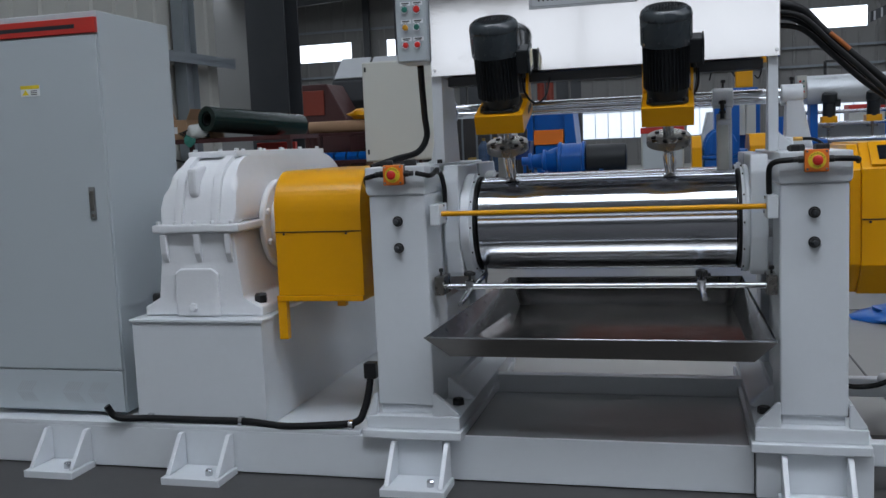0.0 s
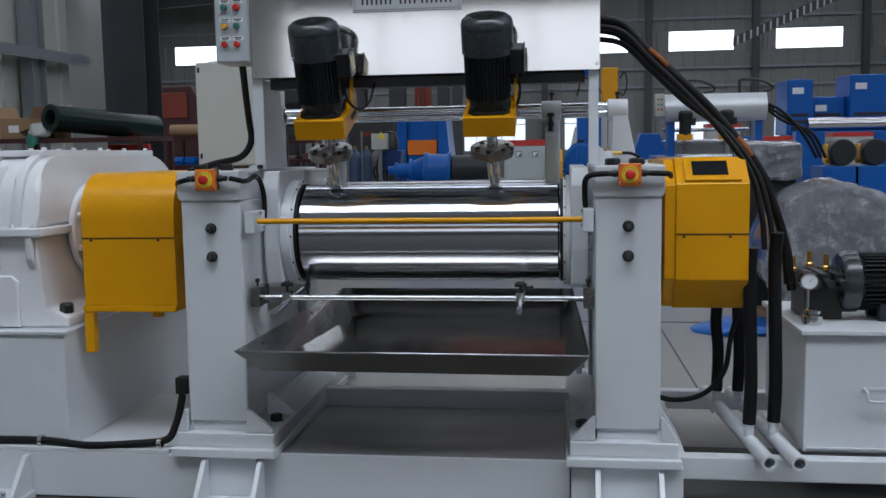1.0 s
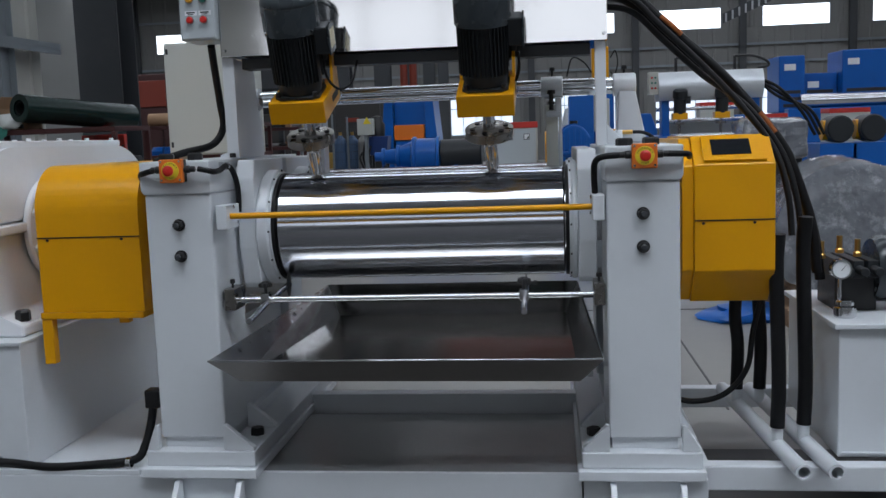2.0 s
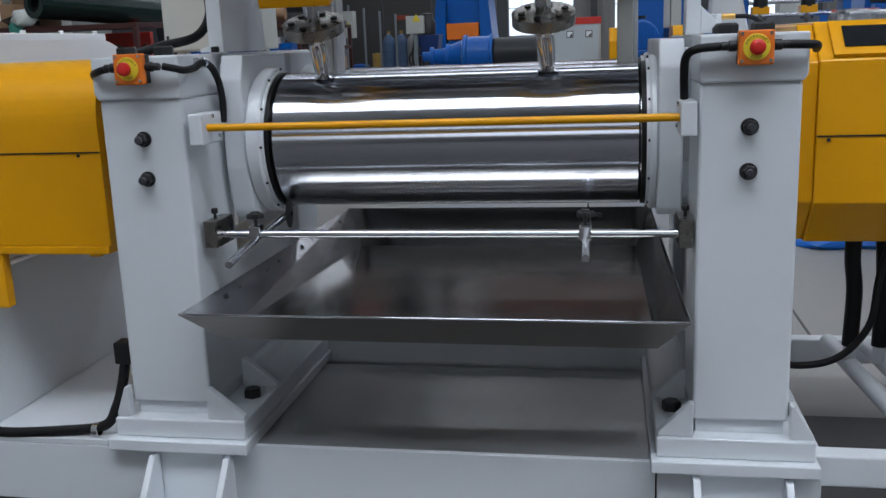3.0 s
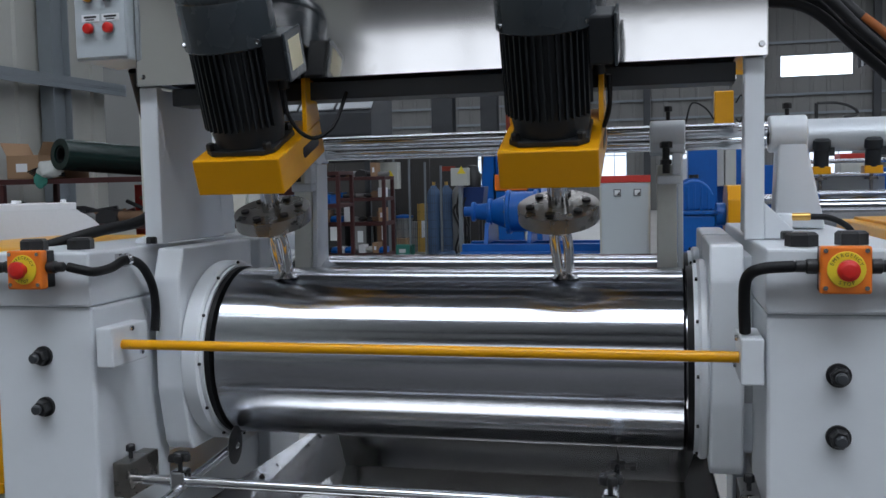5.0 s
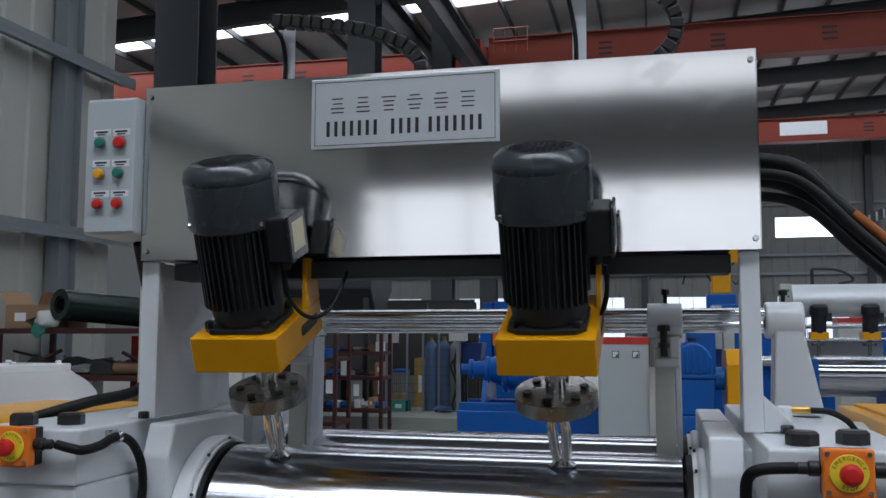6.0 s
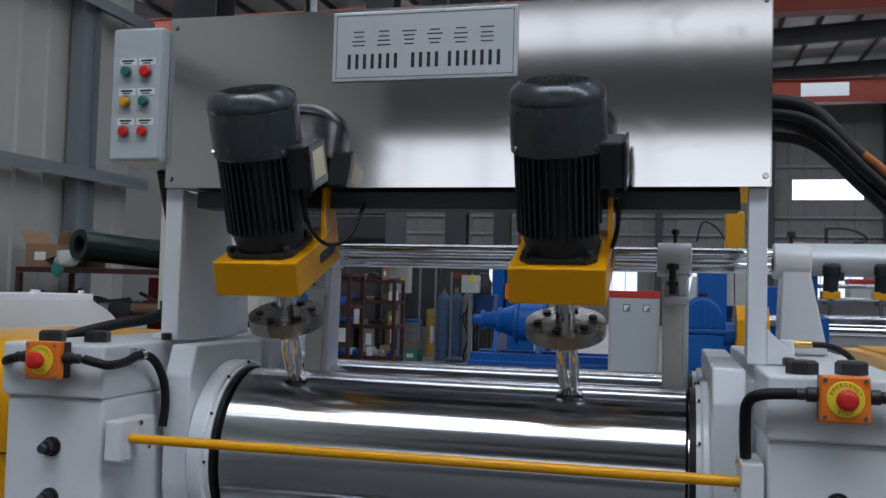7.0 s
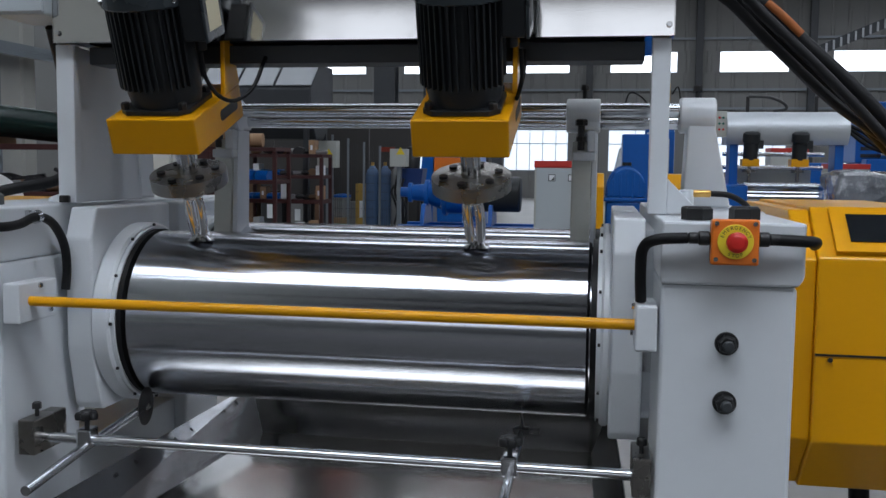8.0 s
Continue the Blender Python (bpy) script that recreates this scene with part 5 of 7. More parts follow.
hose("floor_cable", [(-2.66, 4.05, 0.30), (-2.62, 4.08, 0.235), (-2.45, 4.12, 0.225), (-2.2, 4.13, 0.222), (-1.95, 4.13, 0.222), (-1.75, 4.11, 0.212), (-1.55, 4.12, 0.22), (-1.40, 4.14, 0.235), (-1.365, 4.17, 0.29), (-1.352, 4.20, 0.36), (-1.345, 4.22, 0.43)], 0.017, RUBBER, "thick black cable clipped along the skid", "cable")
for x in (-2.47, -1.98, -1.42):
    b = B()
    ring(b, (x - 0.01, 4.13, 0.224), (1, 0, 0), 0.018, 0.024, 0.02, 16)
    solo("cable_clip", b, BRIGHT, "small steel clip holding the cable", "clip", "cable clips", at=(x, 4.13, 0.224))

# hydraulic power unit
tank = thing("oil_tank", (1.85, 4.7, 0.186), "pale grey hydraulic oil tank on the skid rails", "oil tank")
b = B()
box(b, 1.345, 2.45, 4.30, 5.05, 0.20, 0.70, 0.005)
body = part("body", b, WHITE, tank)
b = B()
box(b, 1.325, 2.47, 4.28, 5.07, 0.7005, 0.722, 0.004)
part("lid", b, WHITE, tank)
b = B()
box(b, 1.36, 2.45, 4.293, 4.2995, 0.215, 0.222)
part("weld_seam", b, WHITE, body)
b = B()
tube(b, [(1.585, 4.298, 0.475), (1.585, 4.268, 0.470), (1.59, 4.262, 0.44), (1.60, 4.262, 0.43), (1.66, 4.262, 0.43), (1.67, 4.262, 0.44), (1.675, 4.268, 0.47), (1.675, 4.298, 0.475)], 0.006, 10, 4)
part("tank_handle", b, WHITE, body)
b = B()
box(b, 1.57, 1.69, 4.2965, 4.2995, 0.468, 0.482)
part("handle_plate", b, WHITE, body)
b = B()
cyl(b, (1.40, 4.42, 0.7225), (1.40, 4.42, 0.765), 0.042, 28, 0.004)
cyl(b, (1.40, 4.42, 0.765), (1.40, 4.42, 0.79), 0.034, 28, 0.006)
solo("filler_cap", b, BRIGHT, "chrome filler breather cap on the tank", "cap", at=(1.40, 4.42, 0.722))
pm = thing("pump_motor", (1.85, 4.6, 0.722), "charcoal finned electric pump motor lying on the tank", "motor")
b = B()
cyl(b, (1.62, 4.60, 0.885), (2.05, 4.60, 0.885), 0.105, 36)
part("body", b, MOTOR, pm)
for i in range(36):
    a = 2 * math.pi * i / 36
    b = B()
    box(b, 1.64, 2.02, 0.103, 0.128, -0.002, 0.002)
    b.transform(Matrix.Translation((0, 4.60, 0.885)) @ Matrix.Rotation(a, 4, "X"))
    part("cooling_fin", b, MOTOR, pm)
b = B()
lathe(b, (1.62, 4.60, 0.885), (-1, 0, 0), [(0.11, -0.02), (0.135, 0), (0.135, 0.05), (0.12, 0.07), (0, 0.075)], 36)
part("end_bell", b, MOTOR_CAP, pm)
b = B()
for y in (4.50, 4.66):
    box(b, 1.7, 1.98, y, y + 0.04, 0.7225, 0.80, 0.004)
part("foot", b, MOTOR, pm)
vb = thing("valve_block", (1.44, 4.6, 0.722), "black hydraulic valve block with brass fittings", "valve block")
b = B()
box(b, 1.40, 1.56, 4.55, 4.80, 0.7225, 0.86, 0.004)
part("manifold", b, BLACK, vb)
for i in range(3):
    b = B()
    box(b, 1.40 + i * 0.055, 1.44 + i * 0.055, 4.50, 4.80, 0.8605, 0.93, 0.003)
    cyl(b, (1.42 + i * 0.055, 4.50, 0.895), (1.42 + i * 0.055, 4.42, 0.895), 0.018, 14, 0.003)
    part("solenoid_valve", b, MOTOR, vb)
for i, (x, z) in enumerate(((1.36, 0.98), (1.43, 1.00), (1.50, 0.985))):
    b = B()
    bolt(b, (x, 4.6, z - 0.05), (0, 0, 1), 0.016, 0.02)
    cyl(b, (x, 4.6, z - 0.03), (x, 4.6, z + 0.02), 0.011, 12)
    part("brass_fitting", b, BRASS, vb, "brass pipe fitting")
gauge = thing("pressure_gauge", (1.385, 4.44, 0.79), "small round white faced pressure gauge", "gauge")
b = B()
cyl(b, (1.385, 4.44, 0.79), (1.385, 4.44, 0.87), 0.007, 12)
part("stem", b, BRIGHT, gauge)
b = B()
ring(b, (1.385, 4.44, 0.91), (0, -1, 0), 0.033, 0.039, 0.026, 32)
cyl(b, (1.385, 4.45, 0.91), (1.385, 4.44, 0.91), 0.039, 32)
part("case", b, BRIGHT, gauge)
b = B()
cyl(b, (1.385, 4.4395, 0.91), (1.385, 4.418, 0.91), 0.033, 32)
face = part("dial", b, PAPER, gauge)
b = B()
prism(b, [(1.383, 0.905), (1.387, 0.905), (1.404, 0.928)], "y", 4.4165, 4.4175)
part("needle", b, INK, face)

# pipes on the skid with risers in black sleeves
for i, (x0, x1) in enumerate(((1.075, 1.16), (1.205, 1.275))):
    b = B()
    ya, yb = 4.06, 5.2
    ring(b, (x1, ya, 0.225), (x0 - x1, yb - ya, 0), 0.022, 0.031, Vector((x0 - x1, yb - ya, 0)).length, 24)
    solo("oil_pipe", b, WHITE, "pale grey open ended steel pipe across the skid rails", "pipe", "oil pipes", at=(x1, ya, 0.225))
for i, (x, y, h, mat) in enumerate(((1.09, 4.93, 0.78, RUBBER), (1.19, 4.93, 0.9, RUBBER), (1.135, 4.36, 1.06, RUBBER), (1.245, 4.40, 1.12, RUBBER))):
    b = B()
    tube(b, [(x, y, 0.30), (x + 0.005, y, 0.5), (x - 0.005, y + 0.01, h - 0.15), (x, y, h)], 0.028, 16)
    s = solo("hose_riser", b, mat, "black sleeved hydraulic hose rising from a pipe", "hose", "hose risers", at=(x, y, 0.3))
    b = B()
    cyl(b, (x, y, 0.24), (x, y, 0.302), 0.022, 16)
    part("coupling", b, WHITE, s)
RUN = [(0.47, 4.57, 2.06), (0.60, 4.56, 2.03), (0.69, 4.55, 1.935), (0.80, 4.55, 1.83), (0.95, 4.55, 1.69), (1.09, 4.55, 1.53), (1.20, 4.55, 1.38), (1.27, 4.55, 1.20), (1.31, 4.55, 1.06), (1.33, 4.55, 0.88)]
for k, (dx, dy, dz, r, lb) in enumerate(((0, 0, 0, 0.020, "thick black hydraulic hose arching from the cover"), (-0.01, 0.05, -0.035, 0.020, "thick black hydraulic hose arching from the cover"))):
    hose("hydraulic_hose", [(x + dx + 0.004 * i * k, y + dy, z + dz) for i, (x, y, z) in enumerate(RUN)], r, RUBBER, lb, "hose", "hydraulic hoses")
THIN = [(0.47, 4.53, 2.02), (0.60, 4.51, 1.99), (0.72, 4.50, 1.87), (0.86, 4.49, 1.73), (1.02, 4.47, 1.55), (1.14, 4.44, 1.37), (1.18, 4.40, 1.2), (1.19, 4.38, 1.05)]
for k in range(2):
    hose("hydraulic_hose", [(x + 0.018 * k * i / 3, y + 0.03 * k, z - 0.05 * k * (i < 4)) for i, (x, y, z) in enumerate(THIN)], 0.0125, RUBBER, "thin black hydraulic hose beside the thick ones", "hose", "hydraulic hoses")
FRAY = material("frayed orange hose sleeve", (0.35, 0.10, 0.02), 0.7, vary=0.4, scale=40, bump=0.1)
for (x0, y0, z0), (x1, y1, z1) in (((0.72, 4.537, 1.915), (0.80, 4.536, 1.84)), ((1.10, 4.536, 1.525), (1.16, 4.536, 1.445))):
    hose("worn_patch", [(x0, y0, z0), ((x0 + x1) / 2, (y0 + y1) / 2 - 0.002, (z0 + z1) / 2 + 0.002), (x1, y1, z1)], 0.011, FRAY, "frayed orange sleeve patch on a hose", "hose sleeve")
hose("drain_hose", [(0.74, 4.6, 0.36), (0.85, 4.6, 0.335), (0.98, 4.62, 0.36), (1.08, 4.66, 0.46), (1.12, 4.72, 0.62), (1.2, 4.8, 0.85)], 0.012, RUBBER, "black hose sagging beside the gear guard", "hose")

# oil fitting on the stand's cap
ft = thing("oil_fitting", (0.545, 4.42, 1.419), "white oil fitting with a brass elbow and thin hose", "fitting")
b = B()
cyl(b, (0.545, 4.46, 1.419), (0.545, 4.46, 1.475), 0.017, 20, 0.003)
part("body", b, WHITE, ft)
b = B()
cyl(b, (0.556, 4.46, 1.466), (0.600, 4.46, 1.466), 0.009, 12, 0.002)
part("elbow", b, BRASS, ft, "brass elbow")
b = B()
tube(b, [(0.598, 4.46, 1.466), (0.64, 4.46, 1.463), (0.675, 4.46, 1.445), (0.695, 4.46, 1.420)], 0.007, 10)
part("hose", b, RUBBER, ft, "thin black hose")

b = B()
box(b, -1.372, -1.312, 4.20, 4.26, 0.425, 0.500, 0.006)
solo("junction_box", b, BLACK, "small black cable gland box on the mill stand", "junction box", "junction boxes", at=(-1.34, 4.23, 0.425))
# ---------------------------------------------------------------- things round the mill and farther down the hall

rng = random.Random(4)


def rack(name, x0, x1, y0, y1, levels, label):
    """Angle steel storage rack with plank shelves."""
    r = thing(name, ((x0 + x1) / 2, (y0 + y1) / 2, FLOOR), label, "storage rack", "storage racks")
    for x in (x0, x1 - 0.05):
        for y in (y0, y1 - 0.05):
            b = B()
            box(b, x, x + 0.05, y, y + 0.05, FLOOR, levels[-1] + 0.0, 0.004)
            part("upright", b, RUST_SHELF, r)
    for z in levels:
        b = B()
        box(b, x0 + 0.002, x1 - 0.002, y0 - 0.004, y1 + 0.004, z + 0.001, z + 0.05, 0.004)
        part("shelf", b, RUST_SHELF, r)
    return r


def carton(x, y, z, w, d, h, mat=CARD, label="brown cardboard carton on a rack", turn=0.0, flaps=False):
    t = thing("carton", (x, y, z), label, "carton", "cartons")
    b = B()
    box(b, x - w / 2, x + w / 2, y - d / 2, y + d / 2, z + 0.001, z + h, 0.004)
    part("body", b, mat, t)
    if flaps:
        for sx in (-1, 1):
            b = B()
            xa = x + sx * w / 2
            sheet(b, [(xa, y - d / 2, z + h), (xa, y + d / 2, z + h), (xa + sx * 0.06, y + d / 2, z + h + 0.12), (xa + sx * 0.06, y - d / 2, z + h + 0.12)], 0.004)
            part("flap", b, mat, t)
    b = B()
    box(b, x - w * 0.2, x + w * 0.15, y - d / 2 - 0.002, y - d / 2 - 0.0005, z + h * 0.3, z + h * 0.65)
    part("paper_label", b, PAPER, t, "white paper label")
    return t


def lump(bm, c, r, sq=(1, 1, 1), seed=0, det=3):
    """A crumpled heap."""
    made = bmesh.ops.create_icosphere(bm, subdivisions=det, radius=1.0)["verts"]
    for v in made:
        n = noise.noise(v.co * 1.7 + Vector((seed, 0, 0))) * 0.35 + noise.noise(v.co * 5 + Vector((seed, 3, 0))) * 0.15
        v.co = Vector(c) + Vector([v.co[k] * r * sq[k] * (1 + n) for k in range(3)])
    for f in bm.faces:
        f.smooth = True
    return bm


def bin_(x, y, z, w=0.16, d=0.28, h=0.12):
    t = B()
    prism(t, [(y - d / 2, z + 0.001), (y + d / 2, z + 0.001), (y + d / 2, z + h), (y - d / 2 + 0.05, z + h), (y - d / 2 - 0.02, z + h * 0.5)], "x", x - w / 2, x + w / 2, 0.004)
    return solo("parts_bin", t, BLUE, "blue plastic parts bin on a rack", "bin", "parts bins", at=(x, y, z))


CLUTTER = [material("clutter black", (0.02, 0.02, 0.022), 0.5, bump=0.1), material("clutter brown", (0.16, 0.09, 0.05), 0.7, bump=0.1), material("clutter grey", (0.22, 0.22, 0.22), 0.5, bump=0.1), material("clutter ochre", (0.45, 0.28, 0.06), 0.6, bump=0.1), material("clutter white", (0.6, 0.6, 0.58), 0.5, bump=0.1)]
CLUTTER_NAME = ["black", "brown", "grey", "ochre", "white"]
BAG = material("clear plastic bag", (0.62, 0.64, 0.62), 0.25, vary=0.2, scale=20, bump=0.3, grain=30, coat=0.5)
NAVY = material("dark blue enamel", (0.004, 0.03, 0.14), 0.4, vary=0.15, bump=0.04)
CLEAR_BLUE = material("dusty blue paint", (0.07, 0.13, 0.24), 0.55, vary=0.15, bump=0.05)
BACKDROP_DARK = material("dark backdrop panel", (0.045, 0.042, 0.040), 0.5, vary=0.3, scale=2, bump=0.05, by_object=0.3)
PALE_FLOOR = material("pale green grey concrete", (0.30, 0.32, 0.28), 0.6, vary=0.12, scale=1.5, bump=0.03, dirt=0.3)
TEAL = material("teal cloth", (0.05, 0.25, 0.20), 0.7, vary=0.2, scale=20, bump=0.2)


def clutter(x, y, z, w, kind, seed):
    b = B()
    form = seed % 3
    if form == 0:
        lump(b, (x, y, z + w * 0.22), w * 0.45, (1, 0.8, 0.5), seed, 2)
    elif form == 1:
        cyl(b, (x - w / 2, y, z + w * 0.16), (x + w / 2, y, z + w * 0.16), w * 0.16, 16, 0.005)
    else:
        prism(b, [(x - w * 0.4, z + 0.001), (x + w * 0.4, z + 0.001), (x + w * 0.32, z + w * 0.4), (x - w * 0.1, z + w * 0.5), (x - w * 0.38, z + w * 0.3)], "y", y - w * 0.3, y + w * 0.3, 0.006)
    solo("spare_part", b, CLUTTER[kind], f"{CLUTTER_NAME[kind]} machine spare part lying on a shelf", "spare part", "spare parts", at=(x, y, z))


# rack against the partition wall
rack("storage_rack", -5.68, -4.0, 9.7, 10.55, (0.30, 0.80, 1.16, 1.58), "dark red steel rack loaded with boxes and parts")
carton(-5.45, 9.95, 1.631, 0.34, 0.4, 0.22, flaps=True, label="open brown cardboard carton on a rack")
carton(-5.12, 10.0, 1.631, 0.2, 0.3, 0.12)
tubeb = thing("rubber_roll", (-4.9, 9.85, 1.63), "rolled dark green rubber sheet lying on a rack", "rubber roll")
b = B()
p0, p1 = Vector((-4.96, 9.62, 1.845)), Vector((-4.42, 11.0, 1.74))
ring(b, p0, p1 - p0, 0.082, 0.142, (p1 - p0).length, 40)
part("outer_wrap", b, GREEN_TUBE, tubeb)
b = B()
ring(b, p0 + (p1 - p0) * 0.01, p1 - p0, 0.062, 0.078, (p1 - p0).length * 0.98, 32)
part("inner_wrap", b, RUBBER, tubeb)
b = B()
lump(b, (-5.14, 9.72, 1.715), 0.11, (1.3, 0.8, 0.75), 3)
solo("plastic_bag", b, BAG, "crumpled clear plastic bag on a rack", "bag", at=(-5.14, 9.72, 1.63))
b = B()
lump(b, (-5.22, 9.69, 1.62), 0.07, (1.0, 0.4, 1.0), 8)
solo("cloth", b, TEAL, "teal cloth hanging over the rack's edge", "cloth", at=(-5.22, 9.68, 1.55))
for i in range(26):
    clutter(-5.55 + (i % 13) * 0.12 + rng.uniform(-0.03, 0.03), 9.82 + 0.22 * (i // 13) + rng.uniform(-0.05, 0.05), 1.211, rng.uniform(0.16, 0.36), (1, 0, 0, 1, 0, 0, 2)[i % 7], i)
for i in range(12):
    # bars and offcuts lying across the heap
    b = B()
    c = Vector((-5.45 + i * 0.12, 9.86 + rng.uniform(-0.06, 0.1), 1.31 + rng.uniform(-0.02, 0.07)))
    v = Vector((rng.uniform(-1, 1), rng.uniform(-0.4, 0.4), rng.uniform(-0.25, 0.25))).normalized() * rng.uniform(0.10, 0.20)
    tube(b, [c - v, c, c + v], rng.uniform(0.008, 0.02), 8)
    solo("steel_offcut", b, (CLUTTER[0], CLUTTER[1], RUST_SHELF)[i % 3], "rusty steel offcut lying on a heap of parts", "offcut", "steel offcuts", at=c)
for i in range(4):
    b = B()
    tube(b, [(-5.3 - 0.02 * i, 9.70, 1.66 + 0.012 * i), (-5.2, 9.68, 1.70 + 0.01 * i), (-5.08, 9.69, 1.665), (-4.98, 9.71, 1.68 - 0.01 * i)], 0.007, 8)
    solo("cable_end", b, RUBBER, "loose black cable end lying on a rack", "cable", "loose cables", at=(-5.2, 9.7, 1.64))
for i in range(6):
    carton(-5.45 + i * 0.26, 9.95, 0.851, 0.2, 0.3, rng.uniform(0.14, 0.2))
for i in range(6):
    clutter(-5.4 + i * 0.26, 9.95, 0.351, 0.3, i % 3, i + 20)
b = B()
box(b, -4.85, -4.35, 10.65, 10.72, FLOOR, 1.55, 0.005)
solo("steel_plate", b, RED_BAND, "red painted steel panel standing behind a rack", "panel", at=(-4.6, 10.48, FLOOR))

# rack beyond the first column
rack("storage_rack", -5.4, -3.7, 13.6, 14.2, (0.45, 1.18, 1.60), "dark red steel rack with rolls and blue bins")
for i in range(8):
    bin_(-5.25 + i * 0.19, 13.78, 1.231)
b = B()
cyl(b, (-5.4, 13.8, 1.745), (-4.0, 13.95, 1.745), 0.09, 24)
solo("carpet_roll", b, CARD, "brown rolled sheet lying on a rack", "roll", at=(-4.3, 13.8, 1.65))
b = B()
lump(b, (-4.55, 13.9, 1.93), 0.16, (1.3, 1, 0.5), 5)
solo("yellow_coil", b, YELLOW, "yellow cable coil on a rack", "coil", at=(-4.5, 13.9, 1.82))
red = thing("red_machine", (-5.0, 14.9, FLOOR), "faded red machine housing behind the racks", "machine")
b = B()
prism(b, [(-6.0, 0.0), (-5.0, 0.0), (-5.0, 1.8), (-5.35, 2.45), (-6.0, 2.45)], "y", 14.5, 15.3, 0.02)
part("housing", b, RUST_SHELF, red)
b = B()
box(b, -5.9, -5.4, 14.47, 14.495, 1.95, 2.35, 0.01)
part("door", b, CRANE_RED, red)
hop = thing("grey_hopper", (-4.6, 16.2, FLOOR), "dark grey steel hopper with a sloping lid", "hopper")
b = B()
prism(b, [(15.7, 2.2), (15.7, 2.55), (16.2, 2.95), (16.9, 2.95), (16.9, 2.2), (16.4, 1.8), (16.0, 1.8)], "x", -5.7, -3.9, 0.02)
part("body", b, STEEL_DARK, hop)
for x in (-5.6, -4.05):
    for y in (15.8, 16.75):
        b = B()
        box(b, x, x + 0.08, y, y + 0.08, FLOOR, 2.2)
        part("leg", b, STEEL_DARK, hop)
for i in range(3):
    b = B()
    sheet(b, [(-5.65 + i * 0.6, 15.72, 2.59), (-5.10 + i * 0.6, 15.72, 2.59), (-5.10 + i * 0.6, 16.18, 2.96), (-5.65 + i * 0.6, 16.18, 2.96)], 0.02)
    part("lid", b, CABLE_GREY, hop)

# rack with small parts seen between the motors
rack("storage_rack", -4.72, -3.5, 15.0, 15.5, (0.5, 0.9, 1.22, 1.52), "dark red steel rack crowded with small parts")
for lv, z in enumerate((0.551, 0.951, 1.271, 1.571)):
    for i in range(11):
        x = -4.64 + i * 0.105
        k = rng.random()
        if k < (0.75 if i < 5 and lv in (1, 2) else 0.12):
            bin_(x, 15.2, z, 0.09, 0.22, 0.075)
        elif k < 0.85:
            clutter(x, 15.15 + rng.uniform(-0.06, 0.08), z, rng.uniform(0.12, 0.24), rng.choice((0, 0, 1, 1, 2, 4, 4)), rng.randrange(30))
        else:
            carton(x, 15.2, z, 0.09, 0.2, rng.uniform(0.08, 0.2), rng.choice((CARD, PAPER, PAPER)), "small carton on a crowded rack")
for i in range(14):
    clutter(-4.6 + i * 0.09, 14.86 + rng.uniform(-0.1, 0.05), FLOOR, rng.uniform(0.2, 0.4), rng.choice((0, 1, 1, 3)), i + 40)

# switch boxes on posts, mesh guard, gas cylinders
for x0, x1, z0, z1, y in ((-4.10, -3.78, 1.36, 1.79, 16.8), (-2.90, -2.63, 1.39, 1.67, 16.8)):
    e = thing("switch_box", ((x0 + x1) / 2, y, FLOOR), "grey switch box with a yellow warning sign on a post", "switch box", "switch boxes")
    b = B()
    box(b, x0, x1, y - 0.12, y + 0.1, z0, z1, 0.008)
    bd = part("body", b, BEIGE_BOX, e)
    xm = (x0 + x1) / 2 + 0.04
    b = B()
    prism(b, [(xm - 0.07, z0 + 0.19), (xm + 0.07, z0 + 0.19), (xm, z0 + 0.31)], "y", y - 0.126, y - 0.122)
    part("warning_sign", b, LABEL_YELLOW, bd, "yellow triangular warning sign")
    b = B()
    box(b, (x0 + x1) / 2 - 0.03, (x0 + x1) / 2 + 0.03, y - 0.05, y + 0.05, FLOOR, z0 - 0.001)
    part("post", b, STEEL_GREY, e)
mesh = thing("mesh_guard", (-3.6, 17.2, FLOOR), "grey wire mesh guard panels on slim posts", "guard fence")
for i in range(4):
    x = -4.01 + i * 0.27
    b = B()
    box(b, x, x + 0.03, 17.2, 17.24, FLOOR, 1.90 - 0.06 * i)
    part("post", b, STEEL_GREY, mesh)
for i in range(4):
    x = -4.04 + i * 0.27
    b = B()
    for k in range(1, 7):
        cyl(b, (x + k * 0.033, 17.22, 0.1), (x + k * 0.033, 17.22, 1.82 - 0.06 * i), 0.003, 4)
    for k in range(14):
        cyl(b, (x, 17.22, 0.15 + k * 0.12), (x + 0.23, 17.22, 0.15 + k * 0.12), 0.003, 4)
    tagged(part("mesh_panel", b, STEEL_DARK, mesh), kind="stuff")
for x, mat, nm in ((-3.40, CLEAR_BLUE, "dusty blue"), (-3.18, CLEAR_BLUE, "dusty blue"), (-2.97, CLUTTER[2], "grey")):
    g = thing("gas_cylinder", (x, 17.6, 0.36), f"{nm} steel gas cylinder standing on the storeroom floor", "gas cylinder", "gas cylinders")
    b = B()
    lathe(b, (x, 17.6, 0.361), (0, 0, 1), [(0, 0), (0.115, 0), (0.115, 0.86), (0.095, 0.95), (0.05, 1.0), (0.04, 1.03), (0, 1.03)], 24)
    part("bottle", b, mat, g)
    b = B()
    cyl(b, (x, 17.6, 1.392), (x, 17.6, 1.45), 0.03, 12)
    part("valve", b, BRASS, g)


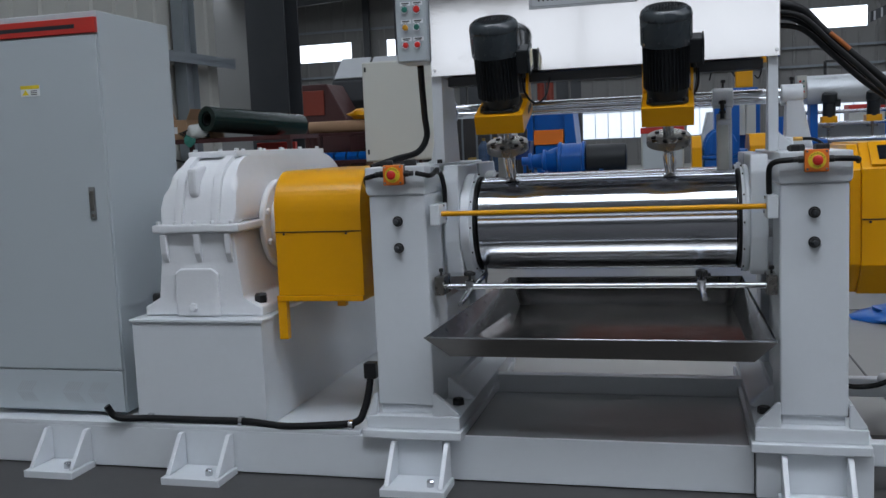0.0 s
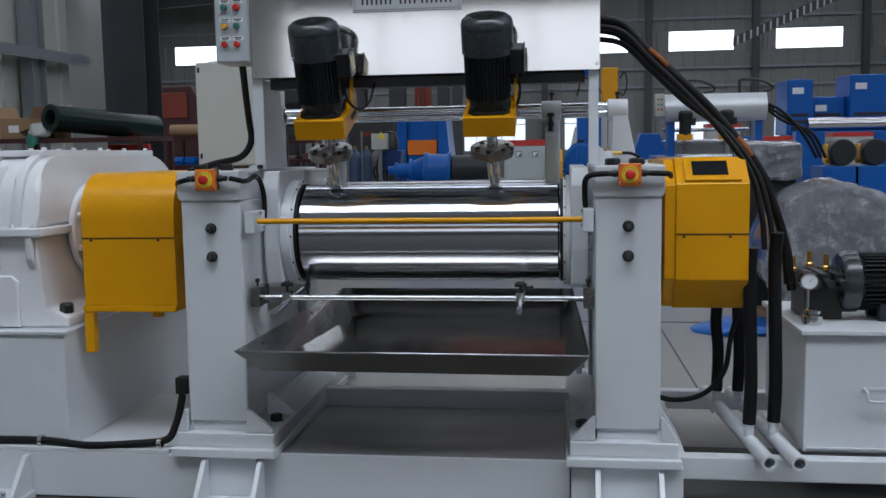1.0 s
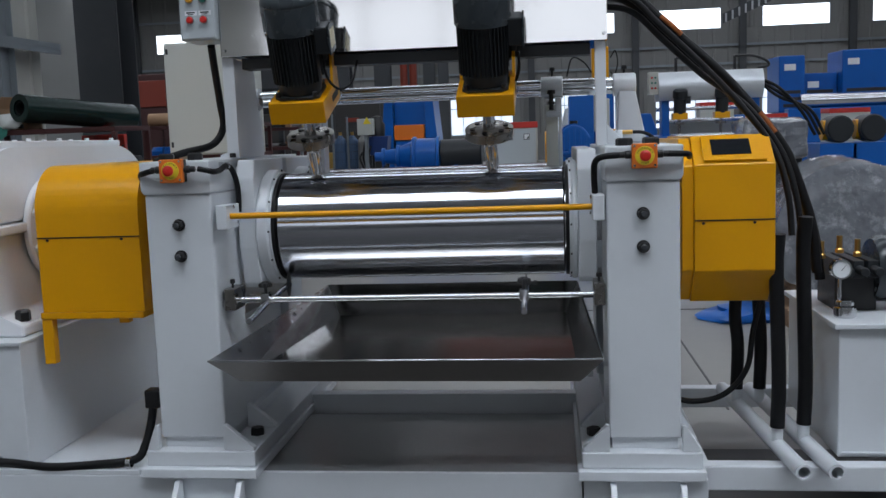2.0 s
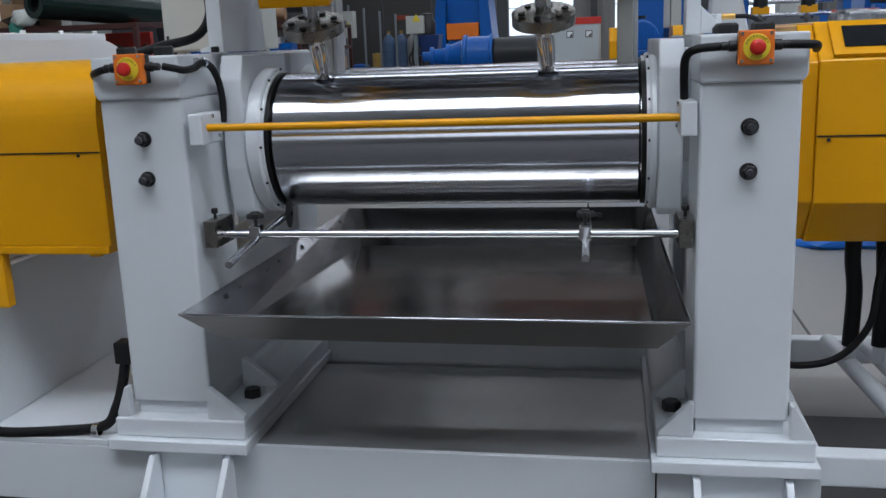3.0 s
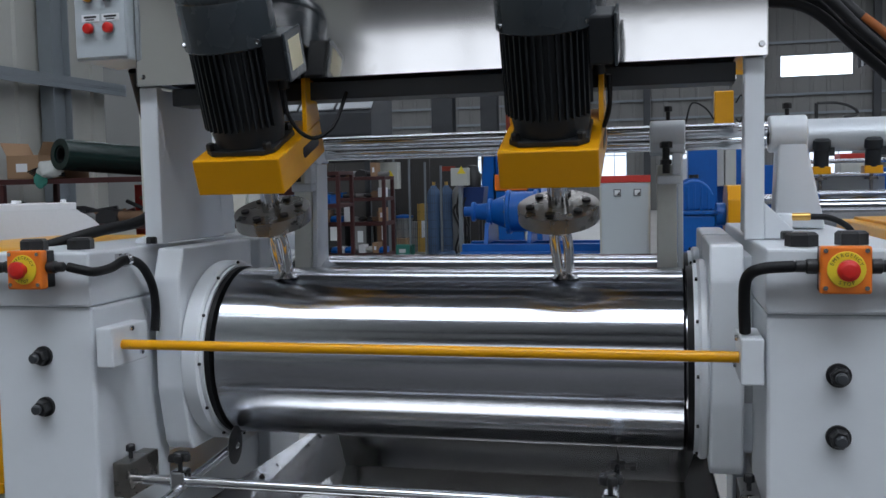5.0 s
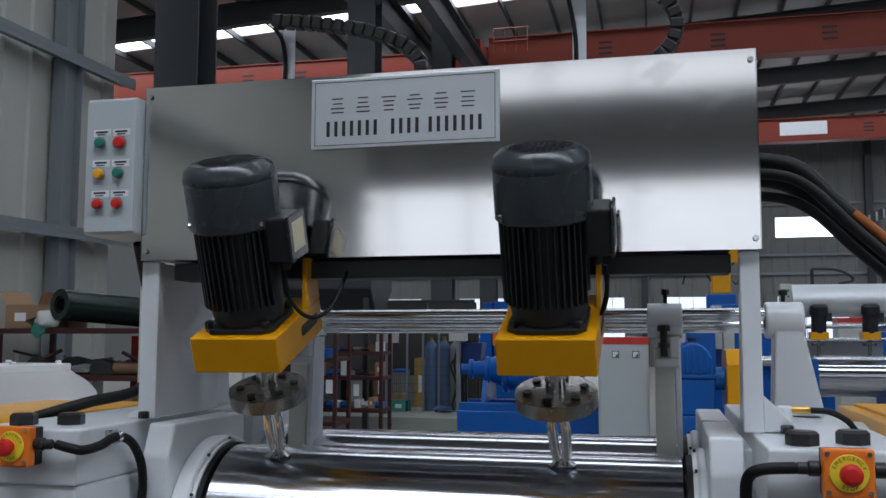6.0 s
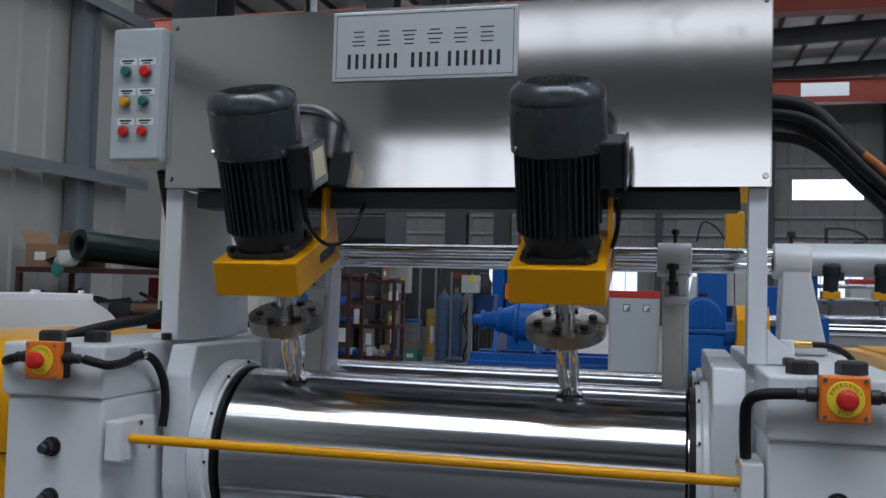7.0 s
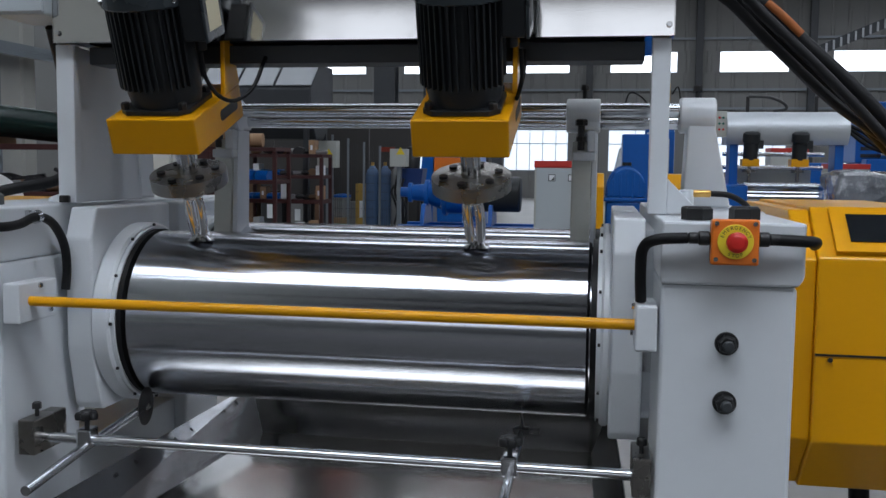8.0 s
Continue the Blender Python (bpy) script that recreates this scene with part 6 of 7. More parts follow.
def blue_press(cx, y, w, h, label):
    """A tall blue mixer frame with an orange front plate and drive."""
    k = thing("rubber_kneader", (cx, y, FLOOR), label, "machine")
    for sx in (-1, 1):
        b = B()
        prism(b, [(cx + sx * w / 2, FLOOR), (cx + sx * w * 0.28, FLOOR), (cx + sx * w * 0.28, h), (cx + sx * w * 0.42, h), (cx + sx * w / 2, h * 0.5)], "y", y - 0.3, y + 0.9, 0.01)
        part("side_frame", b, BLUE, k)
    b = B()
    box(b, cx - w * 0.27, cx + w * 0.27, y - 0.1, y + 0.9, 0.75, h + 0.03, 0.01)
    part("chamber", b, BLUE, k)
    b = B()
    box(b, cx - w * 0.26, cx + w * 0.26, y - 0.33, y - 0.11, 1.22, 1.54, 0.01)
    part("front_plate", b, ORANGE, k, "orange front plate")
    b = B()
    box(b, cx - w * 0.5, cx + w * 0.5, y - 0.35, y + 1.0, FLOOR, 0.35, 0.02)
    part("base", b, BLUE, k)
    b = B()
    prism(b, [(cx - w * 0.2, 0.36), (cx + w * 0.2, 0.36), (cx + w * 0.24, 1.2), (cx - w * 0.24, 1.2)], "y", y - 0.32, y - 0.11, 0.01)
    part("discharge_chute", b, BLUE, k)
    return k


blue_press(-2.55, 21.0, 1.25, 2.09, "blue rubber kneader with an orange front plate")
b = B()
for i in range(2):
    cyl(b, (-3.66 + i * 0.27, 28, 0.0), (-3.66 + i * 0.27, 28, 3.5), 0.11, 16)
solo("orange_ducts", b, CRANE_RED, "pair of orange vertical ducts", "duct", at=(-3.5, 28, 0))


def reducer(cx, y, s, mat, label):
    """Blue gear reducer with ribbed domed case, feet and shaft, on a skid."""
    r = thing("gear_reducer", (cx, y, FLOOR), label, "gearbox", "blue drives")
    b = B()
    box(b, cx - 0.35 * s, cx + 0.35 * s, y - 0.3 * s, y + 0.5 * s, FLOOR, 0.75, 0.01)
    part("skid", b, mat, r)
    b = B()
    box(b, cx - 0.27 * s, cx + 0.27 * s, y - 0.25 * s, y + 0.4 * s, 0.751, 1.10, 0.02)
    part("lower_case", b, mat, r)
    b = B()
    box(b, cx - 0.30 * s, cx + 0.30 * s, y - 0.28 * s, y + 0.43 * s, 1.101, 1.14, 0.008)
    part("flange", b, mat, r)
    b = B()
    dome = [(cx + 0.26 * s * math.cos(a), 1.141 + 0.32 * math.sin(a) ** 0.8) for a in (math.pi * i / 16 for i in range(17))]
    prism(b, dome, "y", y - 0.24 * s, y + 0.39 * s, 0.02)
    part("upper_case", b, mat, r)
    for k in range(5):
        b = B()
        rim = [(cx + 0.275 * s * math.cos(a), 1.142 + 0.335 * max(0, math.sin(a)) ** 0.8) for a in (math.pi * i / 16 for i in range(17))]
        yy = y + (-0.20 + k * 0.135) * s
        prism(b, rim, "y", yy, yy + 0.022)
        part("rib", b, mat, r)
    for k in range(5):
        b = B()
        x = cx + (-0.18 + 0.085 * k) * s
        box(b, x, x + 0.02, y - 0.262 * s, y - 0.2405 * s, 1.142, 1.30 + 0.11 * math.sin(math.pi * (k + 0.6) / 5.2), 0.004)
        part("front_rib", b, mat, r)
    for k in range(4):
        b = B()
        bolt(b, (cx + (-0.24 + 0.16 * k) * s, y - 0.265 * s, 1.14), (0, 0, 1), 0.018, 0.02)
        part("case_bolt", b, mat, r)
    b = B()
    cyl(b, (cx + 0.27 * s, y - 0.1, 1.10), (cx + 0.40 * s, y - 0.1, 1.10), 0.11, 24, 0.01)
    part("bearing_cap", b, mat, r)
    b = B()
    cyl(b, (cx, y - 0.02, 1.46), (cx, y - 0.02, 1.51), 0.05, 16)
    part("breather", b, BLACK, r)
    return r


reducer(0.66, 12.5, 0.8, BLUE, "blue cast gear reducer on a skid")
for x0, x1 in ((0.30, 0.42), (0.98, 1.30)):
    b = B()
    prism(b, [(12.1, 0.8), (12.1, 1.25), (12.25, 1.39), (12.7, 1.39), (12.85, 1.25), (12.85, 0.8)], "x", x0, x1, 0.01)
    b2 = B()
    g = thing("drive_guard", ((x0 + x1) / 2, 12.5, FLOOR), "yellow coupling guard beside a blue reducer", "machine guard", "drive guards")
    part("shell", b, YELLOW, g)
    box(b2, x0 + 0.02, x1 - 0.02, 12.2, 12.8, FLOOR, 0.799)
    part("foot", b2, BLUE, g)
b = B()
box(b, 0.65, 0.99, 13.9, 14.4, FLOOR, 1.85, 0.01)
solo("blue_tank", b, BLUE, "tall blue machine column", "machine", at=(0.8, 14.1, FLOOR))

wc = thing("control_cabinet", (-0.06, 12.5, FLOOR), "white control cabinet with a red top band and two meters", "cabinet")
b = B()
box(b, -0.32, 0.21, 12.335, 12.85, FLOOR, 1.515, 0.006)
bd = part("body", b, BEIGE_BOX, wc)
b = B()
box(b, -0.30, 0.19, 12.318, 12.334, 0.02, 1.44, 0.004)
dr = part("door", b, GREY_CABINET, wc)
b = B()
box(b, -0.325, 0.215, 12.315, 12.334, 1.445, 1.52, 0.004)
part("top_band", b, RED_BAND, wc, "red enamelled band")
for x in (-0.17, 0.04):
    b = B()
    box(b, x, x + 0.075, 12.308, 12.3175, 1.30, 1.375, 0.003)
    mt = part("meter", b, INK, dr, "small square panel meter")
    b = B()
    box(b, x + 0.008, x + 0.067, 12.3055, 12.3078, 1.308, 1.367)
    part("meter_face", b, PAPER, mt)
    b = B()
    prism(b, [(x + 0.055, 1.312), (x + 0.063, 1.312), (x + 0.063, 1.35), (x + 0.03, 1.312)], "y", 12.3035, 12.3050)
    part("meter_needle", b, INK, mt)

bm2 = thing("drive_motor", (-0.9, 13.3, FLOOR), "bright blue geared drive with a black motor on a blue base", "motor")
b = B()
box(b, -2.02, -0.3, 13.1, 13.8, FLOOR, 0.70, 0.01)
for y in (13.12, 13.68):
    box(b, -2.0, -0.32, y, y + 0.10, 0.7005, 0.78, 0.004)
part("base", b, BLUE, bm2)
for x in (-1.74, -1.22, -0.92):
    b = B()
    prism(b, [(13.15, 0.781), (13.75, 0.781), (13.64, 1.0), (13.26, 1.0)], "x", x, x + 0.05, 0.004)
    part("pedestal_plate", b, BLUE, bm2)
b = B()
lathe(b, (-2.03, 13.45, 1.12), (1.25, 0, 0), [(0, 0), (0.055, 0), (0.055, 0.10), (0.11, 0.10), (0.11, 0.14), (0.085, 0.15), (0.10, 0.30), (0.15, 0.31), (0.15, 0.35), (0.13, 0.36), (0.19, 0.52), (0.25, 0.54), (0.25, 0.58), (0.225, 0.59), (0.225, 0.86), (0.25, 0.87), (0.25, 0.91), (0, 0.91)], 40)
part("gear_case", b, BLUE, bm2)
for i in range(10):
    a = 2 * math.pi * i / 10
    b = B()
    bolt(b, (-1.495, 13.45 + 0.235 * math.cos(a), 1.12 + 0.235 * math.sin(a)), (-1, 0, 0), 0.012, 0.014)
    part("case_bolt", b, BRIGHT, bm2)
b = B()
cyl(b, (-1.115, 13.45, 1.12), (-0.55, 13.45, 1.12), 0.20, 32, 0.02)
part("motor_body", b, MOTOR, bm2)
bt = thing("blue_hopper", (-2.6, 17.0, FLOOR), "dark blue steel hopper with a black pump on top", "hopper")
b = B()
prism(b, [(-2.82, 1.36), (-2.40, 1.36), (-2.43, 1.12), (-2.50, 1.05), (-2.72, 1.05), (-2.79, 1.12)], "y", 16.9, 17.3, 0.01)
part("bowl", b, NAVY, bt)
for x, y in ((-2.76, 16.94), (-2.5, 16.94), (-2.76, 17.22), (-2.5, 17.22)):
    b = B()
    box(b, x, x + 0.05, y, y + 0.05, FLOOR, 1.049)
    part("leg", b, BLACK, bt)
b = B()
lathe(b, (-2.62, 17.1, 1.36), (0, 0, 1), [(0, 0), (0.13, 0), (0.14, 0.2), (0.10, 0.26), (0.09, 0.34), (0, 0.36)], 20)
part("pump", b, BLACK, bt)
for i, (px_, py_) in enumerate(((-2.80, 16.86), (-2.70, 16.84), (-2.86, 16.88))):
    b = B()
    tube(b, [(px_, py_, 1.30 - 0.1 * i), (px_ - 0.04, py_ - 0.03, 1.0), (px_ + 0.05, py_ - 0.02, 0.75), (px_ - 0.02, py_, 0.5), (px_, py_, 0.42)], 0.018, 8)
    part("pipe", b, BLACK, bt)

# storeroom floor raised to fit the camera's view, dark backdrop behind the racks
b = B()
box(b, -9.0, -2.25, 16.2, 23.0, FLOOR + 0.001, 0.36, 0.01)
structure("pavement", b, PALE_FLOOR, "pale concrete storeroom floor, raised to fit the camera's view", "pavement")
# dark panels added to stand in for the dim interior behind the racks
scr = thing("wall_storeroom", (-5.5, 18.6, 0.36), "dark panels added as a backdrop for the dim storeroom interior", "screen", kind="structure")
for i in range(6):
    x = -8.2 + i * 0.9
    b = B()
    box(b, x, x + 0.885, 18.60, 18.64, 0.361, 2.05, 0.004)
    part("panel", b, BACKDROP_DARK, scr)
b = B()
box(b, -8.2, -2.85, 18.59, 18.65, 2.051, 2.10, 0.004)
part("top_rail", b, STEEL_DARK, scr)
b = B()
box(b, -3.49, -3.23, 18.57, 18.59, 1.63, 1.715, 0.004)
solo("notice_board", b, CRANE_RED, "small red notice with pale unreadable print on the dark backdrop", "sign", at=(-3.36, 18.58, 1.63))
for i, (x, w, h, m_) in enumerate(((-4.9, 0.3, 0.5, 2), (-4.45, 0.28, 0.62, 1), (-4.0, 0.3, 0.45, 2), (-3.72, 0.24, 0.72, 3), (-5.4, 0.4, 0.6, 0), (-5.9, 0.4, 0.7, 1))):
    carton(x, 18.3, 0.361, w, 0.3, h, CLUTTER[m_], "crate standing before the dark backdrop")
b = B()
lathe(b, (-3.98, 17.75, 0.361), (0, 0, 1), [(0, 0), (0.13, 0), (0.15, 0.5), (0.16, 0.505), (0.16, 0.53), (0, 0.53)], 20)
solo("plastic_drum", b, CLUTTER[2], "grey plastic drum standing in the storeroom", "drum", at=(-3.98, 17.75, 0.361))
b = B()
lathe(b, (-3.98, 17.75, 0.892), (0, 0, 1), [(0, 0), (0.165, 0), (0.165, 0.03), (0.05, 0.05), (0, 0.05)], 20)
solo("drum_lid", b, BLUE, "blue lid lying on a grey drum", "lid", at=(-3.98, 17.75, 0.892))
carton(-4.06, 17.6, 0.361, 0.42, 0.3, 0.24, label="brown cardboard carton on the storeroom floor")
carton(-3.86, 17.3, 0.361, 0.32, 0.2, 0.16, mat=TEAL, label="green box on the storeroom floor")
b = B()
lump(b, (-3.12, 17.3, 0.40), 0.12, (1.4, 1, 0.4), 9)
solo("rag", b, CLEAR_BLUE, "pale blue rag lying on the floor", "rag", at=(-3.12, 17.3, 0.361))

# second, blue mill of the same kind farther down the hall
m2 = thing("blue_mill", (2.57, 14.3, FLOOR), "blue two-roll mill with a steel cover and two tilted motors", "rubber mill")
b = B()
cvr = [(13.95 - 0.10 * (1 - (2 * i / 12 - 1) ** 2), 1.735 + 0.385 * i / 12) for i in range(13)]
prism(b, cvr + [(14.35, 2.12), (14.35, 1.735)], "x", 1.875, 3.27)
for f in b.faces:
    f.smooth = len(f.verts) == 4
part("cover", b, PLATE, m2)
for x in (1.93, 3.14):
    b = B()
    box(b, x, x + 0.10, 14.0, 14.3, 1.25, 1.734, 0.005)
    part("gantry_post", b, BLUE, m2)
    b = B()
    box(b, x - 0.16, x + 0.2, 13.8, 15.0, FLOOR, 1.25, 0.02)
    part("stand", b, BLUE, m2)
for y in (14.15, 14.62):
    b = B()
    cyl(b, (2.13, y, 1.05), (3.08, y, 1.05), 0.215, 40)
    part("roll", b, CHROME, m2)
for z, y in ((1.62, 14.8), (1.45, 14.85)):
    b = B()
    cyl(b, (1.95, y, z), (3.2, y, z), 0.03, 12)
    part("rear_bar", b, BRIGHT, m2)
b = B()
box(b, 2.13, 3.08, 14.95, 14.97, 0.9, 1.42)
part("back_plate", b, BEIGE_BOX, m2)
for x in (2.16, 2.72):
    b = B()
    box(b, x - 0.10, x + 0.10, 13.85, 14.05, 1.47, 1.56, 0.005)
    part("gear_bracket", b, YELLOW, m2)
    b = B()
    lathe(b, (x, 13.93, 1.56), (0, -0.2, 1), [(0, 0), (0.085, 0), (0.085, 0.2), (0.1, 0.21), (0.1, 0.31), (0.07, 0.335), (0, 0.34)], 24)
    box(b, x + 0.08, x + 0.14, 13.86, 13.96, 1.68, 1.78)
    part("motor", b, MOTOR, m2)
    b = B()
    cyl(b, (x, 13.98, 1.40), (x, 13.98, 1.43), 0.08, 20)
    cyl(b, (x, 13.98, 1.28), (x, 13.98, 1.47), 0.022, 10)
    part("flange", b, FLANGE, m2)
b = B()
box(b, 1.745, 1.874, 13.9, 14.1, 1.82, 2.13, 0.005)
cb = part("control_box", b, BEIGE_BOX, m2)
for i in range(6):
    b = B()
    cyl(b, (1.785 + 0.045 * (i % 2), 13.899, 2.05 - 0.07 * (i // 2)), (1.785 + 0.045 * (i % 2), 13.885, 2.05 - 0.07 * (i // 2)), 0.014, 12)
    part("push_button", b, RED if i in (0, 4, 5) else GREEN, cb)
for x in (2.15, 2.95):
    b = B()
    box(b, x - 0.02, x + 0.02, 14.2, 14.22, 2.121, 2.32)
    tube(b, [(x, 14.2, 2.32), (x + 0.25, 14.2, 2.31), (x + 0.42, 14.2, 2.24), (x + 0.45, 14.2, 2.17), (x + 0.3, 14.2, 2.14)], 0.018, 8)
    part("cable_chain", b, BLACK, m2)
for dx in (0, 0.06, 0.12):
    hose("hydraulic_hose", [(3.25, 14.1, 2.0 - dx * 0.4), (3.5, 14.0, 1.85 - dx), (3.75 + dx, 13.9, 1.55), (3.95 + dx, 13.9, 1.2)], 0.022, RUBBER, "black hydraulic hose from the blue mill's cover", "hose", "hydraulic hoses")

# film-wrapped goods beside the power unit
WR = thing("wrapped_machine", (2.5, 8.3, FLOOR), "dark machine drum wrapped in crumpled clear film", "wrapped goods")
b = B()
lathe(b, (2.48, 7.75, 0.62), (0.05, 1, 0), [(0, 0), (0.46, 0.0), (0.53, 0.03), (0.55, 0.5), (0.53, 0.9), (0.46, 0.93), (0, 0.93)], 64)
bmesh.ops.subdivide_edges(b, edges=b.edges[:], cuts=2, use_grid_fill=True)
for v in b.verts:
    n = noise.noise(v.co * 4) * 0.035 + noise.noise(v.co * 11) * 0.016
    v.co += Vector((n, n * 0.6, n))
for f in b.faces:
    f.smooth = True
part("drum", b, WRAP, WR)
b = B()
box(b, 2.05, 2.95, 7.8, 8.7, FLOOR, 0.10, 0.01)
part("pallet", b, CARD, WR)
W2 = thing("wrapped_crate", (2.15, 8.8, FLOOR), "dark box wrapped in clear film on a stand", "wrapped goods")
b = B()
box(b, 1.98, 2.52, 9.0, 9.5, 1.13, 1.47, 0.03)
bmesh.ops.subdivide_edges(b, edges=b.edges[:], cuts=4, use_grid_fill=True)
for v in b.verts:
    n = noise.noise(v.co * 5) * 0.04 + noise.noise(v.co * 14) * 0.015
    v.co += Vector((n, n, n * 0.7))
part("pack", b, WRAP, W2)
b = B()
box(b, 2.02, 2.48, 9.05, 9.45, FLOOR, 1.125, 0.01)
part("stand", b, MOTOR, W2)

# blue machines, motors and cabinets to the far side
for x0, x1, z1, y in ((5.95, 6.55, 2.84, 24.0), (7.4, 8.6, 2.92, 24.0), (6.57, 7.38, 2.42, 24.3)):
    k = thing("blue_press", ((x0 + x1) / 2, y, FLOOR), "blue press frame with louvred top housing", "machine", "blue presses")
    b = B()
    box(b, x0, x1, y, y + 1.2, 1.5, z1, 0.03)
    part("housing", b, BLUE, k)
    b = B()
    box(b, x0 + 0.08, x1 - 0.08, y + 0.1, y + 1.1, FLOOR, 1.499, 0.02)
    part("frame", b, BLUE, k)
    for i in range(3):
        b = B()
        box(b, x0 + 0.1, x1 - 0.1, y - 0.012, y - 0.001, 1.62 + i * 0.16, 1.70 + i * 0.16, 0.004)
        part("louvre", b, INK, k)
    b = B()
    box(b, x0 + 0.12, x0 + 0.38, y - 0.014, y - 0.001, z1 - 0.35, z1 - 0.2)
    part("plate", b, PAPER, k, "white plate")
b = B()
cyl(b, (6.3, 23.5, 1.75), (9.3, 23.5, 1.75), 0.16, 20)
solo("steel_drum", b, BRIGHT, "long bare steel cylinder on blue frames", "cylinder", at=(7.8, 23.5, 1.6))
# plain blue machine frame added under the steel cylinder
b = B()
box(b, 6.0, 9.5, 23.3, 23.7, FLOOR, 1.585, 0.02)
solo("blue_machine_frame", b, BLUE, "long blue machine frame", "machine", at=(7.8, 23.5, FLOOR))
for x in (4.78, 5.27):
    k = thing("drive_motor", (x + 0.2, 16.0, FLOOR), "black electric motor with a yellow coupling on a blue base", "motor", "drive motors")
    b = B()
    cyl(b, (x + 0.06, 15.7, 1.24), (x + 0.06, 16.2, 1.24), 0.2, 28, 0.02)
    part("body", b, MOTOR, k)
    b = B()
    cyl(b, (x - 0.15, 16.0, 1.22), (x - 0.06, 16.0, 1.22), 0.15, 20)
    part("coupling", b, YELLOW, k)
    b = B()
    box(b, x - 0.25, x + 0.3, 15.7, 16.4, FLOOR, 1.035, 0.01)
    part("base", b, BLUE, k)
for x0, x1, y, z1 in ((5.05, 5.7, 17.0, 1.55), (3.9, 4.5, 17.5, 1.5), (3.2, 3.8, 18.5, 1.75)):
    k = thing("control_cabinet", ((x0 + x1) / 2, y, FLOOR), "white control cabinet with a red top band", "cabinet", "far cabinets")
    b = B()
    box(b, x0, x1, y, y + 0.5, FLOOR, z1 - 0.08, 0.006)
    part("body", b, BEIGE_BOX, k)
    b = B()
    box(b, x0 - 0.004, x1 + 0.004, y - 0.006, y + 0.5, z1 - 0.079, z1, 0.004)
    part("top_band", b, RED_BAND, k)
for i, (x, y, w, h, mat) in enumerate(((1.45, 20.0, 0.9, 1.3, BLUE), (2.5, 22.0, 0.7, 1.6, BLUE), (3.3, 20.5, 0.9, 1.2, BLUE), (4.6, 21.5, 1.1, 1.5, BLUE), (0.9, 19.0, 0.5, 1.75, WHITE))):
    k = thing("waiting_mill", (x, y, FLOOR), ("blue" if mat is BLUE else "white") + " painted machine frame waiting on the floor", "machine", "waiting machines")
    b = B()
    prism(b, [(x - w / 2, FLOOR), (x + w / 2, FLOOR), (x + w / 2, h * 0.75), (x + w * 0.3, h), (x - w * 0.3, h), (x - w / 2, h * 0.75)], "y", y, y + 0.7, 0.02)
    part("body", b, mat, k)
    b = B()
    cyl(b, (x - w * 0.3, y - 0.1, h * 0.6), (x + w * 0.3, y - 0.1, h * 0.6), 0.1, 16)
    part("shaft", b, BRIGHT, k)
    b = B()
    box(b, x - w * 0.35, x + w * 0.35, y - 0.02, y - 0.001, 0.2, h * 0.45, 0.005)
    part("panel", b, mat, k)
b = B()
box(b, 0.96, 1.08, 14.05, 14.3, 1.35, 1.88, 0.01)
solo("junction_box", b, BEIGE_BOX, "beige junction box mounted on a blue machine column", "junction box", "junction boxes", at=(1.0, 14.1, 1.35))
b = B()
box(b, 1.09, 1.22, 14.06, 14.3, 1.35, 1.80, 0.01)
solo("junction_box", b, BEIGE_BOX, "beige junction box mounted on a blue machine column", "junction box", "junction boxes", at=(1.15, 14.1, 1.35))
b = B()
box(b, 0.992, 1.30, 14.31, 14.5, FLOOR, 1.9, 0.01)
solo("machine_column", b, BLUE, "blue machine column carrying junction boxes", "machine", at=(1.1, 14.4, FLOOR))
yp = thing("yellow_jib", (1.38, 18.0, FLOOR), "yellow jib post with cable loops on a blue column", "jib crane")
b = B()
box(b, 1.20, 1.50, 17.9, 18.15, 2.14, 2.80, 0.02)
part("post", b, YELLOW, yp)
b = B()
box(b, 1.12, 1.58, 17.85, 18.2, FLOOR, 2.139, 0.02)
part("base_column", b, BLUE, yp, "blue base column")
b = B()
tube(b, [(1.53, 17.95, 2.6), (1.62, 17.95, 2.72), (1.66, 17.95, 2.5), (1.6, 17.95, 2.3), (1.53, 17.95, 2.35)], 0.012, 8)
part("cable_loop", b, RUBBER, yp)
b = B()
tube(b, [(0.75, 17.95, 2.3), (0.85, 17.95, 2.62), (1.05, 17.95, 2.55), (1.2, 17.95, 2.35)], 0.014, 8)
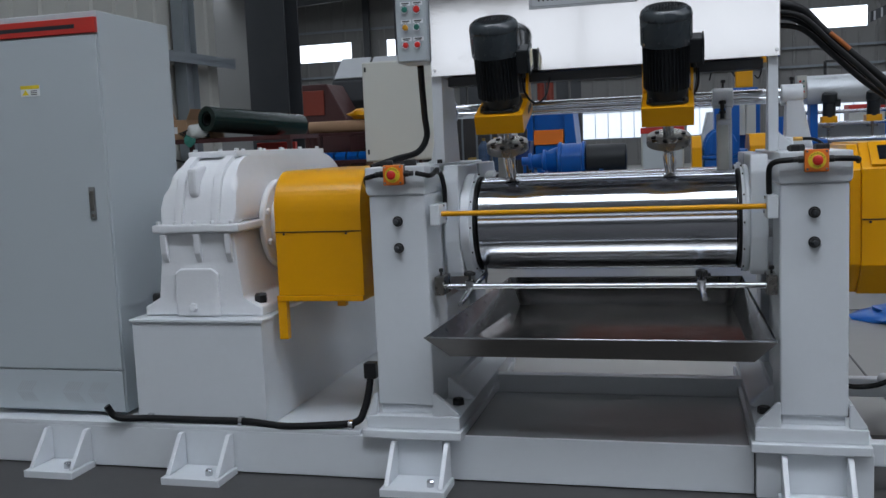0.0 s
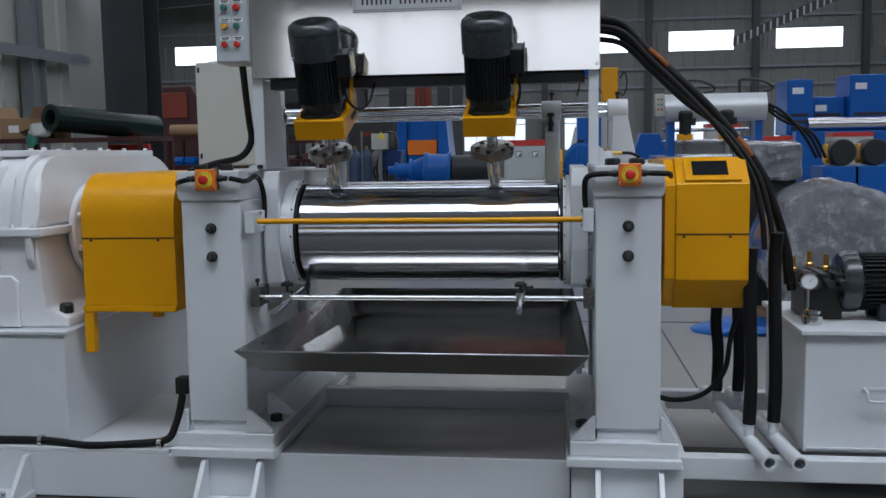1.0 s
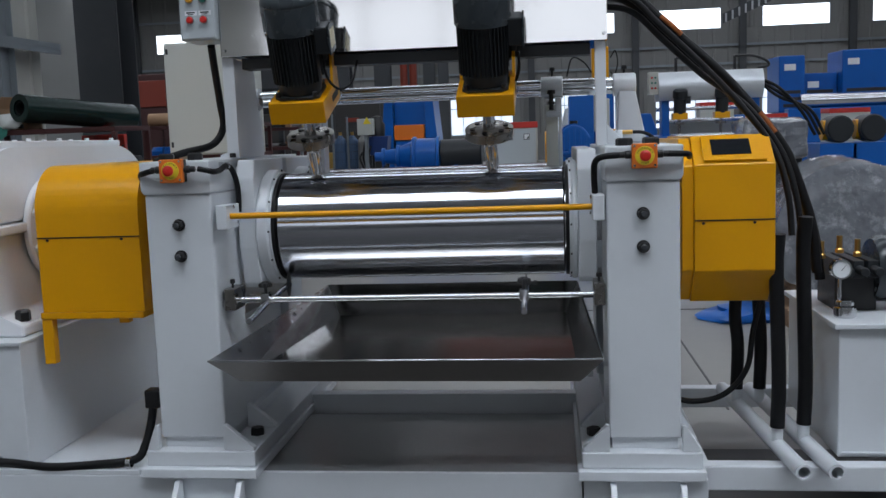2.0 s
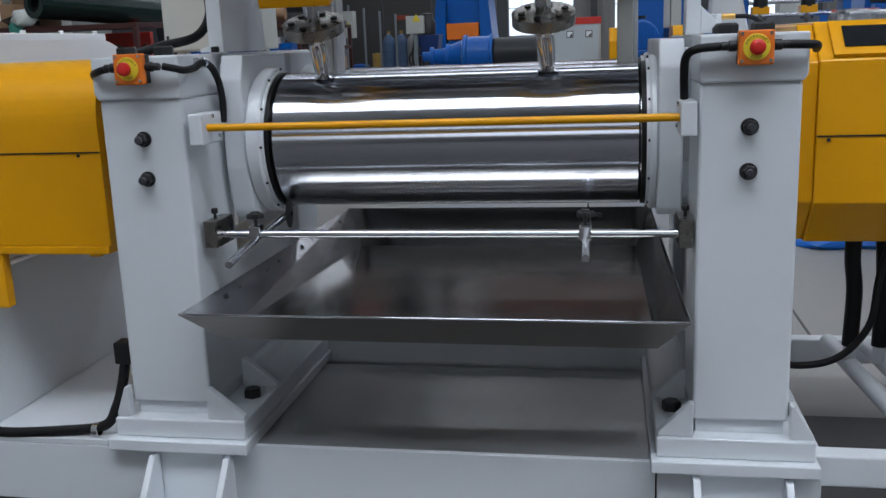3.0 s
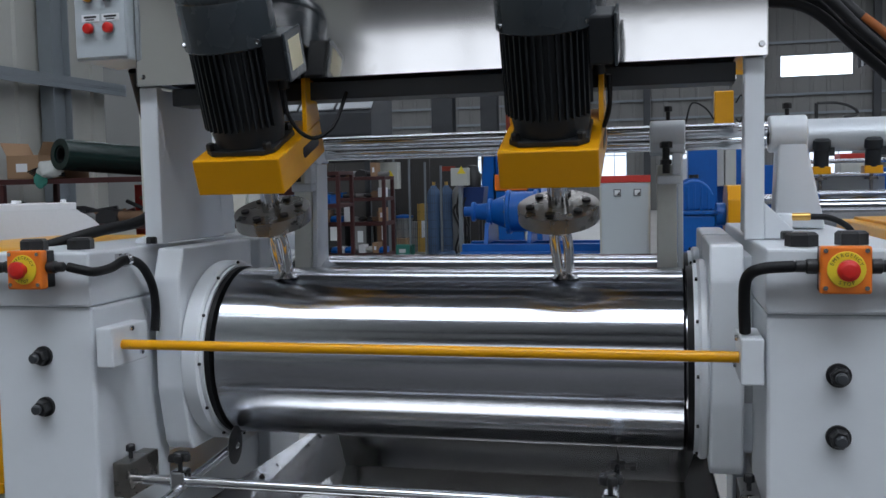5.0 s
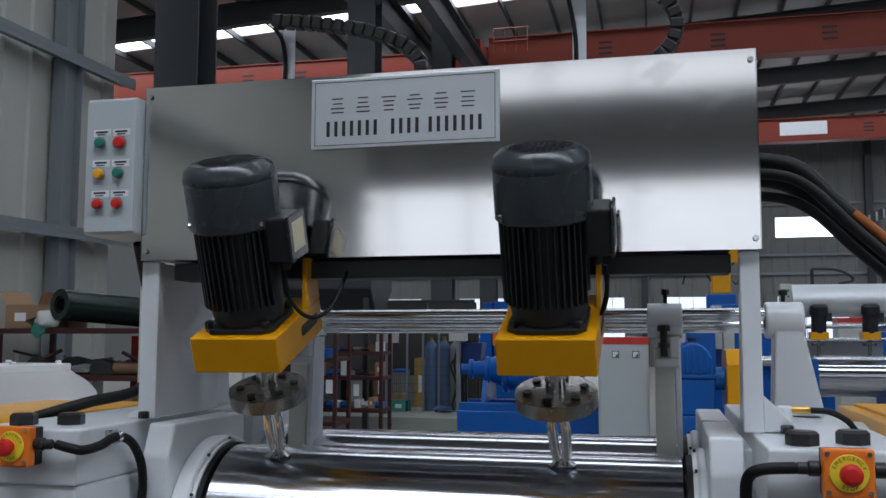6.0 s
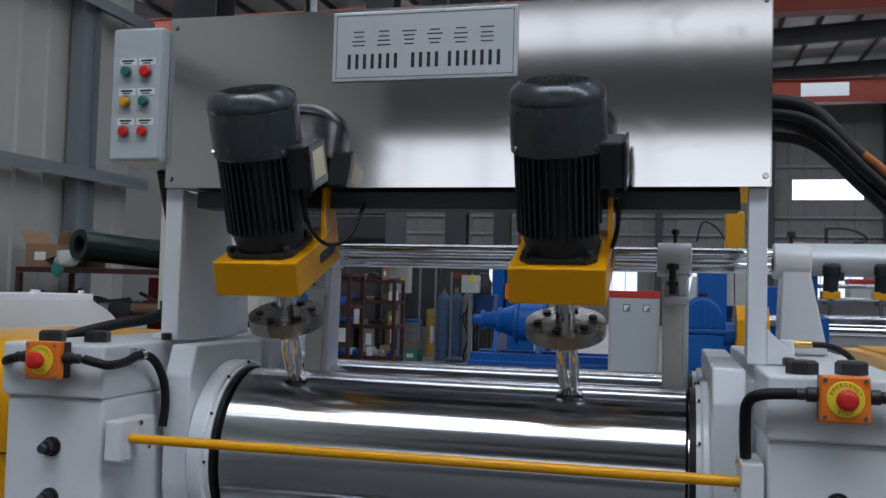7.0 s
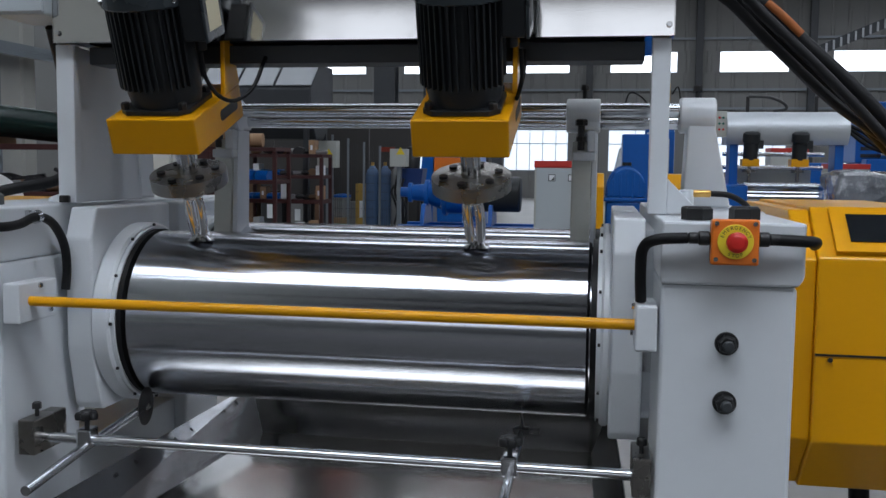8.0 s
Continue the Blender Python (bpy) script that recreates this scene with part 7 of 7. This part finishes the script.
part("cable_loop", b, RUBBER, yp)
b = B()
lump(b, (1.95, 8.2, 0.0), 0.35, (1.3, 0.8, 0.25), 2)
solo("tarpaulin", b, BLUE, "folded blue tarpaulin on the floor", "tarpaulin", at=(1.95, 8.2, FLOOR))

# beige switch cabinet behind the mill, on legs
sw = thing("switch_cabinet", (-1.55, 5.7, FLOOR), "warm grey steel switch cabinet on slim legs", "cabinet")
b = B()
box(b, -1.82, -1.345, 5.70, 5.93, 1.425, 2.038, 0.006)
bd = part("body", b, BEIGE_BOX, sw)
b = B()
box(b, -1.813, -1.352, 5.684, 5.699, 1.432, 2.031, 0.004)
dr = part("door", b, BEIGE_BOX, sw)
for z in (1.47, 1.975):
    b = B()
    box(b, -1.80, -1.787, 5.678, 5.6835, z, z + 0.03, 0.002)
    part("hinge_lock", b, BLACK, dr)
for x in (-1.80, -1.40):
    b = B()
    box(b, x, x + 0.045, 5.78, 5.83, FLOOR, 1.424)
    part("leg", b, BEIGE_BOX, sw)

# posts on the far wall
for i in range(8):
    x = WIN_X[i] - 1.2
    b = B()
    box(b, x - 0.2, x + 0.2, Y_BACK - 0.5, Y_BACK - 0.17, FLOOR, roof_z(x) - 0.25)
    structure(f"wall_post_{i + 1}", b, STEEL_DARK, "dark steel post on the far wall", "post")["group"] = "far wall posts"
fr = thing("festoon_rail", (9.5, 36, 5.0), "dark ribbed cable tray rising to the crane", "cable tray", kind="structure")
b = B()
prism(b, [(6.9, 4.75), (13.0, 7.35), (13.0, 7.7), (6.9, 5.1)], "y", 36, 36.2)
part("tray", b, STEEL_DARK, fr)
for i in range(26):
    x = 7.0 + i * 0.23
    b = B()
    z = 4.75 + (x - 6.9) * 0.426
    box(b, x, x + 0.06, 35.95, 35.995, z + 0.02, z + 0.33)
    part("rib", b, CABLE_GREY, fr)
b = B()
box(b, 12.9, 13.2, 36, 36.3, FLOOR, roof_z(13) - 0.25)
structure("tray_post", b, STEEL_DARK, "dark steel post carrying the cable tray", "post")
